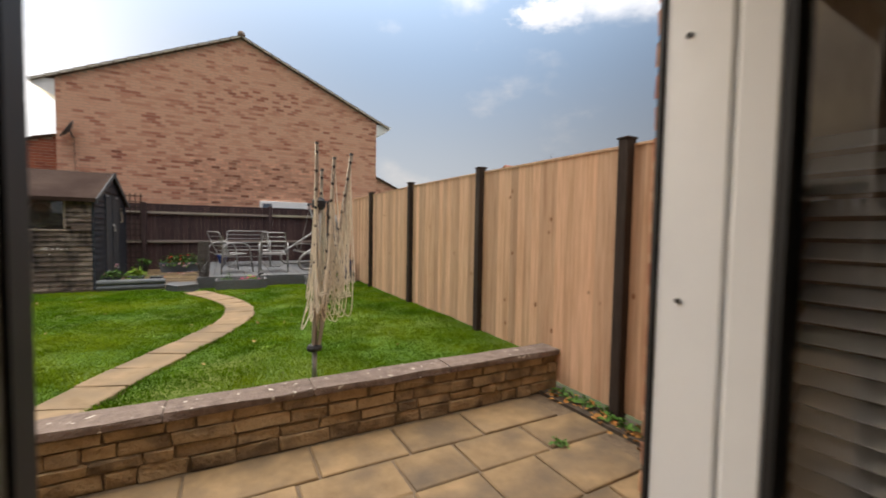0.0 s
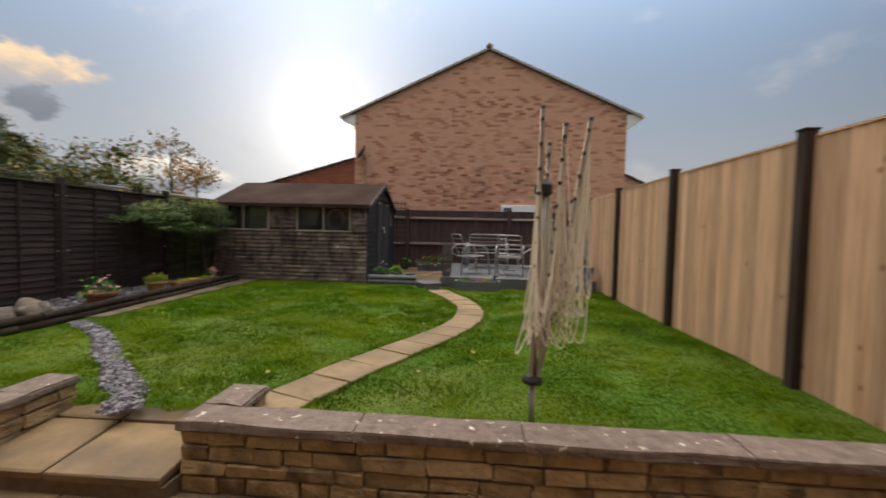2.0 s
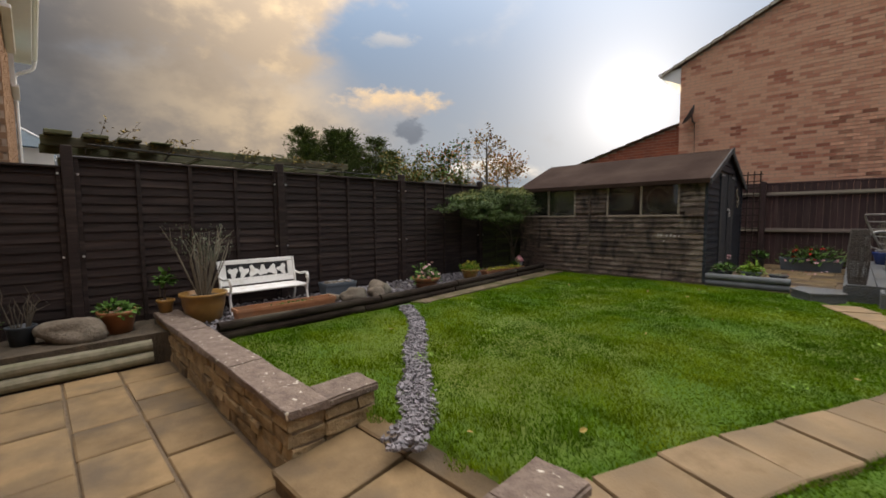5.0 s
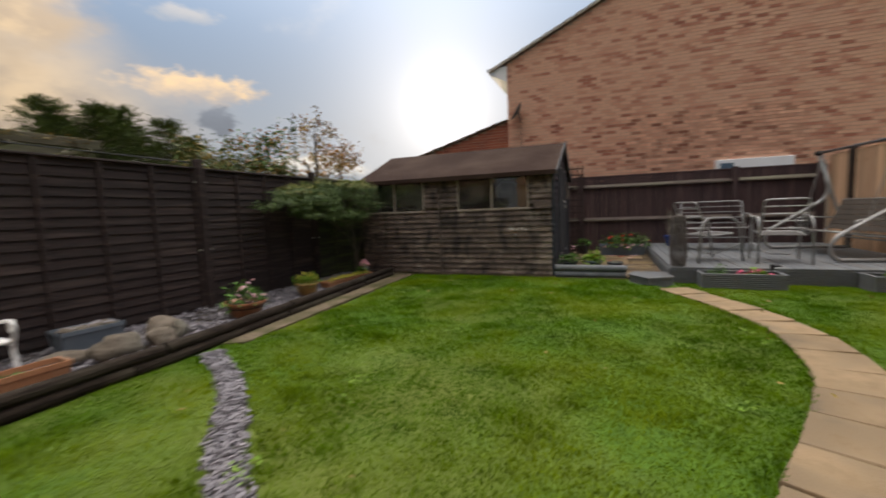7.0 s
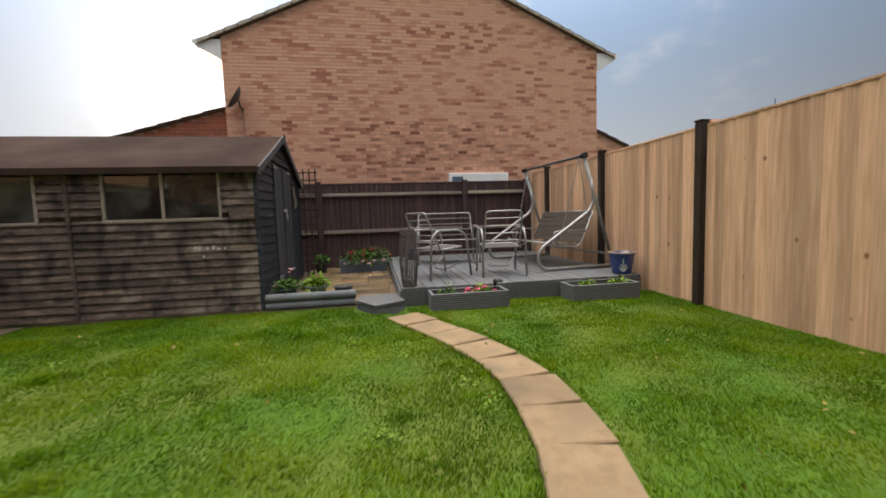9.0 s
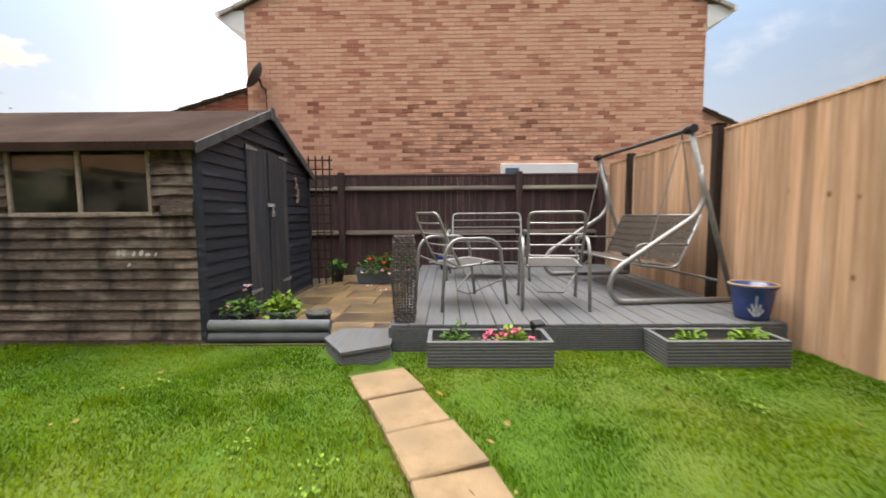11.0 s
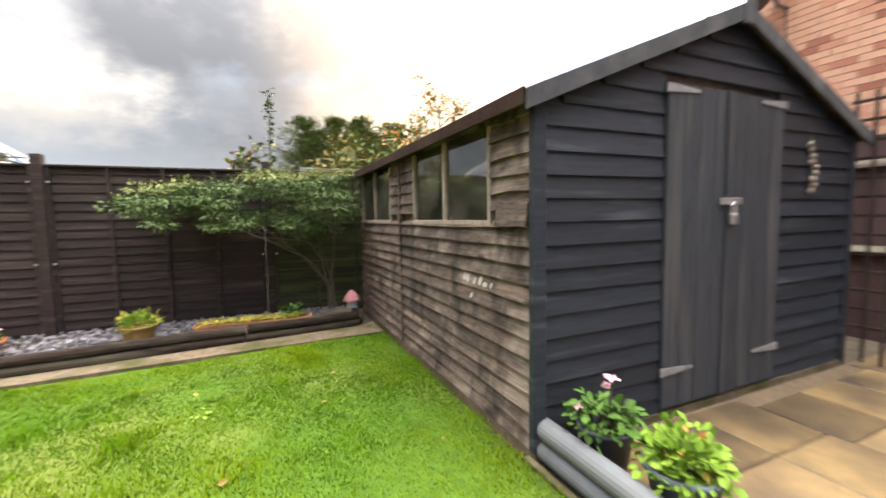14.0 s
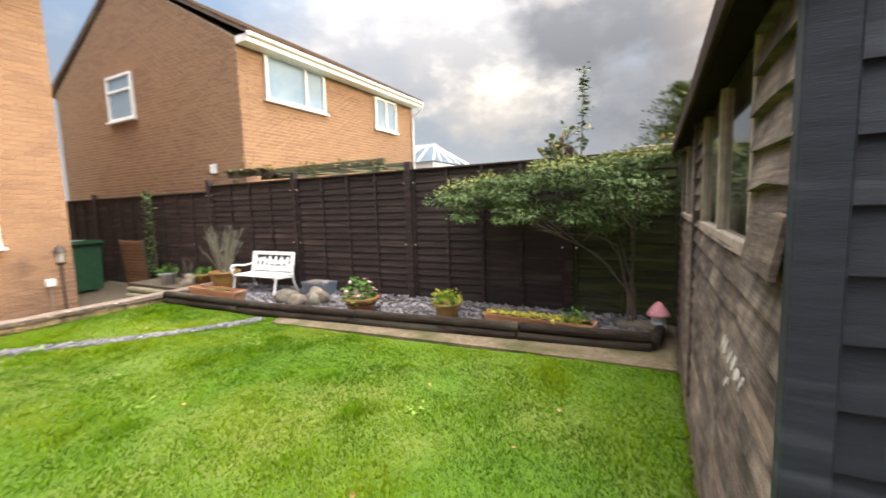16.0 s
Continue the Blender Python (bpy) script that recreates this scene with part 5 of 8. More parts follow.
DUSTYGLASS = dusty_glass()
shed()
bm = B(); tube(bm, [(-5.54, 10.17, 1.30), (-4.45, 10.17, 1.165)], 0.011, 8)
tagged(part("pole", bm, WHITEPAINT), "pale pole propped inside the shed window", "pole")
bm = B(); tube(bm, [(-2.84 + 0.19 * math.cos(t * 0.3), 10.19, 1.40 + 0.21 * math.sin(t * 0.3)) for t in range(2, 18)], 0.016, 8)
tagged(part("hoop", bm, PALEHOSE), "pale coil of hose hung inside the shed window", "hose")


# ---- decking ----
def decking():
    X0, X1, Y0, Y1, Z = -0.45, 2.74, 9.90, 13.88, 0.225
    d = thing("decking", "raised grey painted timber deck with ribbed fascia", "decking")
    part("joists", box(B(), X0 + 0.03, Y0 + 0.04, -0.02, X1 - 0.02, Y1, Z - 0.03), DARKPOST, d)
    x = X0
    r = random.Random(1)
    while x < X1 - 0.02:
        w = min(0.142, X1 - x)
        part("board", box(B(), x + 0.003, Y0 - 0.02, Z - 0.028, x + w - 0.003, Y1, Z + r.uniform(-0.002, 0.002), 0.004), DECK, d)
        x += w
    ribbed(d, X0, X1, Y0, -0.03, Z - 0.030, "y")
    ribbed(d, Y0, Y1, X0, -0.03, Z - 0.030, "x")
    # the lower corner step, cut on the skew
    st = thing("deck_step", "low grey deck-board step with a skewed front", "step")
    prism_b = prism(B(), [(-0.98, 9.90), (-0.76, 9.56), (-0.44, 9.74), (-0.46, 10.18), (-0.90, 10.18)], "z", -0.05, 0.085)
    part("riser", prism_b, DECK, st)
    part("tread", prism(B(), [(-1.0, 9.90), (-0.77, 9.53), (-0.43, 9.72), (-0.46, 10.18), (-0.92, 10.18)], "z", 0.088, 0.112), DECK, st)
    for i in range(6):
        z = -0.02 + i * 0.017
        bm = B()
        tube(bm, [(-0.985, 9.905, z), (-0.765, 9.553, z), (-0.43, 9.735, z)], 0.007, 6)
        part("rib", bm, DECK, st)
    return d


def ribbed(parent, a, b, w, z0, z1, axis):
    """A fascia of two ribbed boards: a profile of fine ridges pushed along its length."""
    pts = [(0.0, z0)]
    n = 12
    for i in range(n):
        h0, h1 = z0 + (z1 - z0) * i / n, z0 + (z1 - z0) * (i + 1) / n
        pts += [(-0.022, h0 + (h1 - h0) * 0.15), (-0.022, h0 + (h1 - h0) * 0.6), (-0.014, h0 + (h1 - h0) * 0.7), (-0.014, h1)]
    pts += [(0.0, z1)]
    bm = B()
    if axis == "y":
        prism(bm, [(w + u, v) for u, v in pts], "x", a, b)
    else:
        prism(bm, [(w + u, v) for u, v in pts], "y", a, b)
    return part("fascia", bm, DECK, parent, "ribbed grey fascia board")


decking()


# ---- plants: shared ways to grow them ----
def leaf_material(name, c1, c2, vary=0.3):
    m = material(name, c1, c2, 4, 0.6, 0, vary=vary, island=True, spec=0.18)
    return m


GREEN = leaf_material("green_leaf", (0.040, 0.10, 0.016), (0.090, 0.185, 0.034))
LIME = leaf_material("lime_leaf", (0.10, 0.20, 0.02), (0.20, 0.32, 0.04))
YELLOWLEAF = leaf_material("yellow_leaf", (0.36, 0.36, 0.05), (0.52, 0.46, 0.08))
SHRUB = leaf_material("shrub_leaf", (0.046, 0.090, 0.030), (0.125, 0.172, 0.054), 0.4)
AUTUMN = leaf_material("autumn_leaf", (0.20, 0.14, 0.04), (0.30, 0.22, 0.06))
RUST = leaf_material("rust_leaf", (0.34, 0.13, 0.03), (0.42, 0.22, 0.06))
CONIFER = leaf_material("conifer_leaf", (0.055, 0.095, 0.025), (0.14, 0.17, 0.05))
GREYLEAF = leaf_material("grey_leaf", (0.10, 0.12, 0.075), (0.18, 0.20, 0.14))
PINK = leaf_material("pink_petal", (0.62, 0.10, 0.20), (0.78, 0.22, 0.34), 0.15)
PALEPINK = leaf_material("pale_pink_petal", (0.72, 0.36, 0.44), (0.82, 0.60, 0.62), 0.1)
REDPETAL = leaf_material("red_petal", (0.58, 0.03, 0.03), (0.72, 0.08, 0.06), 0.15)
BARK = material("bark", (0.06, 0.05, 0.035), (0.13, 0.105, 0.08), 12, 0.9, 0.6, 50, vary=0.1, stretch=(4, 4, 0.8))
PALESTEM = material("dry_stem", (0.15, 0.13, 0.10), (0.25, 0.22, 0.17), 12, 0.85, 0.2, 50, vary=0.1)
SOIL = material("potting_soil", (0.02, 0.014, 0.010), (0.05, 0.035, 0.025), 40, 0.95, 0.9, 120, vary=0)
LEAF_V = np.array([(0, -0.02, 0), (0.30, 0.30, 0.07), (0.26, 0.68, 0.05), (0, 1, -0.04), (-0.26, 0.68, 0.05), (-0.30, 0.30, 0.07), (0, 0.5, -0.02)])
LEAF_F = [(0, 1, 6), (1, 2, 6), (2, 3, 6), (3, 4, 6), (4, 5, 6), (5, 0, 6)]


def foliage(name, places, size, mat, parent, seed, droop=0.25, narrow=1.0, label=""):
    """Small folded leaves at places (point, outward direction), turned at random."""
    r = random.Random(seed)
    vs, fs = [], []
    for p, d in places:
        d = (Vector(d) + Vector((r.gauss(0, 0.45), r.gauss(0, 0.45), r.gauss(0, 0.35) - droop))).normalized()
        s = size * r.uniform(0.6, 1.3)
        x = d.cross(Vector((r.gauss(0, 0.4), r.gauss(0, 0.4), 1))).normalized()
        n = x.cross(d)
        k = len(vs)
        vs += [tuple(Vector(p) + x * (v[0] * s * narrow) + d * (v[1] * s) + n * (v[2] * s)) for v in LEAF_V]
        fs += [tuple(i + k for i in f) for f in LEAF_F]
    return soup(name, vs, fs, mat, label or "small separate leaves", parent=parent)


def mound(r, n, rx, ry, rz, c=(0, 0, 0), shell=0.55):
    """Places in an uneven mound, thicker towards its skin."""
    out = []
    lob = [(Vector((r.uniform(-1, 1), r.uniform(-1, 1), r.uniform(-0.2, 1))).normalized(), r.uniform(0.7, 1.15)) for _ in range(7)]
    for _ in range(n):
        d = Vector((r.gauss(0, 1), r.gauss(0, 1), abs(r.gauss(0, 1)) * 0.9 - 0.15)).normalized()
        f = max(lob, key=lambda q: q[0].dot(d))[1]
        t = (shell + (1 - shell) * r.random()) * f
        out.append((Vector((c[0] + d.x * rx * t, c[1] + d.y * ry * t, c[2] + d.z * rz * t)), d))
    return out


def pot_body(parent, mat, prof, label="", seg=30):
    """Turned pot with a thick rim, open at the top, and soil inside. prof: outer (radius, height) pairs, bottom to top."""
    rt, zt = prof[-1]
    inner = [(rt - 0.015, zt), (max(rt - 0.03, 0.02), zt - 0.06), (max(prof[0][0] - 0.02, 0.02), zt - 0.08)]
    pot = part("pot", lathe(B(), [*prof, *inner], seg), mat, parent, label, smooth=False)
    for p in pot.data.polygons:
        p.use_smooth = len(p.vertices) == 4
    bm = B()
    lathe(bm, [(max(rt - 0.035, 0.02), zt - 0.075), (max(rt - 0.032, 0.02), zt - 0.045), (0.01, zt - 0.035)], 18)
    part("soil", bm, SOIL, parent)
    return pot


def flowers(parent, places, size, mat, seed, name="flowers"):
    """Blooms of five to seven petals each."""
    r = random.Random(seed)
    for p in places:
        bm_pl = []
        for k in range(9):
            a = k * 2.4
            bm_pl.append((Vector(p), Vector((math.cos(a), math.sin(a), r.uniform(0.0, 0.9)))))
        foliage("flower", bm_pl, size, mat, parent, r.random(), 0.0, 1.25, "separate petals")
TERRA = material("terracotta", (0.36, 0.15, 0.07), (0.48, 0.22, 0.11), 8, 0.75, 0.2, 60, vary=0.06, stain=(0.30, 0.17, 0.10), stain_scale=4)
GLAZEOCHRE = material("ochre_glaze", (0.26, 0.14, 0.035), (0.36, 0.20, 0.06), 5, 0.28, 0.05, 40, vary=0.05, stain=(0.20, 0.10, 0.03), stain_scale=3)
GLAZEBROWN = material("brown_glaze", (0.24, 0.09, 0.035), (0.34, 0.14, 0.06), 5, 0.3, 0.05, 40, vary=0.05)
GLAZEBLUE = material("blue_glaze", (0.012, 0.03, 0.13), (0.025, 0.055, 0.22), 5, 0.15, 0.05, 40, vary=0.05, spec=0.7)
RIMBUFF = material("buff_rim", (0.30, 0.20, 0.10), (0.42, 0.30, 0.16), 12, 0.6, 0.1, 50, vary=0)
DARKPLASTIC = material("dark_plastic", (0.03, 0.036, 0.042), (0.05, 0.058, 0.066), 8, 0.5, 0.1, 60, vary=0.08)
GREYPLASTIC = material("grey_blue_plastic", (0.10, 0.125, 0.15), (0.15, 0.18, 0.21), 5, 0.5, 0.1, 50, vary=0.05)
PALEPOT = material("pale_grey_pot", (0.42, 0.44, 0.48), (0.52, 0.54, 0.58), 6, 0.5, 0.1, 50, vary=0)
ROCK = material("field_stone", (0.085, 0.068, 0.050), (0.175, 0.142, 0.108), 7, 0.92, 0.8, 30, stain=(0.15, 0.14, 0.11), vary=0.2, dist=0.02)


# ---- log border and slate ----
def log_border():
    b = thing("log_border", "two stacked dark stained half-log edgings along the bed", "edging")
    r = random.Random(3)
    for row, z in ((0, 0.045), (1, 0.125)):
        y = 3.60
        while y < 9.8:
            L = min(r.uniform(1.5, 1.9), 9.85 - y)
            pts = [(log_x(y + L * i / 5) - 0.01 * row + r.uniform(-0.004, 0.004), y + 0.008 + (L - 0.016) * i / 5, z + r.uniform(-0.004, 0.004)) for i in range(6)]
            bm = B()
            tube(bm, pts, 0.048, 12)
            part("log", bm, LOG, b, smooth=False)
            y += L
    bm = B()
    tube(bm, [(-4.93, 9.84, 0.05), (-5.3, 9.90, 0.05), (-5.6, 9.92, 0.05)], 0.05, 12)
    part("log", bm, LOG, b)
    return b


log_border()
ob = thing("log_edging", "pale mossy round logs that edge the raised bed", "edging")
for i, (z, x) in enumerate(((-0.20, -5.16), (-0.09, -5.19))):
    bm = B()
    tube(bm, [(x, 1.2 + 0.4 * k, z + 0.006 * (k % 2)) for k in range(6)], 0.056, 12)
    part("log", bm, OLDLOG, ob)


def slate_chips():
    r = np.random.RandomState(5)
    verts, faces = [], []

    def chip(x, y, z, s):
        k = len(verts)
        a, tilt, roll = r.uniform(0, 6.28), r.normal(0, 0.28), r.normal(0, 0.28)
        w, d, h = s * r.uniform(0.5, 1.0), s * r.uniform(0.3, 0.7), 0.007
        ca, sa = math.cos(a), math.sin(a)
        base = [(-w, -d * 0.6), (w * 0.3, -d), (w, d * 0.1), (w * 0.2, d), (-w * 0.8, d * 0.7)]
        for hh in (-h, h):
            for u, v in base:
                verts.append((x + u * ca - v * sa, y + u * sa + v * ca, z + hh + u * tilt + v * roll))
        faces.append(tuple(k + i for i in range(4, -1, -1)))
        faces.append(tuple(k + 5 + i for i in range(5)))
        for i in range(5):
            j = (i + 1) % 5
            faces.append((k + i, k + j, k + 5 + j, k + 5 + i))

    for _ in range(5200):
        y = r.uniform(3.6, 9.85)
        x = r.uniform(-5.90, log_x(y) - 0.05)
        chip(x, y, 0.03 + r.uniform(0, 0.025), r.uniform(0.018, 0.038))
    soup("slate_chippings", verts, faces, SLATE, "loose blue-grey slate chippings over the bed", "slate")
    verts, faces = [], []
    n = len(SLATE_LINE)
    for _ in range(2600):
        t = r.randint(0, n)
        p, d = SLATE_LINE[t]
        half = 0.066 * (0.55 + 0.7 * abs(noise.noise(Vector((p.x * 2.2, p.y * 2.2, 0.5))) + 0.35)) + 0.03
        o = r.uniform(-1, 1) * half
        x, y = p.x - d.y * o + r.normal(0, 0.012), p.y + d.x * o + r.normal(0, 0.012)
        chip(x, y, -0.008 + r.uniform(0, 0.02) + lawn_height(x, y), r.uniform(0.012, 0.026))
    soup("slate_strip", verts, faces, SLATE, "winding strip of blue-grey slate chippings in the lawn", "slate")


slate_chips()


# ---- white bench ----
def bench():
    W = 0.98
    b = thing("bench", "small white painted garden bench with cut-out back panel", "bench", pose(-5.54, 4.44, 0.035, 0, 0, -90 + 180))
    # local x along the seat, +y towards its front after the turn: front is -y local
    for sx in (-1, 1):
        x = sx * (W / 2 - 0.03)
        leg = B()
        tube(leg, rounded([(x, 0.22, 0.0), (x, 0.16, 0.13), (x, 0.14, 0.25), (x, 0.17, 0.40), (x, 0.21, 0.585)], 0.06), 0.015, 8)
        part("back_leg", leg, WHITEPAINT, b, "white cast scroll leg")
        fr = B()
        tube(fr, rounded([(x, -0.23, 0.0), (x, -0.20, 0.10), (x, -0.17, 0.22), (x, -0.22, 0.30), (x, -0.235, 0.37), (x, -0.20, 0.41), (x, -0.12, 0.405), (x, 0.0, 0.38), (x, 0.16, 0.40)], 0.05), 0.014, 8)
        part("arm", fr, WHITEPAINT, b, "white cast scroll arm")
        sc = B()
        ring = [(x, -0.205 + 0.035 * math.cos(t), 0.365 + 0.035 * math.sin(t)) for t in [i * 0.52 for i in range(12)]]
        tube(sc, ring, 0.009, 6, closed=True)
        part("scroll", sc, WHITEPAINT, b)
        ra = B()
        tube(ra, [(x, -0.20, 0.235), (x, 0.16, 0.225)], 0.014, 8)
        part("side_rail", ra, WHITEPAINT, b)
    for i in range(5):
        y = -0.20 + i * 0.078
        part("seat_slat", box(B(), -W / 2 + 0.02, y, 0.245, W / 2 - 0.02, y + 0.062, 0.268, 0.006), WHITEPAINT, b)
    tilt = pose(0, 0.150, 0.29, -11, 0, 0)
    part("back_slat", box(B(), -W / 2 + 0.04, 0.0, 0.255, W / 2 - 0.04, 0.02, 0.31, 0.006), WHITEPAINT, b, m=tilt)
    part("back_slat", box(B(), -W / 2 + 0.04, 0.0, 0.0, W / 2 - 0.04, 0.02, 0.06, 0.006), WHITEPAINT, b, m=tilt)
    for sx in (-1, 1):
        x = sx * (W / 2 - 0.075)
        part("back_post", box(B(), x - 0.035, 0.001, 0.061, x + 0.035, 0.019, 0.254, 0.004), WHITEPAINT, b, m=tilt)
    # cut-out panel: a solid black sheet imitates the dark open gaps behind raised plain shapes
    part("panel", box(B(), -W / 2 + 0.112, 0.012, 0.061, W / 2 - 0.112, 0.016, 0.254), GASKET, b, "black sheet in place of the dark gaps between the cut-out shapes", m=tilt)
    r = random.Random(31)
    for i in range(6):
        cx = -0.30 + i * 0.12
        bm = B()
        pts = []
        for k in range(14):
            a = k / 14 * 2 * math.pi
            rad = 1 + 0.35 * math.sin(3 * a + i) + r.uniform(-0.12, 0.12)
            pts.append((cx + 0.052 * rad * math.cos(a), 0.155 + 0.062 * rad * math.sin(a)))
        prism(bm, pts, "y", 0.001, 0.011)
        part("cut_out", bm, WHITEPAINT, b, m=tilt)
    part("panel_rail", box(B(), -W / 2 + 0.112, 0.001, 0.061, W / 2 - 0.112, 0.018, 0.085), WHITEPAINT, b, m=tilt)


bench()


# ---- pots, trays and stones along the bed ----
def tray(name, label, x, y, yaw, L, W, H, mat, z=0.045):
    """A long trough with a thick rim, open, with soil."""
    t = thing(name, label, "planter", pose(x, y, z, 0, 0, yaw))
    bm = B()
    k = 0.82
    outer = [(-L / 2, -W / 2), (L / 2, -W / 2), (L / 2, W / 2), (-L / 2, W / 2)]
    rings = []
    for f, zz, ins in ((k, 0, 0), (0.97, H * 0.8, 0), (1.03, H * 0.8, 0), (1.03, H, 0), (0.94, H, 0.01), (0.92, H * 0.7, 0.02)):
        rings.append([bm.verts.new((u * (f if abs(L) < 0.4 else 1 - (1 - f) * 0.3), v * f, zz)) for u, v in outer])
    for a, b in zip(rings, rings[1:]):
        for i in range(4):
            j = (i + 1) % 4
            bm.faces.new((a[i], a[j], b[j], b[i]))
    bm.faces.new(rings[0][::-1])
    bm.faces.new(rings[-1])
    part("trough", bm, mat, t)
    part("soil", box(B(), -L / 2 * 0.95, -W / 2 * 0.85, H * 0.71, L / 2 * 0.95, W / 2 * 0.85, H * 0.80), SOIL, t)
    return t


def rock(x, y, z, sx, sy, sz, seed, label="rough brown field stone beside the planter", mat=None):
    bm = B()
    bmesh.ops.create_icosphere(bm, subdivisions=3, radius=1.0)
    for v in bm.verts:
        n1 = noise.noise(v.co * 1.1 + Vector((seed, 0, 0))) * 0.42 + noise.noise(v.co * 3.1 + Vector((0, seed, 0))) * 0.10
        v.co *= 1 + n1
        v.co = Vector((v.co.x * sx, v.co.y * sy, max(v.co.z, -0.62) * sz))
    ob = part("stone", bm, mat or ROCK, None, m=pose(x, y, z + 0.58 * sz, 0, 0, seed * 57), smooth=True)
    tagged(ob, label, "stone", "stones in the bed")
    return ob


def potted(name, label, category, x, y, z, prof, mat, grow, yaw=0):
    t = thing(name, label, category, pose(x, y, z, 0, 0, yaw))
    pot_body(t, mat, prof)
    grow(t, prof[-1][1])
    return t


def stems(parent, r, n, base_z, height, spread, rad, mat, name="stem"):
    tips = []
    for _ in range(n):
        bm = B()
        a = r.uniform(0, 6.28)
        s = r.uniform(0.2, 1) * spread
        h = height * r.uniform(0.6, 1.0)
        p0 = Vector((math.cos(a) * 0.05, math.sin(a) * 0.05, base_z))
        p2 = Vector((math.cos(a) * s, math.sin(a) * s, base_z + h))
        p1 = p0.lerp(p2, 0.5) + Vector((r.gauss(0, 0.03), r.gauss(0, 0.03), h * 0.12))
        p15 = p1.lerp(p2, 0.5) + Vector((r.gauss(0, 0.02), r.gauss(0, 0.02), 0))
        tube(bm, [p0, p1, p15, p2], [rad, rad * 0.7, rad * 0.5, rad * 0.25], 5)
        tips.append((p1, p2))
        part(name, bm, mat, parent)
    return tips


BIGPOT = [(0.14, 0.0), (0.165, 0.02), (0.205, 0.18), (0.215, 0.27), (0.232, 0.28), (0.235, 0.31)]


def grow_bare(t, z):
    r = random.Random(2)
    tips = stems(t, r, 34, z - 0.04, 0.78, 0.36, 0.0085, PALESTEM)
    foliage("foliage", [(a.lerp(b, r.uniform(0, 1.0)) + Vector((r.gauss(0, .03), r.gauss(0, .03), r.gauss(0, .03))), (b - a).normalized()) for a, b in tips for _ in range(16)], 0.028, GREYLEAF, t, 4, 0.1, 0.5)


def grow_climber(t, z):
    r = random.Random(5)
    tips = stems(t, r, 3, z - 0.04, 0.36, 0.05, 0.008, BARK)
    foliage("foliage", mound(r, 130, 0.10, 0.10, 0.13, (0, 0, z + 0.18), 0.2), 0.055, GREEN, t, 6)


def grow_begonia(t, z):
    r = random.Random(9)
    stems(t, r, 9, z - 0.03, 0.16, 0.14, 0.006, PALESTEM)
    foliage("foliage", mound(r, 230, 0.22, 0.22, 0.20, (0, 0, z), 0.5), 0.058, GREEN, t, 7)
    flowers(t, [p for p, _ in mound(r, 13, 0.17, 0.17, 0.21, (0.03, 0, z + 0.03), 0.85)], 0.034, PALEPINK, 3)


def grow_yellow(t, z):
    r = random.Random(12)
    foliage("foliage", mound(r, 420, 0.17, 0.17, 0.16, (0, 0, z - 0.01), 0.35), 0.045, LIME, t, 8, -0.3, 0.45)
    foliage("foliage", mound(r, 120, 0.17, 0.17, 0.16, (0, 0, z + 0.01), 0.7), 0.04, YELLOWLEAF, t, 9, -0.2, 0.5)


def grow_low(t, z):
    r = random.Random(15)
    foliage("foliage", mound(r, 220, 0.20, 0.20, 0.12, (0, 0, z - 0.02), 0.3), 0.05, GREEN, t, 11)


potted("plant_pot", "large ochre glazed pot with bare twiggy shrub beside the wall", "plant pot", -5.38, 3.72, 0.03, BIGPOT, GLAZEOCHRE, grow_bare)
potted("plant_pot", "small ochre pot with a leafy climber on the wall's end", "plant pot", -5.66, 3.42, 0.128, [(0.06, 0), (0.075, 0.10), (0.088, 0.115), (0.09, 0.14)], GLAZEOCHRE, grow_climber)
potted("plant_pot", "brown plastic pot with low trailing leaves in the raised bed", "plant pot", -5.52, 2.99, 0.022, [(0.11, 0), (0.15, 0.18), (0.165, 0.19), (0.168, 0.22)], GLAZEBROWN, grow_low)
potted("plant_pot", "wide brown glazed bowl with pale pink begonias", "plant pot", -5.06, 6.72, 0.035, [(0.13, 0), (0.16, 0.04), (0.19, 0.13), (0.215, 0.15), (0.222, 0.18)], GLAZEBROWN, grow_begonia)
potted("plant_pot", "ochre glazed pot with a bright lime-yellow plant", "plant pot", -5.14, 7.84, 0.035, [(0.10, 0), (0.125, 0.09), (0.14, 0.15), (0.155, 0.16), (0.158, 0.18)], GLAZEOCHRE, grow_yellow)
t = tray("flower_trough", "long empty terracotta trough in front of the bench", -4.78, 4.38, 88, 1.08, 0.18, 0.175, TERRA)
r = random.Random(3)
foliage("foliage", [(Vector((r.uniform(-0.2, 0.3), r.uniform(-0.04, 0.04), 0.14)), (0, 0, 1)) for _ in range(70)], 0.035, GREEN, t, 5)
t = tray("flower_trough", "long terracotta trough with yellowing trailing plants", -5.16, 8.83, 86, 1.10, 0.17, 0.10, TERRA)
foliage("foliage", [(Vector((r.uniform(-0.5, 0.45), r.uniform(-0.10, 0.06), 0.10 + r.uniform(0, 0.03))), (r.uniform(-1, 1), -0.4, 0.3)) for _ in range(420)], 0.045, YELLOWLEAF, t, 5, 0.1, 0.5)
foliage("foliage", mound(r, 110, 0.13, 0.09, 0.13, (0.36, 0, 0.10), 0.3), 0.05, GREEN, t, 8)
tp = tray("water_trough", "grey-blue plastic trough filled with pebbles", -5.62, 5.50, 84, 0.46, 0.26, 0.18, GREYPLASTIC)
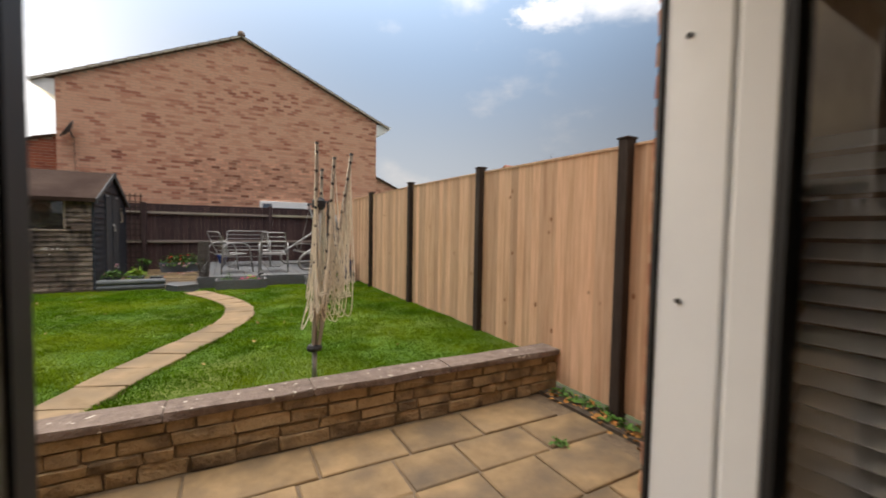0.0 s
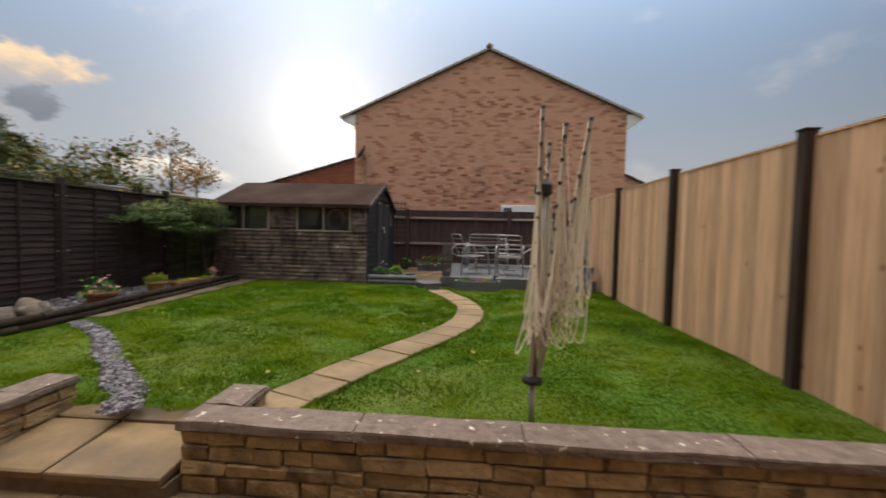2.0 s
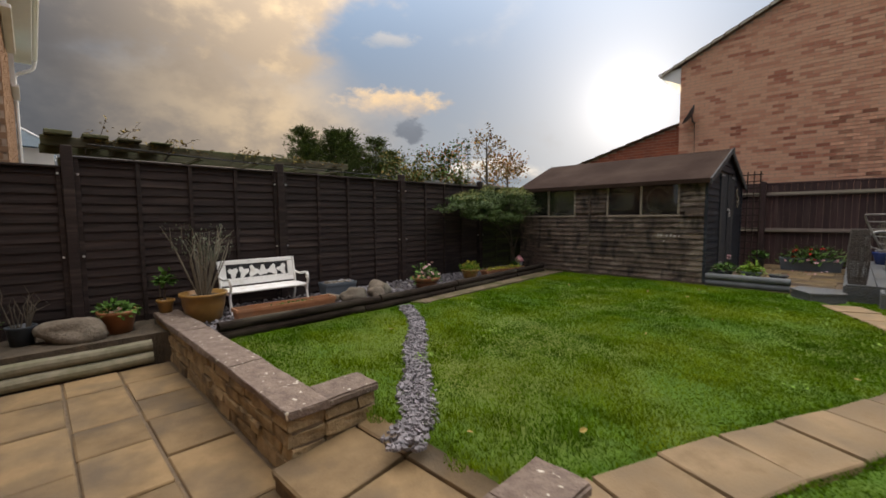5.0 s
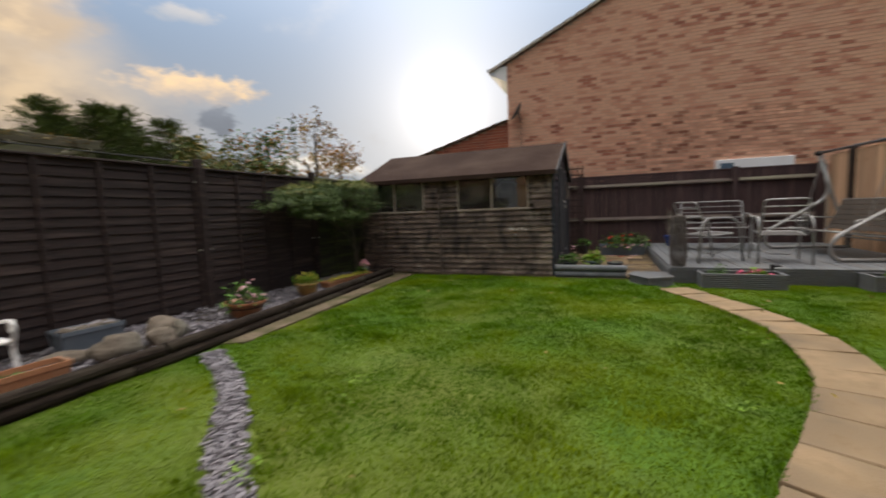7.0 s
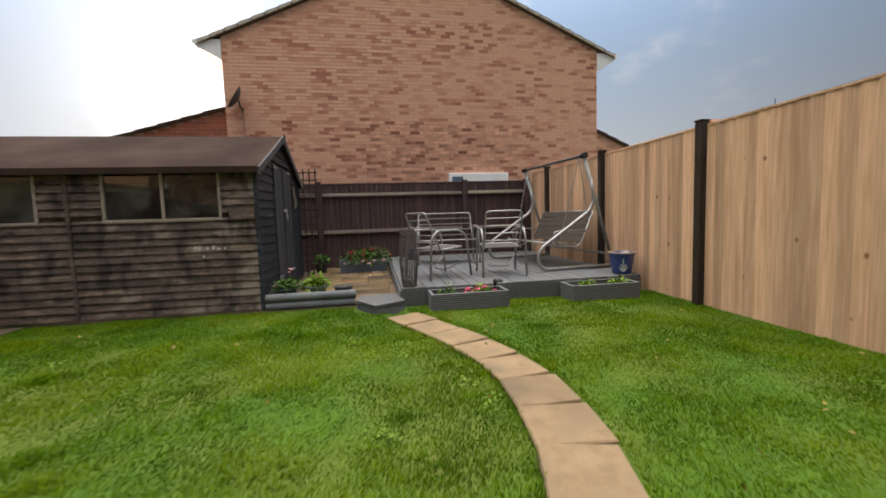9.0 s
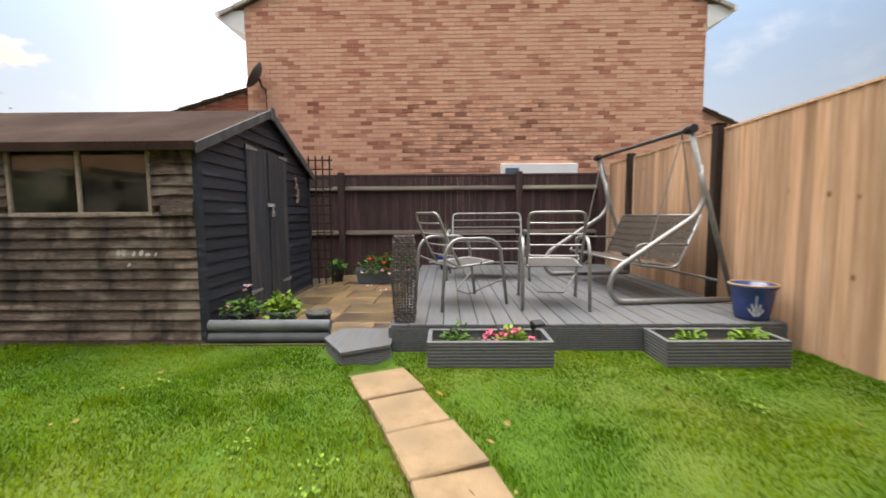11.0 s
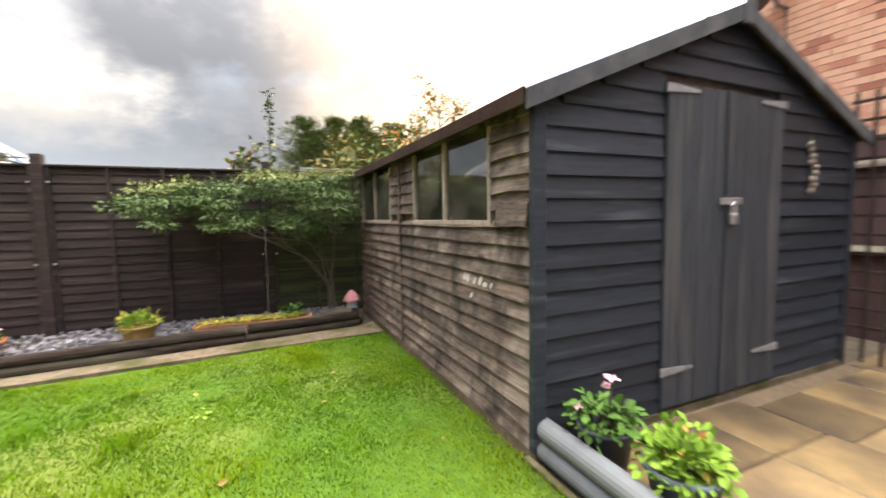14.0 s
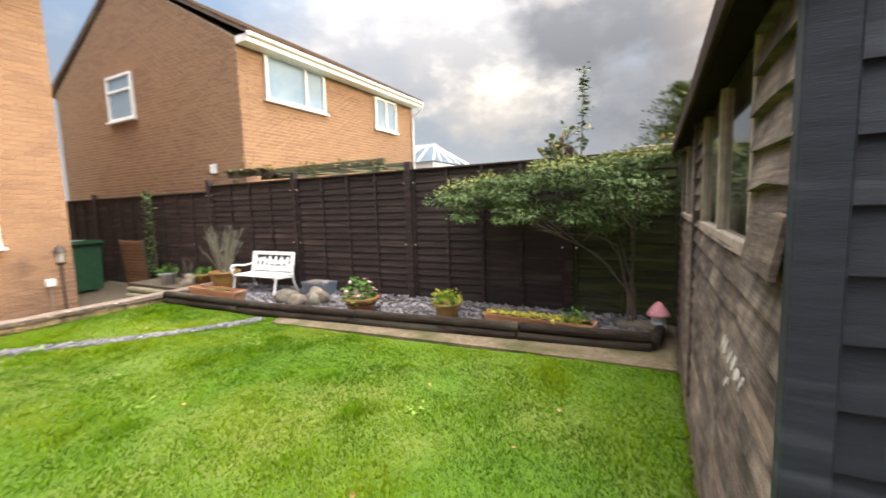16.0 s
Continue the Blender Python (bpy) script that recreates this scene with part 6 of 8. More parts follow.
for k in range(34):
    bm = B()
    bmesh.ops.create_icosphere(bm, subdivisions=1, radius=0.032)
    part("pebble", bm, ROCK if k % 3 else SLATE, tp, m=pose(random.Random(k).uniform(-0.19, 0.19), random.Random(k + 50).uniform(-0.09, 0.09), 0.165 + random.Random(k + 9).uniform(0, 0.015)) @ Matrix.Diagonal((1.2, 0.9, 0.6, 1)), smooth=True)
for i, (x, y, sx, sy, sz) in enumerate(((-5.08, 5.42, 0.17, 0.13, 0.12), (-4.98, 5.72, 0.12, 0.10, 0.11), (-5.20, 5.88, 0.10, 0.16, 0.14), (-5.26, 5.16, 0.17, 0.10, 0.07), (-5.06, 5.95, 0.08, 0.07, 0.10))):
    rock(x, y, 0.03, sx, sy, sz, i + 1.3)
rock(-5.5, 2.66, 0.02, 0.20, 0.26, 0.13, 9.1, "large grey-brown stone in the raised bed")
rock(-5.50, 9.72, 0.03, 0.20, 0.12, 0.05, 7.7, "flat pale stone by the shrub's foot")


def gnome_house():
    g = thing("toadstool_house", "small painted toadstool house ornament with a pink roof", "garden ornament", pose(-5.53, 9.90, 0.03))
    part("stem", lathe(B(), [(0.065, 0), (0.07, 0.03), (0.058, 0.12), (0.062, 0.15)], 20), ORNWHITE, g, smooth=True)
    part("roof", lathe(B(), [(0.105, 0.14), (0.10, 0.16), (0.07, 0.21), (0.035, 0.255), (0.012, 0.27)], 20), ORNPINK, g, "pink pointed roof", smooth=True)
    part("door", box(B(), 0.055, -0.022, 0.0, 0.074, 0.022, 0.075, 0.004), ORNBLUE, g, "blue painted door")
    part("window", box(B(), 0.052, 0.02, 0.09, 0.066, 0.045, 0.115, 0.003), ORNBLUE, g)


ORNPINK = material("pink_paint", (0.62, 0.22, 0.25), (0.74, 0.34, 0.36), 9, 0.5, 0.1, 50, vary=0)
ORNBLUE = material("pale_blue_paint", (0.25, 0.45, 0.60), (0.36, 0.56, 0.70), 9, 0.5, 0.1, 50, vary=0)
ORNWHITE = material("ornament_white", (0.66, 0.64, 0.60), (0.76, 0.74, 0.70), 9, 0.5, 0.1, 50, vary=0)
gnome_house()


# ---- the corner by the house ----
def lantern():
    l = thing("garden_lantern", "dark metal garden lantern on a short post", "lantern", pose(-4.05, 1.75, -0.06))
    bm = B(); tube(bm, [(0, 0, -0.19), (0, 0, 0.62)], 0.018, 10)
    part("post", bm, BRONZE, l)
    part("foot", lathe(B(), [(0.06, -0.20), (0.06, -0.185), (0.025, -0.16)], 16), BRONZE, l)
    part("tray", lathe(B(), [(0.03, 0.60), (0.062, 0.63), (0.066, 0.645), (0.03, 0.65)], 6), BRONZE, l)
    part("glass", lathe(B(), [(0.045, 0.651), (0.062, 0.80), (0.03, 0.802)], 6), MILKGLASS, l, "frosted lantern glass")
    for i in range(6):
        a = i / 6 * 2 * math.pi
        bm = B(); tube(bm, [(0.047 * math.cos(a), 0.047 * math.sin(a), 0.65), (0.065 * math.cos(a), 0.065 * math.sin(a), 0.805)], 0.005, 5)
        part("bar", bm, BRONZE, l)
    part("cap", lathe(B(), [(0.095, 0.80), (0.085, 0.82), (0.04, 0.885), (0.012, 0.90), (0.016, 0.92), (0.004, 0.94)], 6), BRONZE, l)


BRONZE = material("dark_bronze", (0.03, 0.024, 0.02), (0.06, 0.05, 0.042), 9, 0.5, 0.1, 60, metal=0.4, vary=0)
MILKGLASS = material("frosted_glass", (0.42, 0.40, 0.36), (0.55, 0.52, 0.47), 5, 0.4, 0, vary=0)
lantern()


def wheelie_bin():
    b = thing("wheelie_bin", "dark green plastic wheelie bin beside the house", "bin", pose(-5.12, -0.55, -0.25, 0, 0, 8))
    bm = B()
    prism(bm, [(-0.24, 0.05), (0.24, 0.05), (0.29, 0.95), (-0.29, 0.95)], "y", -0.30, 0.30)
    part("body", bm, BINGREEN, b)
    part("rim", box(B(), -0.315, -0.33, 0.951, 0.315, 0.33, 0.985, 0.01), BINGREEN, b)
    part("lid", prism(B(), [(-0.32, 0.987), (0.32, 0.987), (0.29, 1.04), (0.0, 1.065), (-0.29, 1.04)], "y", -0.34, 0.36), BINGREEN, b)
    bm = B(); tube(bm, [(-0.22, -0.37, 0.97), (0.22, -0.37, 0.97)], 0.016, 8)
    part("handle", bm, BINGREEN, b)
    for sx in (-1, 1):
        bm = B(); tube(bm, [(sx * 0.20, -0.24, 0.10), (sx * 0.25, -0.24, 0.10)], 0.10, 16)
        part("wheel", bm, GASKET, b)


BINGREEN = material("green_plastic", (0.014, 0.055, 0.026), (0.025, 0.08, 0.04), 6, 0.5, 0.1, 60, vary=0)
wheelie_bin()
RUSTPANEL = material("rusty_willow", (0.13, 0.06, 0.03), (0.22, 0.11, 0.055), 10, 0.85, 0.5, 60, vary=0.2)
ps = thing("willow_screen", "rust-brown woven panel that leans by the fence", "screen", pose(-5.78, 0.30, -0.25, 0, 4, 0))
for i in range(16):
    part("slat", box(B(), -0.012, -0.42, 0.02 + i * 0.062, 0.012, 0.42, 0.078 + i * 0.062, 0.004), RUSTPANEL, ps)
for yy in (-0.44, 0.42):
    part("upright", box(B(), -0.02, yy, 0.0, 0.02, yy + 0.03, 1.03, 0.004), BARK, ps)
potted("plant_pot", "pale grey pot with bushy green leaves beside the wall", "plant pot", -5.42, 2.03, 0.022, [(0.09, 0), (0.12, 0.17), (0.14, 0.18), (0.142, 0.20)], PALEPOT, lambda t, z: foliage("foliage", mound(random.Random(4), 260, 0.16, 0.16, 0.16, (0, 0, z), 0.3), 0.05, GREEN, t, 5))
potted("plant_pot", "dark pot with withered brown stems", "plant pot", -5.62, 2.32, 0.022, [(0.08, 0), (0.10, 0.15), (0.11, 0.17)], DARKPLASTIC, lambda t, z: stems(t, random.Random(8), 16, z - 0.05, 0.42, 0.16, 0.006, BARK))
iv = thing("ivy", "ivy that climbs a fence post", "climber", pose(-5.82, 0.95, -0.25))
bm = B(); tube(bm, [(0, 0, 0), (0.01, 0.03, 0.7), (0, -0.02, 1.4), (0.02, 0.02, 1.9)], [0.02, 0.016, 0.012, 0.006], 6)
part("stem", bm, BARK, iv)
r = random.Random(61)
foliage("foliage", [(Vector((0.05 + r.gauss(0, 0.04), r.gauss(0, 0.09), r.uniform(0.15, 2.0))), (1, 0, 0.2)) for _ in range(420)], 0.05, SHRUB, iv, 3)


# ---- on and beside the decking ----
TUBE = material("silver_tube", (0.25, 0.25, 0.245), (0.35, 0.35, 0.34), 12, 0.42, 0.05, 60, metal=0.6, vary=0.04, stain=(0.30, 0.29, 0.27), stain_at=0.66, stain_scale=6)
GREYTUBE = material("grey_green_tube", (0.17, 0.185, 0.18), (0.25, 0.26, 0.255), 12, 0.5, 0.05, 60, metal=0.35, vary=0.04)
MESHSEAT = material("dark_mesh_seat", (0.045, 0.042, 0.040), (0.085, 0.08, 0.076), 120, 0.75, 0.5, 300, vary=0)
STRAP = material("brown_strap", (0.045, 0.036, 0.029), (0.090, 0.074, 0.060), 20, 0.7, 0.2, 80, vary=0.1)
WICKER = material("dark_wicker", (0.055, 0.045, 0.040), (0.13, 0.11, 0.10), 25, 0.75, 0.3, 120, vary=0.2)


def chair(w, label, m, rungs=5, name="garden_chair"):
    """Tubular chair: two loop arms that are the legs, a sloped back of thin rungs, a mesh seat. +y is its front."""
    c = thing(name, label, "chair", m, "chairs on the decking")
    for sx in (-1, 1):
        x = sx * w / 2
        bm = B()
        tube(bm, rounded([(x, -0.34, 0.0), (x * 0.985, -0.30, 0.56), (x * 0.98, -0.20, 0.66), (x * 0.98, 0.18, 0.655), (x * 0.985, 0.30, 0.58), (x, 0.38, 0.0)], 0.13, 7), 0.0165, 10)
        part("leg_loop", bm, TUBE, c, "silver tube that forms arm and legs", smooth=True)
    b = w / 2 - 0.05
    bm = B()
    tube(bm, rounded([(-b, -0.12, 0.40), (-b, -0.24, 0.62), (-b, -0.36, 0.90), (b, -0.36, 0.90), (b, -0.24, 0.62), (b, -0.12, 0.40)], 0.07, 6), 0.0125, 8)
    part("back_frame", bm, TUBE, c, smooth=True)
    for i in range(rungs):
        t = (i + 0.6) / (rungs + 0.4)
        y, z = -0.14 - 0.215 * t, 0.43 + 0.455 * t
        bm = B()
        tube(bm, [(-b, y, z), (-b * 0.4, y - 0.018, z), (b * 0.4, y - 0.018, z), (b, y, z)], 0.0075, 6)
        part("rung", bm, TUBE, c)
    bm = B()
    tube(bm, rounded([(-b, -0.20, 0.39), (-b, 0.27, 0.42), (b, 0.27, 0.42), (b, -0.20, 0.39)], 0.06, 5), 0.0125, 8)
    part("seat_frame", bm, TUBE, c, smooth=True)
    bm = B()
    prism(bm, [(-0.20, 0.388), (0.26, 0.418), (0.26, 0.425), (0.03, 0.398), (-0.20, 0.395)], "x", -b + 0.005, b - 0.005)
    part("seat", bm, MESHSEAT, c, "dark woven mesh seat")
    for sx in (-1, 1):
        bm = B()
        tube(bm, [(sx * b, 0.10, 0.41), (sx * w / 2, 0.10, 0.45)], 0.009, 6)
        part("bracket", bm, TUBE, c)
        bm = B()
        tube(bm, [(sx * b, -0.14, 0.40), (sx * w / 2, -0.28, 0.46)], 0.009, 6)
        part("bracket", bm, TUBE, c)
    bm = B()
    tube(bm, [(-w / 2 + 0.01, 0.33, 0.25), (-b * 0.5, 0.05, 0.10), (b * 0.5, 0.05, 0.10), (w / 2 - 0.01, 0.33, 0.25)] if w < 0.8 else [(-w / 2 + 0.01, 0.34, 0.25), (w / 2 - 0.01, 0.34, 0.25)], 0.008, 6)
    part("brace", bm, TUBE, c)
    return c


chair(0.60, "silver tubular armchair with rung back and dark mesh seat", pose(0.12, 10.72, 0.226, 0, 0, -62), 4)
chair(0.60, "silver tubular armchair with rung back on the deck", pose(1.04, 10.66, 0.226, 0, 0, -7), 4)
chair(1.10, "wide two-seat silver tubular garden seat with rung back", pose(0.57, 12.42, 0.226, 0, 0, 176), 4, "garden_loveseat")


def swing_seat():
    L = 1.95
    s = thing("swing_seat", "three-seat garden swing with silver bent-tube frame, no canopy", "swing seat", pose(1.60, 10.56, 0.226, 0, 0, 5))
    for y in (0.0, L):
        bm = B()
        tube(bm, rounded([(1.23, y, 0.03), (0.05, y, 0.03), (-0.04, y, 0.16), (0.02, y, 0.34), (0.82, y, 0.86), (0.90, y, 1.02), (0.84, y, 1.34)], 0.14, 7), 0.027, 12)
        part("front_leg", bm, TUBE, s, "bent silver leg and foot bar", smooth=True)
        bm = B()
        tube(bm, [(0.73, y, 1.66), (1.23, y, 0.05)], 0.025, 12)
        part("back_leg", bm, GREYTUBE, s, "straight grey back leg", smooth=True)
        bm = B()
        tube(bm, [(0.73, y - 0.05, 1.675), (0.73, y + 0.05, 1.675)], 0.042, 12)
        part("corner_joint", bm, GASKET, s, "black plastic corner joint")
    bm = B()
    tube(bm, [(0.73, -0.02, 1.675), (0.73, L + 0.02, 1.675)], 0.021, 12)
    part("top_bar", bm, DARKGREY, s, "dark top bar", smooth=True)
    bm = B()
    tube(bm, [(1.08, 0.0, 0.22), (1.08, L, 0.22)], 0.014, 8)
    part("back_bar", bm, GREYTUBE, s)
    y0, y1 = 0.20, L - 0.20
    prof = [(0.30, 0.42), (0.26, 0.385), (0.45, 0.35), (0.72, 0.32), (0.80, 0.36), (1.02, 0.86)]
    for y in (y0, y1):
        bm = B()
        tube(bm, rounded([(x, y, z) for x, z in prof], 0.05, 4), 0.013, 8)
        part("seat_frame", bm, TUBE, s, smooth=True)
        bm = B()
        tube(bm, rounded([(0.40, y, 0.355), (0.34, y, 0.55), (0.42, y, 0.575), (0.90, y, 0.56)], 0.05, 5), 0.012, 8)
        part("armrest", bm, TUBE, s, smooth=True)
        ye = 0.12 if y == y0 else L - 0.12
        bm = B()
        tube(bm, [(0.73, ye, 1.655), (0.44, y, 0.40)], 0.0075, 6)
        part("hanger", bm, TUBE, s)
        bm = B()
        tube(bm, [(0.73, ye, 1.655), (0.95, y, 0.62)], 0.0075, 6)
        part("hanger", bm, TUBE, s)
    for x, z in ((0.28, 0.385), (0.78, 0.33), (1.02, 0.86)):
        bm = B()
        tube(bm, [(x, y0, z), (x, y1, z)], 0.012, 8)
        part("cross_bar", bm, TUBE, s, smooth=True)
    # woven straps of seat and back
    n = 22
    for i in range(n):
        y = y0 + 0.03 + (y1 - y0 - 0.06) * i / (n - 1)
        part("seat_strap", prism(B(), [(0.28, 0.392), (0.50, 0.362), (0.77, 0.336), (0.77, 0.340), (0.50, 0.366), (0.28, 0.396)], "y", y - 0.026, y + 0.026), STRAP, s)
        part("back_strap", prism(B(), [(0.80, 0.375), (1.015, 0.85), (1.009, 0.853), (0.794, 0.378)], "y", y - 0.026, y + 0.026), STRAP, s)
    for i in range(6):
        t = (i + 0.5) / 6
        x, z = 0.28 + 0.49 * t, 0.398 - 0.058 * t
        part("seat_strap", box(B(), x - 0.028, y0, z - 0.002, x + 0.028, y1, z + 0.003), STRAP, s)
    for i in range(6):
        t = (i + 0.5) / 6
        x, z = 0.80 + 0.21 * t, 0.375 + 0.475 * t
        part("back_strap", box(B(), -0.030, y0, -0.002, 0.030, y1, 0.002), STRAP, s, m=pose(x - 0.006, 0, z, 0, -66, 0))


swing_seat()


def wicker_column():
    c = thing("wicker_vase", "tall open-weave dark wicker column on the deck", "vase", pose(-0.345, 10.0, 0.226, 0, 0, 4))
    H = 0.72

    def half(z):
        return 0.072 + 0.030 * math.sin(math.pi * min(1, z / H * 0.92 + 0.05))

    def around(t, h):
        a = t * 2 * math.pi
        ca, sa = math.cos(a), math.sin(a)
        k = (abs(ca) ** 5 + abs(sa) ** 5) ** (-1 / 5)
        return ca * k * h, sa * k * h

    nst = 24
    for i in range(nst):
        bm = B()
        tube(bm, [(*around(i / nst, half(H * j / 8)), H * j / 8) for j in range(9)], 0.0045, 5)
        part("stake", bm, WICKER, c)
    rows = 31
    for k in range(rows):
        z = 0.012 + (H - 0.024) * k / (rows - 1)
        pts = []
        for j in range(nst * 2):
            h = half(z) + (0.006 if (j // 2 + k) % 2 else -0.006) * (1 if j % 2 == 0 else 0.2)
            pts.append((*around(j / (nst * 2), h), z + 0.003 * math.sin(j * 1.7 + k)))
        bm = B()
        tube(bm, pts, 0.0046 if 3 < k < rows - 4 else 0.008, 5, closed=True)
        part("strand", bm, WICKER, c)


wicker_column()


def ribbed_planter(x0, x1, y0, y1, label):
    p = thing("planter_box", label, "planter", pose((x0 + x1) / 2, (y0 + y1) / 2, -0.02))
    hx, hy, H, t = (x1 - x0) / 2, (y1 - y0) / 2, 0.20, 0.024

    def side(L, m):
        pts = [(0.0, 0.0)]
        n = 8
        for i in range(n):
            a, b = H * i / n, H * (i + 1) / n
            pts += [(-t, a + (b - a) * 0.2), (-t, a + (b - a) * 0.65), (-t + 0.007, a + (b - a) * 0.75), (-t + 0.007, b)]
        pts += [(0.0, H)]
        part("side_board", prism(B(), pts, "x", -L, L), DECK, p, m=m)

    side(hx - 0.003, pose(0, -hy + t, 0))
    side(hx - 0.003, pose(0, hy - t, 0, 0, 0, 180))
    side(hy - t - 0.003, pose(-hx + t, 0, 0, 0, 0, -90))
    side(hy - t - 0.003, pose(hx - t, 0, 0, 0, 0, 90))
    for a, b, c, e in ((-hx, -hy, hx, -hy + 0.035), (-hx, hy - 0.035, hx, hy), (-hx, -hy + 0.036, -hx + 0.035, hy - 0.036), (hx - 0.035, -hy + 0.036, hx, hy - 0.036)):
        part("rim", box(B(), a, b, H, c, e, H + 0.014, 0.003), DECK, p)
    part("soil", box(B(), -hx + t, -hy + t, 0.0, hx - t, hy - t, H * 0.72), SOIL, p)
    return p


r = random.Random(40)
pl = ribbed_planter(-0.14, 0.78, 9.51, 9.87, "grey ribbed timber planter with pink flowers and a solar light")
foliage("foliage", mound(r, 260, 0.12, 0.11, 0.17, (-0.24, 0.0, 0.13), 0.25), 0.045, GREEN, pl, 1)
foliage("foliage", mound(r, 120, 0.07, 0.07, 0.09, (-0.02, 0.0, 0.13), 0.25), 0.04, GREYLEAF, pl, 2)
foliage("foliage", mound(r, 260, 0.19, 0.12, 0.12, (0.20, 0.0, 0.14), 0.3), 0.04, LIME, pl, 3)
flowers(pl, [p for p, _ in mound(r, 22, 0.21, 0.14, 0.15, (0.20, 0.0, 0.14), 0.85)], 0.036, PINK, 5)
pl = ribbed_planter(1.58, 2.47, 9.51, 9.87, "grey ribbed timber planter with two small green plants")
foliage("foliage", mound(r, 170, 0.11, 0.10, 0.14, (-0.18, 0.0, 0.13), 0.3), 0.05, LIME, pl, 1)
foliage("foliage", mound(r, 210, 0.13, 0.11, 0.15, (0.25, 0.0, 0.13), 0.3), 0.05, LIME, pl, 2)
sl = thing("solar_light", "small black solar spotlight on a spike", "garden light", pose(0.66, 9.68, 0.10))
bm = B(); tube(bm, [(0, 0, 0), (0, 0, 0.20)], 0.006, 6)
part("spike", bm, GASKET, sl)
part("head", box(B(), -0.045, -0.035, 0.20, 0.045, 0.035, 0.225, 0.006), GASKET, sl, m=pose(0, 0, 0, 18, 0, 20))
part("lamp", lathe(B(), [(0.018, 0.14), (0.026, 0.17), (0.026, 0.198)], 12), GASKET, sl)

BLUEPOT = [(0.118, 0.0), (0.128, 0.02), (0.150, 0.16), (0.162, 0.25), (0.172, 0.262), (0.175, 0.285)]
bp = thing("glazed_pot", "deep blue glazed pot with pale motif, on the deck", "plant pot", pose(2.575, 10.06, 0.226))
pot_body(bp, GLAZEBLUE, BLUEPOT)
bm = B(); tube(bm, [(0.172 * math.cos(i / 32 * 6.2832), 0.172 * math.sin(i / 32 * 6.2832), 0.288) for i in range(32)], 0.009, 8, closed=True)
part("rim", bm, RIMBUFF, bp, "unglazed buff rim", smooth=True)
for k, (du, z0, z1) in enumerate(((0.0, 0.10, 0.21), (-0.035, 0.07, 0.14), (0.035, 0.07, 0.14), (-0.06, 0.06, 0.10), (0.06, 0.06, 0.10))):
    bm = B()
    a = -2.02 + du * 5.5
    rr = 0.156
    tube(bm, [(rr * 0.93 * math.cos(-2.02 + du), rr * 0.93 * math.sin(-2.02 + du), z0 - 0.02), (1.0 * rr * math.cos(a), 1.0 * rr * math.sin(a), z1)], 0.006, 6)
    part("motif", bm, PALEPOT, bp, "pale plant motif")
bp2 = thing("glazed_pot", "small bright blue glazed pot with dry twigs by the rear fence", "plant pot", pose(-0.02, 13.25, 0.226))
pot_body(bp2, GLAZEBLUE, [(0.08, 0), (0.12, 0.15), (0.135, 0.20), (0.14, 0.22)])
tips = stems(bp2, random.Random(71), 14, 0.18, 0.62, 0.15, 0.005, PALESTEM)
foliage("foliage", [(b.lerp(a, random.Random(i).uniform(0, 0.9)), (0, 0, 1)) for i, (a, b) in enumerate(tips * 6)], 0.022, GREYLEAF, bp2, 4)


# ---- yard beside the shed ----
lg = thing("log_roll_planter", "two stacked grey painted round logs that hold pots", "edging")
for z, x0, x1 in ((0.055, -2.10, -1.02), (0.155, -2.09, -1.01)):
    bm = B()
    tube(bm, [(x0, 10.12, z), (x0 * 0.5 + x1 * 0.5, 10.118, z + 0.002), (x1, 10.12, z)], 0.052, 18)
    part("log", bm, GREYLOG, lg)
part("kerb", box(B(), -2.12, 10.03, -0.06, -0.98, 10.065, 0.015, 0.004), CONCRETE, lg, "thin concrete kerb")


def grow_fuchsia(t, z):
    r = random.Random(9)
    stems(t, r, 8, z - 0.03, 0.20, 0.14, 0.004, BARK)
    foliage("foliage", mound(r, 230, 0.20, 0.15, 0.15, (0, 0, z), 0.35), 0.05, GREEN, t, 7, 0.4)
    flowers(t, [Vector((0.08, -0.05, z + 0.24)), Vector((0.06, -0.06, z + 0.20)), Vector((-0.1, -0.08, z + 0.05))], 0.034, PALEPINK, 3)
    bm = B(); tube(bm, [(0.02, 0, z - 0.02), (0.05, -0.03, z + 0.12), (0.08, -0.05, z + 0.25)], 0.004, 5)
    part("stem", bm, BARK, t)


def grow_geranium(t, z):
    r = random.Random(19)
    foliage("foliage", mound(r, 620, 0.17, 0.17, 0.20, (0, 0, z - 0.02), 0.25), 0.040, LIME, t, 7, 0.2, 1.2)
    foliage("foliage", mound(r, 16, 0.15, 0.15, 0.12, (0, 0, z), 0.8), 0.045, RUST, t, 8)


potted("plant_pot", "black pot with trailing fuchsia behind the grey logs", "plant pot", -1.86, 10.29, 0.045, [(0.09, 0), (0.115, 0.17), (0.125, 0.18), (0.128, 0.20)], DARKPLASTIC, grow_fuchsia)
potted("plant_pot", "grey-blue pot with bright green geranium behind the grey logs", "plant pot", -1.50, 10.30, 0.045, [(0.09, 0), (0.125, 0.18), (0.14, 0.19), (0.143, 0.215)], GREYPLASTIC, grow_geranium)
potted("plant_pot", "black pot of dry stalks and moss behind the grey logs", "plant pot", -1.17, 10.31, 0.045, [(0.09, 0), (0.108, 0.16), (0.118, 0.17), (0.12, 0.19)], DARKPLASTIC,
       lambda t, z: (stems(t, random.Random(3), 26, z - 0.045, 0.07, 0.11, 0.003, PALESTEM), foliage("foliage", mound(random.Random(5), 90, 0.10, 0.10, 0.04, (0, 0, z - 0.035), 0.1), 0.03, GREYLEAF, t, 5)))
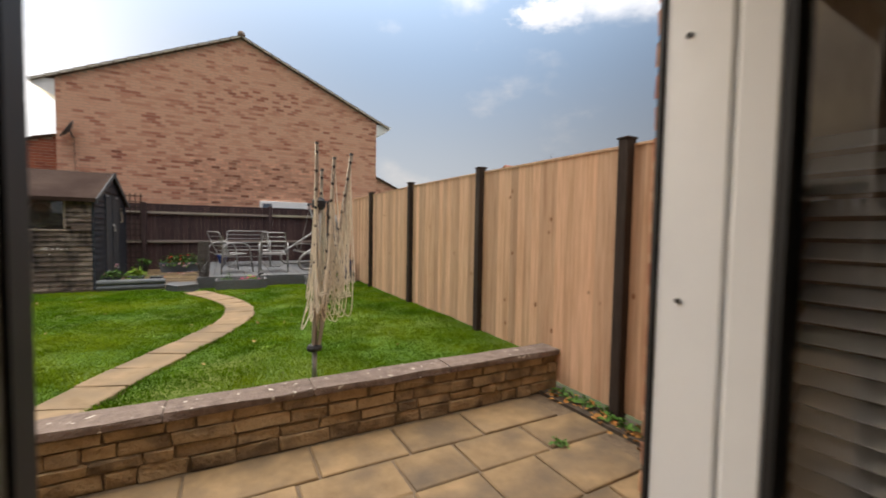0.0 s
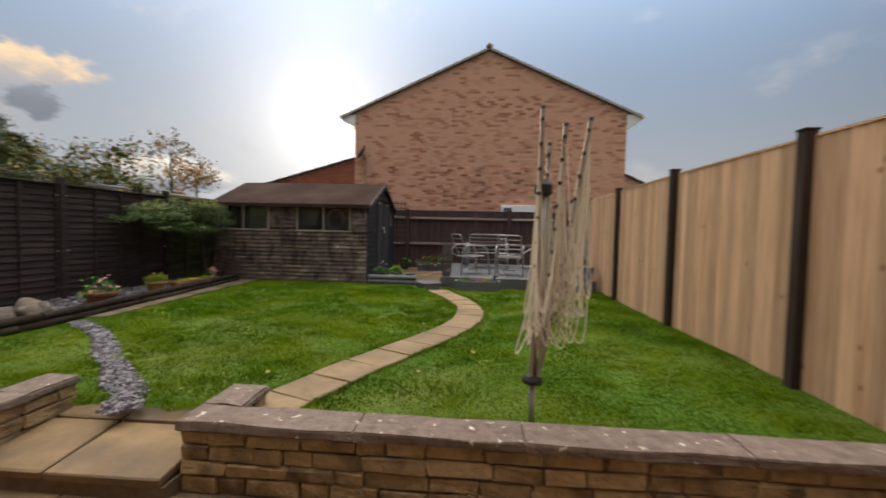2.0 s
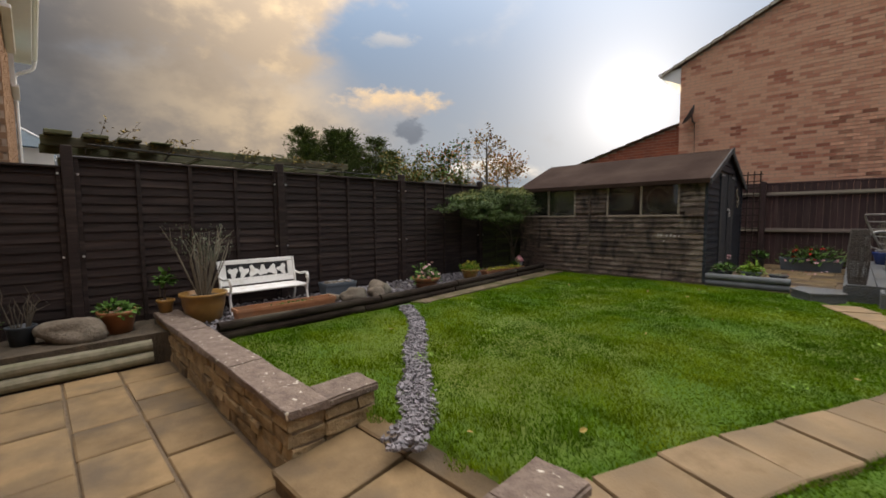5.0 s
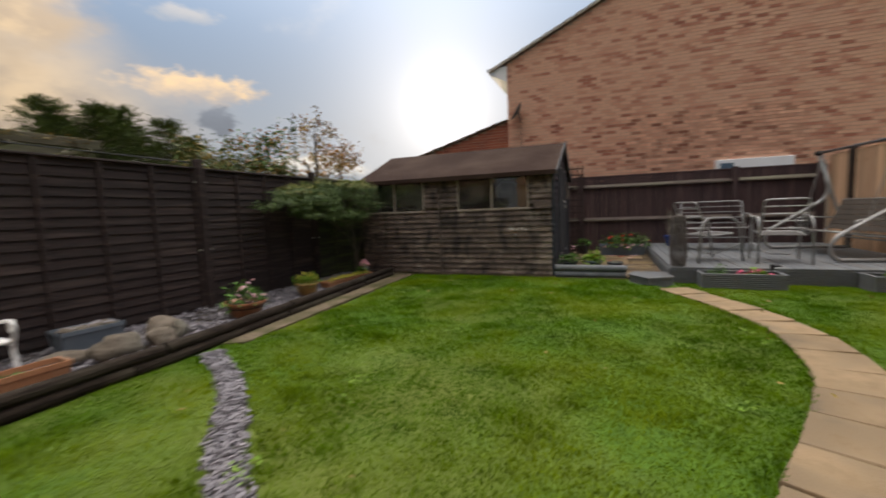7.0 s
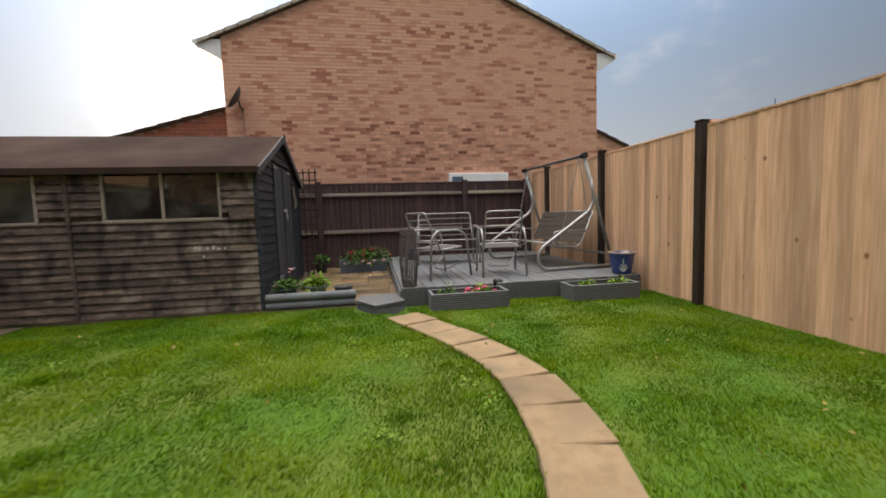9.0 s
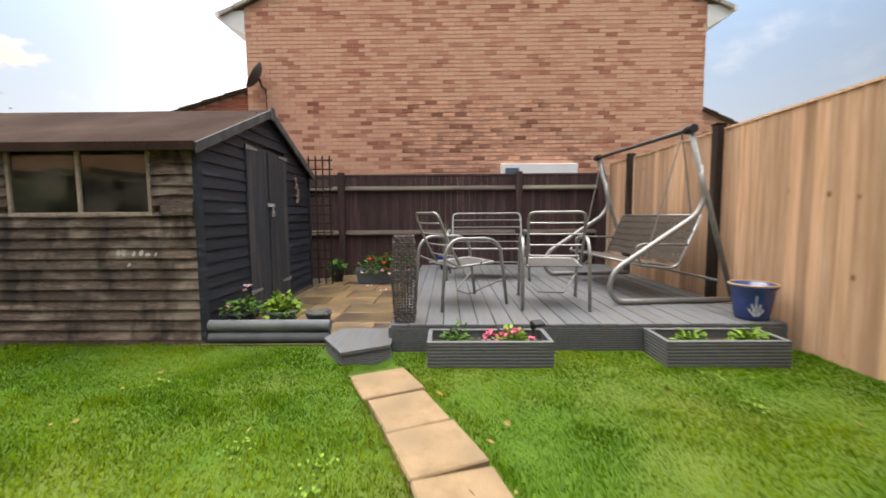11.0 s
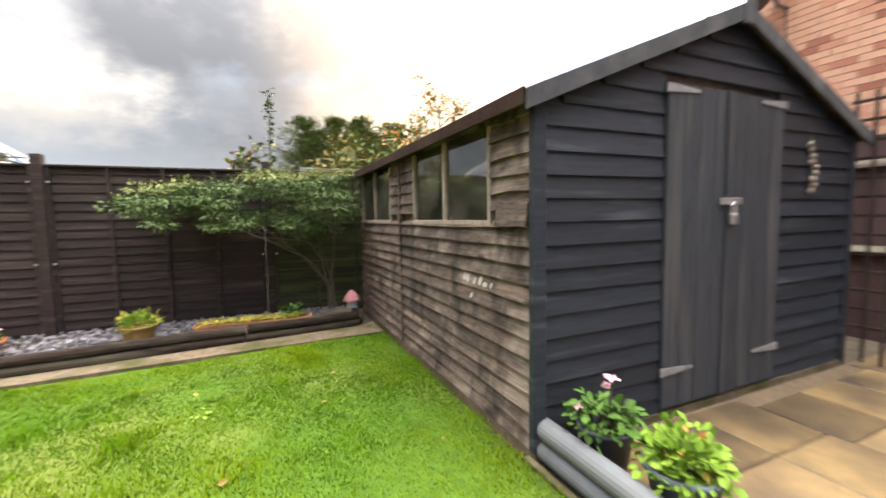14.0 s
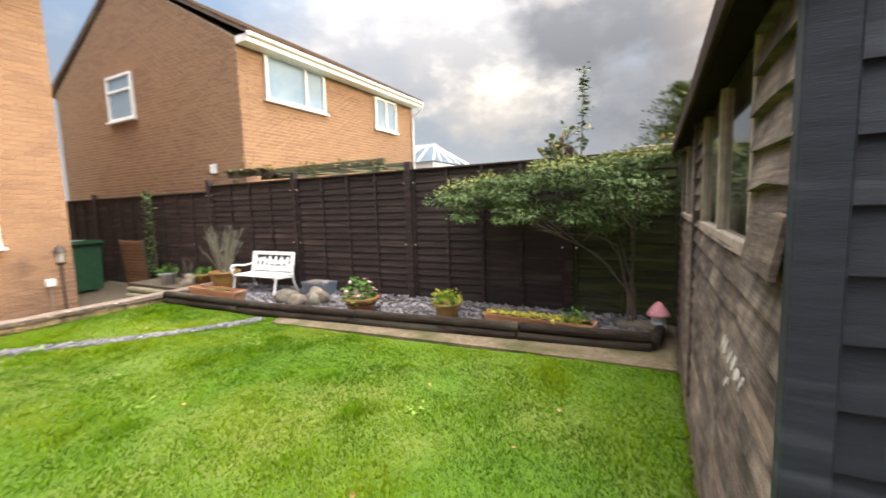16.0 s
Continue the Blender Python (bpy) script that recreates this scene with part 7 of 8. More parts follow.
potted("plant_pot", "dark pot with leafy green plant by the trellis", "plant pot", -1.80, 13.25, 0.045, [(0.09, 0), (0.12, 0.17), (0.13, 0.18), (0.132, 0.20)], DARKPLASTIC, lambda t, z: foliage("foliage", mound(random.Random(6), 170, 0.17, 0.17, 0.15, (0, 0, z), 0.3), 0.07, GREEN, t, 5))
tg = tray("flower_trough", "long grey trough overflowing with begonias by the rear fence", -0.97, 13.12, 0, 0.92, 0.28, 0.24, GREYPLASTIC)
r = random.Random(77)
foliage("foliage", mound(r, 620, 0.50, 0.22, 0.26, (0, 0, 0.20), 0.3), 0.062, GREEN, tg, 5, 0.35)
foliage("foliage", mound(r, 160, 0.50, 0.22, 0.26, (0.1, 0, 0.22), 0.7), 0.06, SHRUB, tg, 6, 0.35)
flowers(tg, [p for p, _ in mound(r, 12, 0.46, 0.22, 0.27, (0.05, -0.02, 0.22), 0.9)], 0.040, REDPETAL, 6)
flowers(tg, [p for p, _ in mound(r, 6, 0.46, 0.24, 0.10, (0.0, -0.06, 0.16), 0.95)], 0.042, PALEPINK, 7)
for i, (x, y) in enumerate(((-1.22, 12.72), (-1.02, 12.66), (-0.80, 12.80), (-1.28, 11.9), (-0.95, 12.3))):
    o = foliage("fallen_petals", [(Vector((x + 0.02 * k, y + 0.012 * math.sin(k * 3.0), 0.052 + 0.002 * k)), (math.cos(k * 1.9), math.sin(k * 1.9), 0.2)) for k in range(6)], 0.03, REDPETAL if i % 2 else PALEPINK, None, i, 0.0, 1.2)
    tagged(o, "fallen begonia bloom on the yard slabs", "flower", "fallen blooms", "thing")

tr = thing("trellis", "dark square trellis panel on the fence", "trellis", pose(-1.95, 12.95, 0.22))
for i in range(4):
    x = -0.16 + i * 0.107
    part("upright", box(B(), x - 0.011, 0.0, -0.25, x + 0.011, 0.016, 1.80, 0.002), DARKPOST, tr)
for i in range(13):
    z = 0.08 + i * 0.138
    part("cross_slat", box(B(), -0.20, 0.017, z - 0.011, 0.20, 0.031, z + 0.011, 0.002), DARKPOST, tr)

wc = thing("wind_chime", "pale shell wind chime on the shed's gable", "wind chime", pose(-2.065, 12.28, 1.28))
bm = B(); tube(bm, [(0, 0, 0.0), (0, 0, 0.40)], 0.002, 4)
part("cord", bm, PALESTEM, wc)
for i in range(9):
    bm = B(); lathe(bm, [(0.006, 0), (0.022, 0.008), (0.018, 0.024), (0.004, 0.03)], 10)
    part("shell", bm, TRIMWOOD, wc, m=pose(0.012, 0.016 * math.sin(i * 2.2), 0.02 + i * 0.038, 70, 0, i * 40))


# ---- rotary clothes dryer, folded ----
def rotary_dryer():
    d = thing("rotary_dryer", "folded rotary clothes dryer with drooping cream lines", "clothes dryer", pose(0.645, 3.83, 0.0))
    bm = B(); tube(bm, [(0, 0, -0.1), (0, 0, 0.27)], 0.019, 12)
    part("ground_tube", bm, TUBE, d, smooth=True)
    bm = B(); lathe(bm, [(0.022, 0.25), (0.058, 0.262), (0.062, 0.285), (0.05, 0.305), (0.03, 0.31)], 20)
    part("collar", bm, GASKET, d, "black plastic collar")
    bm = B(); tube(bm, [(0, 0, 0.28), (0.03, 0, 1.46)], 0.022, 12)
    part("mast", bm, MAST, d, smooth=True)
    bm = B(); lathe(bm, [(0.03, 0), (0.055, 0.02), (0.055, 0.07), (0.03, 0.10)], 14)
    part("hub", bm, GASKET, d, "black plastic hub", m=pose(0.03, 0, 1.40))
    tips = [Vector(p) for p in ((0.005, -0.04, 1.91), (0.135, -0.07, 1.80), (0.30, 0.03, 1.86), (0.07, 0.08, 1.72))]
    feet = [Vector(p) for p in ((-0.015, -0.025, 0.31), (0.03, -0.03, 0.31), (0.045, 0.02, 0.34), (0.0, 0.03, 0.31))]
    arms = []
    for i, (foot, tip) in enumerate(zip(feet, tips)):
        bm = B(); tube(bm, [foot, foot.lerp(tip, 0.5) + Vector((0.012, 0, 0)), tip], 0.0165, 4)
        part("arm", bm, MAST, d, "square grey-buff arm")
        bm = B(); tube(bm, [tip, tip + Vector((0, 0, 0.02))], 0.019, 4)
        part("arm_cap", bm, DARKGREY, d)
        for k in range(7):
            c = foot.lerp(tip, 0.42 + 0.09 * k)
            bm = B()
            tube(bm, [c + Vector((-0.004, -0.02, -0.012)), c + Vector((-0.004, -0.02, 0.012))], 0.008, 6)
            tube(bm, [c + Vector((-0.014, -0.02, 0)), c + Vector((0.008, -0.02, 0))], 0.006, 6)
            part("line_clip", bm, GASKET, d, "black cross-shaped clip")
        arms.append((foot, tip))
    r = random.Random(14)
    for k in range(17):
        for i in range(4):
            (f0, t0), (f1, t1) = arms[i], arms[(i + 1) % 4]
            s = 0.38 + 0.037 * k
            a = f0.lerp(t0, s) + Vector((r.gauss(0, 0.006), r.gauss(0, 0.006), 0))
            b = f1.lerp(t1, s + r.uniform(-0.03, 0.03)) + Vector((r.gauss(0, 0.006), r.gauss(0, 0.006), 0))
            sag = max(0.10, (a.z + b.z) / 2 - (r.choice((0.42, 0.46, 0.5, 0.55, 0.6, 0.66)) if i != 1 else r.choice((0.62, 0.7, 0.78, 0.86))) - r.uniform(0, 0.1))
            mid = (a + b) / 2
            out = Vector((0.03 + r.gauss(0, 0.05), r.gauss(-0.02, 0.05), 0)) if i in (1, 2) else Vector((r.gauss(-0.035, 0.03), r.gauss(-0.02, 0.05), 0))
            pts = []
            for j in range(15):
                t = j / 14
                q = 4 * t * (1 - t)
                p = a.lerp(b, t) + out * q * 1.15 + Vector((0, 0, -sag * (q ** 0.55)))
                p.z = max(p.z, 0.40 + 0.03 * r.random())
                pts.append(p)
            bm = B(); tube(bm, pts, 0.0046, 5)
            part("line", bm, CORD, d, "cream plastic washing line")


MAST = material("dull_aluminium", (0.27, 0.24, 0.20), (0.38, 0.345, 0.295), 14, 0.5, 0.1, 60, metal=0.2, vary=0)
CORD = material("cream_line", (0.66, 0.60, 0.47), (0.78, 0.72, 0.59), 30, 0.6, 0.1, 80, vary=0.08)
rotary_dryer()


# ---- shrubs and trees ----
def shrub_by_shed():
    s = thing("shrub", "spreading evergreen shrub over bare stems between fence and shed", "shrub", pose(-5.52, 9.68, 0.02))
    r = random.Random(22)
    for k in range(7):
        bm = B()
        a = r.uniform(-0.9, 0.5)
        tip = Vector((r.uniform(-0.1, 0.45), -0.25 - 1.25 * r.random() if k > 2 else r.uniform(-0.3, 0.25), r.uniform(1.05, 1.45)))
        mid = Vector((tip.x * 0.3, tip.y * 0.25, 0.72 + r.uniform(-0.1, 0.1)))
        tube(bm, [Vector((r.uniform(-0.06, 0.06), r.uniform(-0.06, 0.06), 0)), Vector((r.uniform(-0.05, 0.05), r.uniform(-0.08, 0.02), 0.35)), mid, tip], [0.012, 0.010, 0.007, 0.003], 6)
        for _ in range(3):
            e = tip + Vector((r.uniform(-0.25, 0.35), r.uniform(-0.4, 0.3), r.uniform(-0.2, 0.25)))
            tube(bm, [mid.lerp(tip, r.uniform(0.3, 0.9)), e], [0.006, 0.002], 5)
        part("stem", bm, BARK, s)
    places, gold = [], []
    for _ in range(78):
        y = r.uniform(-1.92, 0.36)
        t = (y + 1.95) / 2.3
        x = r.uniform(-0.32, 0.52 - 0.25 * abs(t - 0.5))
        top = 1.46 + 0.24 * math.sin(min(1.0, t * 1.5) * 1.57) - 0.22 * max(0, x)
        low = top - (0.24 + 0.30 * math.sin(t * 3.0) + (0.42 if t > 0.68 else 0.0) * r.random())
        cz, rad = r.uniform(low, top), r.uniform(0.10, 0.22)
        for _ in range(290):
            d = Vector((r.gauss(0, 1), r.gauss(0, 1), r.gauss(0, 0.6))).normalized()
            p = Vector((x, y, cz)) + Vector((d.x, d.y * 1.15, d.z * 0.42 - 0.10 * abs(d.y) * r.random())) * rad * r.uniform(0.35, 1.2)
            p.x = max(p.x, -0.34)
            (gold if (p.z > top - 0.05 and r.random() < 0.55) else places).append((p, d))
    foliage("foliage", places, 0.035, SHRUB, s, 3, 0.3, 0.75)
    foliage("foliage", gold, 0.035, AUTUMN_GREEN, s, 4, 0.1, 0.75)


AUTUMN_GREEN = leaf_material("young_shrub_leaf", (0.16, 0.18, 0.05), (0.30, 0.28, 0.09))
shrub_by_shed()


def tree(name, label, x, y, h, crown_r, mat, n, seed, sparse=False, leaf=0.09, mat2=None):
    """Tapered trunk, limbs that fork twice, leaves in clumps at the twigs."""
    r = random.Random(seed)
    t = thing(name, label, "tree", pose(x, y, -0.32))
    h += 0.32
    bm = B()
    top = Vector((r.uniform(-0.15, 0.15), r.uniform(-0.15, 0.15), h * 0.86))
    tube(bm, [Vector((0, 0, 0)), top * 0.35 + Vector((0.06, 0, 0)), top * 0.7, top], [0.09, 0.065, 0.04, 0.012], 8)
    part("trunk", bm, BARK, t)
    twigs = []
    for k in range(14):
        bm = B()
        f = r.uniform(0.35, 0.95)
        p = top * f
        a = r.uniform(0, 6.28)
        L = crown_r * (1.25 - f * 0.7) * r.uniform(0.7, 1.1)
        q = p + Vector((math.cos(a) * L, math.sin(a) * L, L * r.uniform(0.35, 0.9)))
        q.z = min(q.z, h)
        m = p.lerp(q, 0.5) + Vector((0, 0, 0.05))
        tube(bm, [p, m, q], [0.028 * (1.2 - f), 0.016 * (1.2 - f) + 0.003, 0.004], 5)
        for _ in range(6):
            s = m.lerp(q, r.random())
            e = s + Vector((r.gauss(0, 1), r.gauss(0, 1), r.gauss(0.5, 0.6))).normalized() * crown_r * r.uniform(0.2, 0.42)
            e.z = min(e.z, h * 1.03)
            tube(bm, [s, e], [0.006, 0.002], 4)
            twigs.append((s, e))
        part("limb", bm, BARK, t)
    places, other = [], []
    for _ in range(n):
        s, e = r.choice(twigs)
        p = s.lerp(e, r.uniform(0.2, 1.08)) + Vector((r.gauss(0, 1), r.gauss(0, 1), r.gauss(0, 1))) * (0.05 if sparse else 0.13)
        (other if mat2 and r.random() < 0.35 else places).append((p, (e - s).normalized()))
    foliage("crown", places, leaf, mat, t, seed + 1)
    if other:
        foliage("crown", other, leaf, mat2, t, seed + 2)
    return t


def conifer(x, y, h, rad, seed, label):
    r = random.Random(seed)
    t = thing("conifer", label, "tree", pose(x, y, -0.32))
    h += 0.32
    bm = B(); tube(bm, [(0, 0, 0), (0.02, 0, h * 0.5), (0, 0, h)], [0.10, 0.06, 0.008], 8)
    part("trunk", bm, BARK, t)
    places, bm = [], B()
    for k in range(300):
        f = r.uniform(0.12, 1.0)
        z = h * f
        L = rad * (1.06 - f) * r.uniform(0.4, 1.35) + 0.05
        a = r.uniform(0, 6.28)
        d = Vector((math.cos(a), math.sin(a), 0.32))
        e = Vector((0, 0, z * 0.97)) + d * L
        tube(bm, [Vector((0, 0, z * 0.97)), e], [0.008, 0.002], 4)
        for _ in range(30):
            q = r.random() ** 0.7
            p = Vector((0, 0, z * 0.97)).lerp(e, q) + Vector((r.gauss(0, 0.07), r.gauss(0, 0.07), r.gauss(0.02, 0.06)))
            places.append((p, d))
    part("brushwood", bm, BARK, t)["kind"] = "stuff"
    foliage("crown", places, 0.15, CONIFER, t, seed, -0.2, 0.34)
    return t


for i, (x, y, h, rad) in enumerate(((-16.6, 10.5, 4.9, 3.2), (-16.0, 11.6, 4.8, 3.2), (-16.8, 12.7, 5.1, 3.3), (-16.0, 13.7, 4.8, 3.2), (-16.6, 15.0, 4.4, 3.2), (-17.2, 11.1, 4.5, 3.6), (-17.2, 13.2, 4.6, 3.6))):
    conifer(x, y, h, rad, 30 + i, "bushy green conifer beyond the dark fence")
tree("tree", "thin birch with sparse autumn leaves beyond the fence", -8.4, 12.4, 4.1, 1.0, AUTUMN, 900, 3, True, 0.085, RUST)
tree("tree", "leafy garden tree turning orange beyond the shed", -10.6, 12.6, 3.7, 1.3, GREEN, 2600, 5, False, 0.10, RUST)
tree("tree", "leafy green garden tree beyond the fence", -10.8, 10.9, 3.5, 1.3, CONIFER, 2600, 6, False, 0.10, AUTUMN)
tree("tree", "small rust-coloured tree behind the shed", -9.0, 14.2, 3.5, 1.0, RUST, 1500, 8, False, 0.09, AUTUMN)
tree("shrub", "thin leafy shrub with tall shoots above the fence", -6.5, 8.75, 2.25, 0.55, SHRUB, 520, 9, True, 0.075, AUTUMN)
tree("shrub", "thin leafy shrub above the fence with brown leaves", -6.7, 9.6, 2.1, 0.5, SHRUB, 460, 10, True, 0.075, AUTUMN)
tree("shrub", "straggling shrub above the fence near the pergola", -7.2, 3.4, 2.35, 0.6, SHRUB, 300, 12, True, 0.06, AUTUMN)
sh = thing("tall_shoot", "single tall shoot with small leaves beyond the fence", "shrub", pose(-6.3, 9.05, -0.32))
bm = B(); tube(bm, [(0, 0, 0), (0.03, 0.02, 2.0), (0.0, 0.05, 3.15)], [0.016, 0.010, 0.003], 6)
part("stem", bm, BARK, sh)
r = random.Random(5)
foliage("foliage", [(Vector((r.gauss(0, 0.03), 0.04 + r.gauss(0, 0.03), r.uniform(2.2, 3.15))), (r.gauss(0, 1), r.gauss(0, 1), 0.3)) for _ in range(110)], 0.06, SHRUB, sh, 6)


# ---- beyond the fences ----
MOSSBEAM = material("mossy_beam", (0.075, 0.068, 0.040), (0.16, 0.145, 0.095), 8, 0.9, 0.5, 40, stretch=(5, 0.7, 5), vary=0.15, stain=(0.11, 0.13, 0.05), stain_at=0.55)
pg = thing("pergola", "low mossy timber pergola with bare climber beyond the lap fence", "pergola", pose(-6.42, 4.3, -0.32))
for x in (0.0, -0.75):
    part("beam", box(B(), x - 0.03, -1.75, 2.24, x + 0.03, 1.9, 2.34, 0.006), MOSSBEAM, pg)
for k, y in enumerate((-1.72, -1.42, -1.12, -0.82)):
    part("roof_board", box(B(), -0.95 + 0.03 * k, y, 2.342, 0.16, y + 0.22, 2.385 - 0.008 * k, 0.005), MOSSBEAM, pg)
for y in (-0.3, 0.4, 1.1, 1.75):
    part("cross_bar", box(B(), -0.85, y, 2.20, 0.10, y + 0.045, 2.239, 0.004), MOSSBEAM, pg)
for x, y in ((-0.035, -1.6), (-0.785, -1.6), (-0.035, 1.75), (-0.785, 1.75)):
    part("post", box(B(), x, y, 0, x + 0.07, y + 0.07, 2.20), MOSSBEAM, pg)
r = random.Random(88)
cb = thing("climber", "straggling climber with few brown-green leaves over the pergola", "climber", pose(-6.36, 4.3, 1.95))
sprigs = []
for k in range(16):
    y0 = r.choice((-1.45, -1.3, -1.15, -1.0, -0.75, -0.6, 0.15, 0.25, 0.9)) + r.uniform(-0.1, 0.1)
    top = Vector((r.uniform(-0.1, 0.1), y0 + r.uniform(0.05, 0.35), (0.34 if y0 < -0.9 else 0.20) * r.uniform(0.45, 1.0)))
    foot = Vector((r.uniform(-0.1, 0.0), y0, -0.1))
    mid = foot.lerp(top, 0.55) + Vector((0, r.uniform(-0.05, 0.05), 0.03))
    bm = B(); tube(bm, [foot, mid, top], [0.005, 0.0035, 0.0015], 5)
    part("stem", bm, BARK, cb)
    sprigs += [(mid.lerp(top, r.random()) + Vector((r.gauss(0, 0.02), r.gauss(0, 0.02), r.gauss(0, 0.015))), (r.gauss(0, 1), r.gauss(0, 1), 0.1)) for _ in range(9)]
sprigs += [(Vector((r.uniform(-0.1, 0.06), r.uniform(-1.4, 1.8), r.uniform(0.0, 0.07))), (r.gauss(0, 1), r.gauss(0, 1), 0.4)) for _ in range(240)]
foliage("foliage", sprigs, 0.048, AUTUMN, cb, 3, 0.2, 0.8)


def neighbour_shed():
    """A low felted roof that shows over the lap fence near the shed."""
    h = thing("neighbouring_shed", "low grey timber shed with a felted roof beyond the fence", "shed", pose(-7.3, 11.0, -0.32))
    part("wall", box(B(), -0.75, -1.25, 0, 0.75, 1.25, 2.10), OLDLOG, h)
    part("roof", prism(B(), [(-0.95, 2.34), (0.85, 2.12), (0.85, 2.18), (-0.95, 2.40)], "y", -1.4, 1.4), GREYFELT, h, "pale grey felt roof")
    part("fascia", box(B(), 0.852, -1.4, 2.05, 0.876, 1.4, 2.185, 0.004), OLDLOG, h)


GREYFELT = material("grey_felt", (0.13, 0.13, 0.12), (0.21, 0.21, 0.20), 30, 0.95, 0.5, 150, vary=0, stain=(0.12, 0.14, 0.08))
neighbour_shed()
bm = B(); tube(bm, [(-5.95, 2.9, 1.90), (-5.96, 3.9, 1.865), (-5.96, 5.2, 1.835), (-5.95, 6.85, 1.825)], 0.007, 6)
tagged(part("cable", bm, GASKET), "black cable strung along the fence top", "cable")


def conservatory():
    c = thing("conservatory", "white conservatory roof with glazed slopes and cresting", "conservatory", pose(-15.6, 1.4, 0.62))
    part("base", box(B(), -1.6, -1.5, -0.94, 1.6, 1.5, 2.20), WHITE, c)
    ridge, eave = 2.95, 2.22
    for sx in (-1, 1):
        bm = B()
        vs = [bm.verts.new(p) for p in ((sx * 1.7, -1.6, eave), (sx * 1.7, 1.6, eave), (sx * 0.05, 0.8, ridge), (sx * 0.05, -0.8, ridge))]
        bm.faces.new(vs)
        bmesh.ops.solidify(bm, geom=bm.faces[:], thickness=0.02)
        part("pane", bm, SKYGLASS, c, "pale roof glazing")
        for k in range(6):
            t = k / 5
            a = Vector((sx * 1.72, -1.6 + 3.2 * t, eave + 0.02)); b = Vector((sx * 0.05, -0.8 + 1.6 * t, ridge + 0.02))
            bm = B(); tube(bm, [a, b], 0.022, 6)
            part("glazing_bar", bm, WHITE, c)
    for sy in (-1, 1):
        bm = B()
        vs = [bm.verts.new(p) for p in ((-1.7, sy * 1.6, eave), (1.7, sy * 1.6, eave), (0.05, sy * 0.8, ridge), (-0.05, sy * 0.8, ridge))]
        bm.faces.new(vs)
        bmesh.ops.solidify(bm, geom=bm.faces[:], thickness=0.02)
        part("pane", bm, SKYGLASS, c)
        for k in range(4):
            a = Vector((-1.2 + 0.8 * k, sy * 1.62, eave + 0.02)); b = Vector((0, sy * 0.8, ridge + 0.02))
            bm = B(); tube(bm, [a, b], 0.022, 6)
            part("glazing_bar", bm, WHITE, c)
    part("ridge", box(B(), -0.06, -0.85, ridge, 0.06, 0.85, ridge + 0.05, 0.01), WHITE, c)
    for k in range(12):
        bm = B(); lathe(bm, [(0.012, 0), (0.03, 0.03), (0.012, 0.07), (0.004, 0.11)], 6)
        part("cresting", bm, WHITE, c, m=pose(0, -0.78 + 0.14 * k, ridge + 0.05))


conservatory()


def far_house():
    h = thing("distant_house", "distant brick house with red tiled roof beyond the fence", "house", pose(25.5, 30.5, -0.32))
    part("wall", prism(B(), [(-4, 0), (4, 0), (4, 5.2), (0, 7.3), (-4, 5.2)], "x", -3.0, 6.0), REDBRICK, h)
    bm = B()
    prism(bm, [(-4.3, 5.05), (0, 7.30), (4.3, 5.05), (4.3, 5.2), (0, 7.48), (-4.3, 5.2)], "x", -3.2, 6.2)
    part("roof", bm, REDTILE, h, "red tiled roof")
    part("chimney", box(B(), 2.0, -0.4, 7.0, 2.7, 0.4, 8.2, 0.02), REDBRICK, h)
    bm = B(); tube(bm, [(2.3, 0, 8.2), (2.3, 0, 9.0)], 0.03, 6)
    part("aerial", bm, DARKGREY, h)


REDTILE = material("red_tile", (0.22, 0.085, 0.05), (0.32, 0.13, 0.08), 6, 0.85, 0.4, 20, vary=0)
far_house()

wd = thing("weeds", "weeds and fallen leaves along the fence foot", "weeds", pose(2.76, 2.4, -0.25), kind="stuff")
r = random.Random(91)
foliage("foliage", [(Vector((r.gauss(-0.02, 0.04), r.uniform(-1.2, 0.9), r.uniform(0.0, 0.04))), (r.gauss(0, 1), r.gauss(0, 1), 0.6)) for _ in range(260)], 0.055, GREEN, wd, 3)
foliage("dead_leaves", [(Vector((r.gauss(-0.05, 0.06), r.uniform(-1.2, 0.9), r.uniform(0.0, 0.03))), (r.gauss(0, 1), r.gauss(0, 1), 0.1)) for _ in range(220)], 0.05, RUST, wd, 4)
foliage("patio_weed", [(Vector((-0.66 + r.gauss(0, 0.02), 0.14 + r.gauss(0, 0.03), 0.01)), (r.gauss(0, 1), r.gauss(0, 1), 0.5)) for _ in range(40)], 0.035, GREEN, wd, 5)


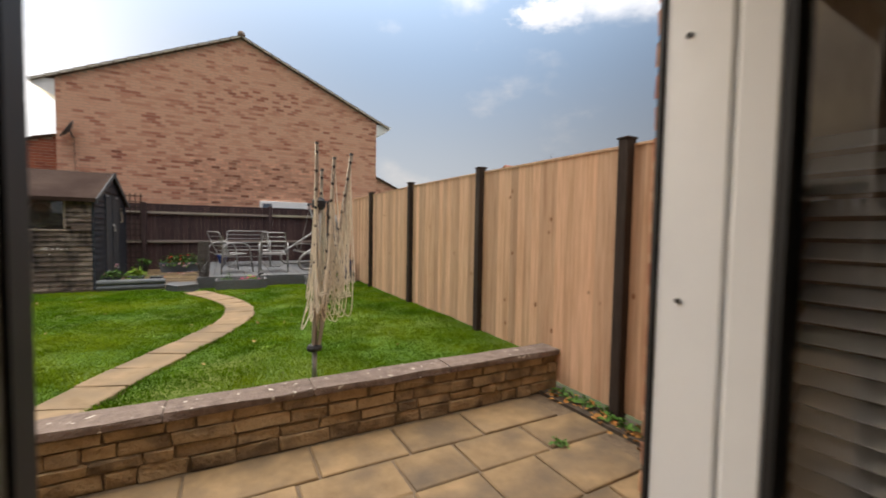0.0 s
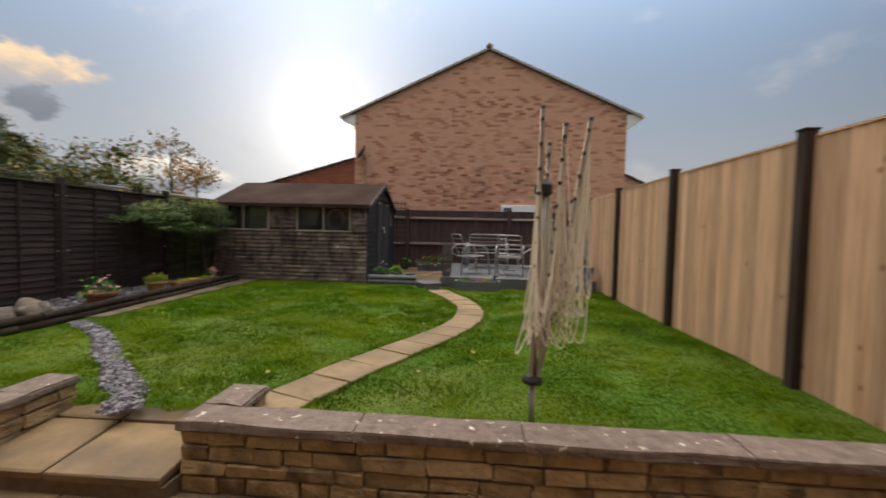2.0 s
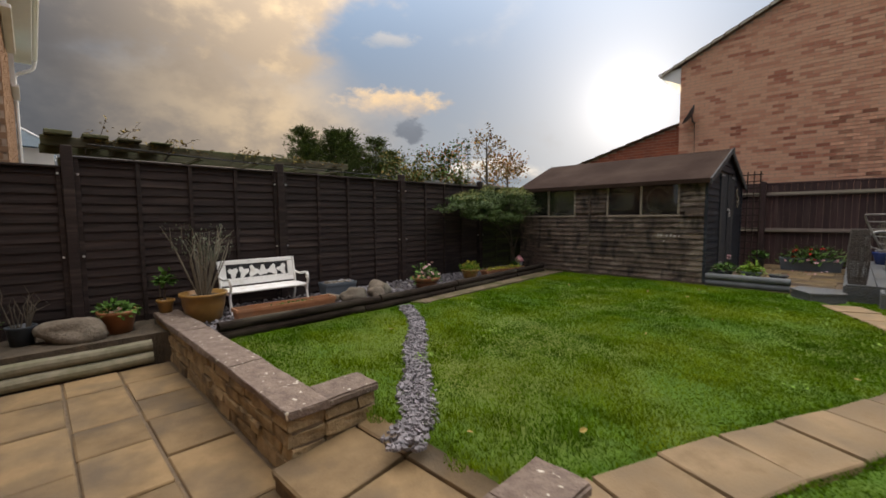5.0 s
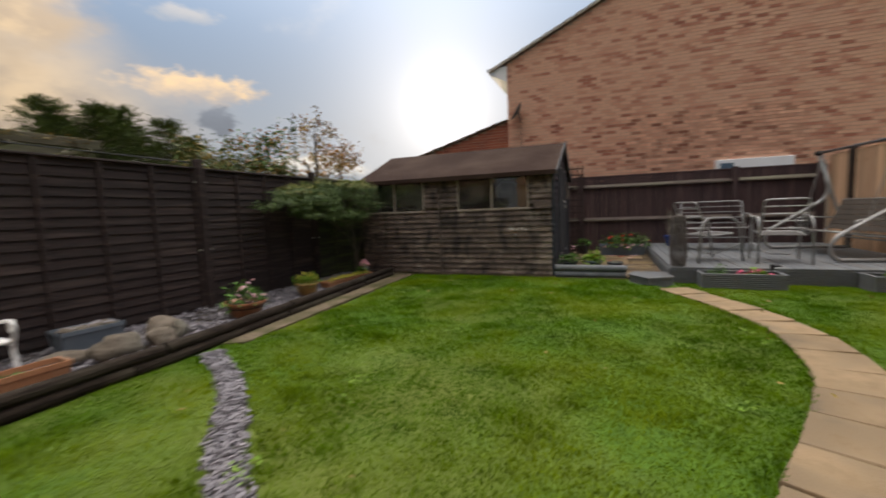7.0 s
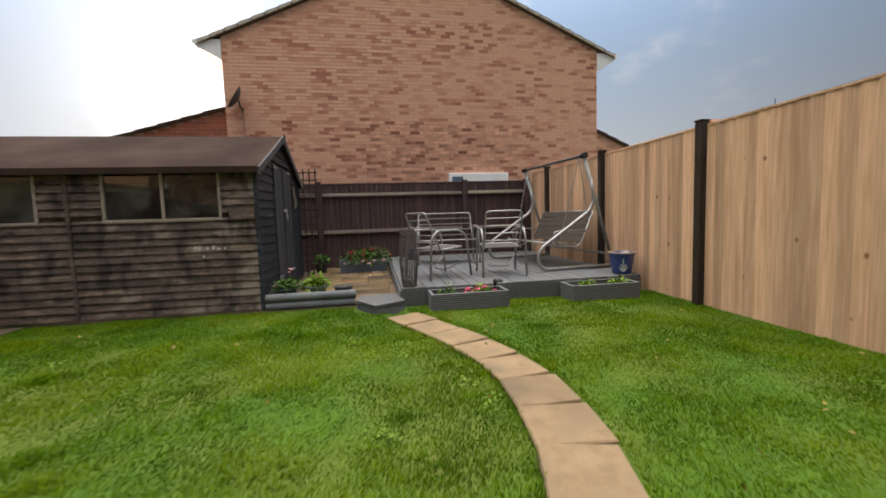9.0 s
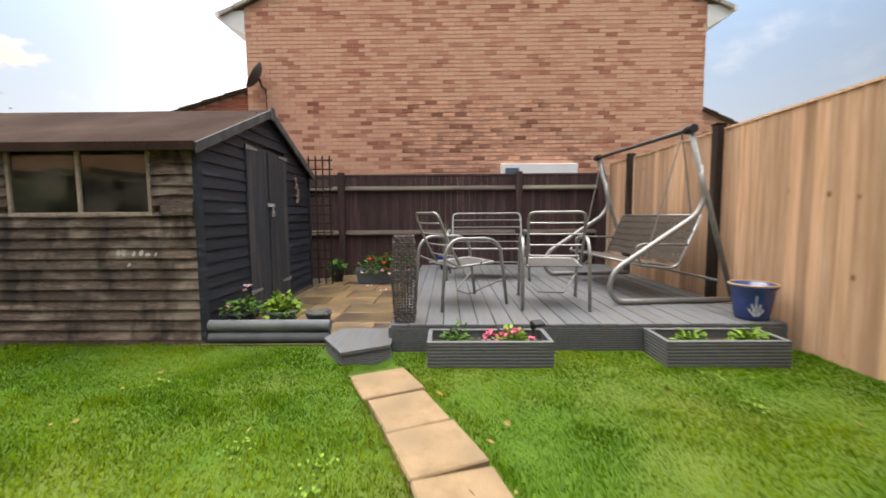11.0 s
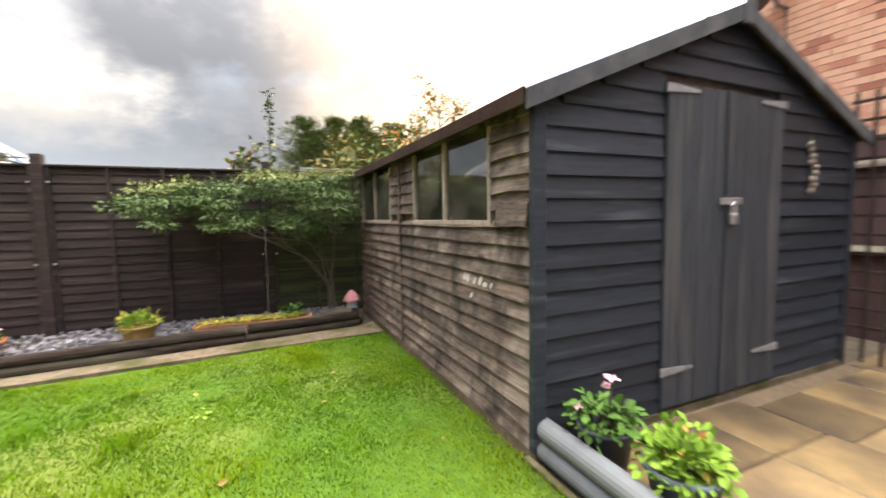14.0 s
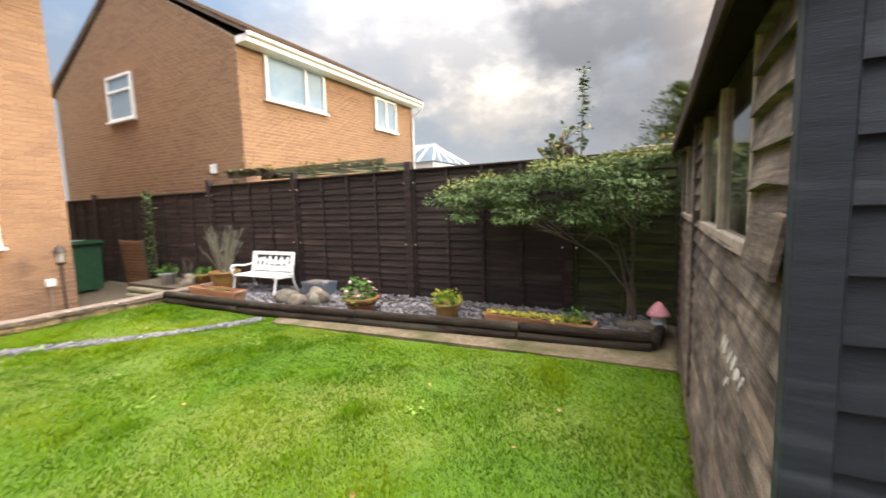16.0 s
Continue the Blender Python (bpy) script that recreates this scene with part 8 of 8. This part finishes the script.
# ---- grass ----
def grass():
    rs = np.random.RandomState(3)
    n = 520000
    xy = np.column_stack((rs.uniform(-4.55, 2.84, n), rs.uniform(3.56, 10.04, n)))
    keep = np.ones(n, bool)

    def clear(line, half):
        pts = np.array([(p.x, p.y) for p, _ in line])
        for k in range(0, n, 20000):
            d = ((xy[k:k + 20000, None, :] - pts[None]) ** 2).sum(2).min(1)
            keep[k:k + 20000] &= d > half(xy[k:k + 20000]) ** 2

    ragged = lambda q, h, s: h + s * np.sin(q[:, 0] * 31 + 5 * np.sin(q[:, 1] * 17)) * np.sin(q[:, 1] * 23)
    clear(PATH_LINE, lambda q: ragged(q, 0.195, 0.022))
    clear(SLATE_LINE, lambda q: ragged(q, 0.105, 0.045))
    x, y = xy[:, 0], xy[:, 1]
    keep &= ~((x < -1.06) & (y < 3.92) & (x > -1.31))
    keep &= ~((x < -2.42) & (y < 3.90) & (x > -2.67))
    keep &= ~((x > -2.44) & (x < -1.3) & (y < 3.76 + 0.05 * np.sin(x * 20)))
    edge = np.where(y < 6.0, -4.47, -4.32 - 0.055 * (y - 6.0) - 0.03 * np.sin(y * 9) * np.sin(y * 23))
    keep &= x > edge
    keep &= ~((x > -0.16) & (x < 0.80) & (y > 9.5)) & ~((x > 1.56) & (x < 2.49) & (y > 9.5)) & ~((x > -0.46) & (y > 9.86)) & ~((x > -1.02) & (x < -0.4) & (y > 9.5 + (-0.5 - x) * 0.5))
    xy = xy[keep]
    m = len(xy)
    gx, gy = np.meshgrid(np.linspace(-4.6, 2.8, 150), np.linspace(3.5, 10.1, 140), indexing="ij")
    hz = np.array([lawn_height(a, b) for a, b in zip(gx.ravel(), gy.ravel())]).reshape(gx.shape)
    tz = np.array([noise.noise(Vector((a * 1.6, b * 1.6, 7.0))) + 0.6 * noise.noise(Vector((a * 4.5, b * 4.5, 2.0))) for a, b in zip(gx.ravel(), gy.ravel())]).reshape(gx.shape)
    ii = np.clip(((xy[:, 0] + 4.6) / 7.4 * 149).astype(int), 0, 149)
    jj = np.clip(((xy[:, 1] - 3.5) / 6.6 * 139).astype(int), 0, 139)
    z, tall = hz[ii, jj], tz[ii, jj]
    hgt = 0.019 * rs.uniform(0.6, 1.4, m) * (1 + 0.75 * np.clip(tall, -0.5, 1.2))
    tufts = np.column_stack((rs.uniform(-4.2, 2.6, 95), rs.uniform(3.9, 9.6, 95)))
    girth = rs.uniform(0.05, 0.15, 95)
    for (tx, ty), g in zip(tufts, girth):
        hgt *= 1 + 0.9 * np.exp(-((xy[:, 0] - tx) ** 2 + ((xy[:, 1] - ty) * 1.4) ** 2) / (g * g))
    a = rs.uniform(0, 2 * np.pi, m)
    w = 0.0027 * rs.uniform(0.7, 1.4, m)
    lean = hgt * rs.uniform(0.2, 1.1, m)
    la = rs.uniform(0, 2 * np.pi, m)
    base = np.column_stack((xy, z - 0.004))
    sidev = np.column_stack((np.cos(a) * w, np.sin(a) * w, np.zeros(m)))
    mid = base + np.column_stack((np.cos(la) * lean * 0.3, np.sin(la) * lean * 0.3, hgt * 0.6))
    tip = base + np.column_stack((np.cos(la) * lean, np.sin(la) * lean, hgt))
    v = np.stack((base - sidev, base + sidev, mid + sidev * 0.7, mid - sidev * 0.7, tip), 1).reshape(-1, 3)
    k = np.arange(m) * 5
    me = bpy.data.meshes.new("grass")
    loops = np.column_stack((k, k + 1, k + 2, k + 3, k + 3, k + 2, k + 4)).ravel()
    starts = np.column_stack((np.arange(m) * 7, np.arange(m) * 7 + 4)).ravel()
    me.vertices.add(m * 5)
    me.vertices.foreach_set("co", v.ravel())
    me.loops.add(m * 7)
    me.loops.foreach_set("vertex_index", loops.astype(np.int32))
    me.polygons.add(m * 2)
    me.polygons.foreach_set("loop_start", starts.astype(np.int32))
    me.update(calc_edges=True)
    me.materials.append(BLADE)
    ob = new("grass", me)
    tagged(ob, "short green grass blades with taller tufts", "grass", "", "stuff")


grass()
r = random.Random(17)
cl = thing("clover", "pale clover and broadleaf weeds in the lawn", "weeds", kind="stuff")
spots = []
for k in range(26):
    x, y = r.uniform(-3.9, 2.5), r.uniform(4.0, 9.4)
    if in_strip(x, y, PATH_LINE, 0.3):
        continue
    for _ in range(26):
        spots.append((Vector((x + r.gauss(0, 0.05), y + r.gauss(0, 0.05), 0.018 + lawn_height(x, y))), (r.gauss(0, 1), r.gauss(0, 1), 0.5)))
foliage("foliage", spots, 0.022, LIME, cl, 3, 0, 1.1)
foliage("fallen_leaves", [(Vector((r.uniform(-4, 2.6), r.uniform(3.8, 9.8), 0.035)), (r.gauss(0, 1), r.gauss(0, 1), 0.1)) for _ in range(60)], 0.04, AUTUMN, cl, 4, 0)
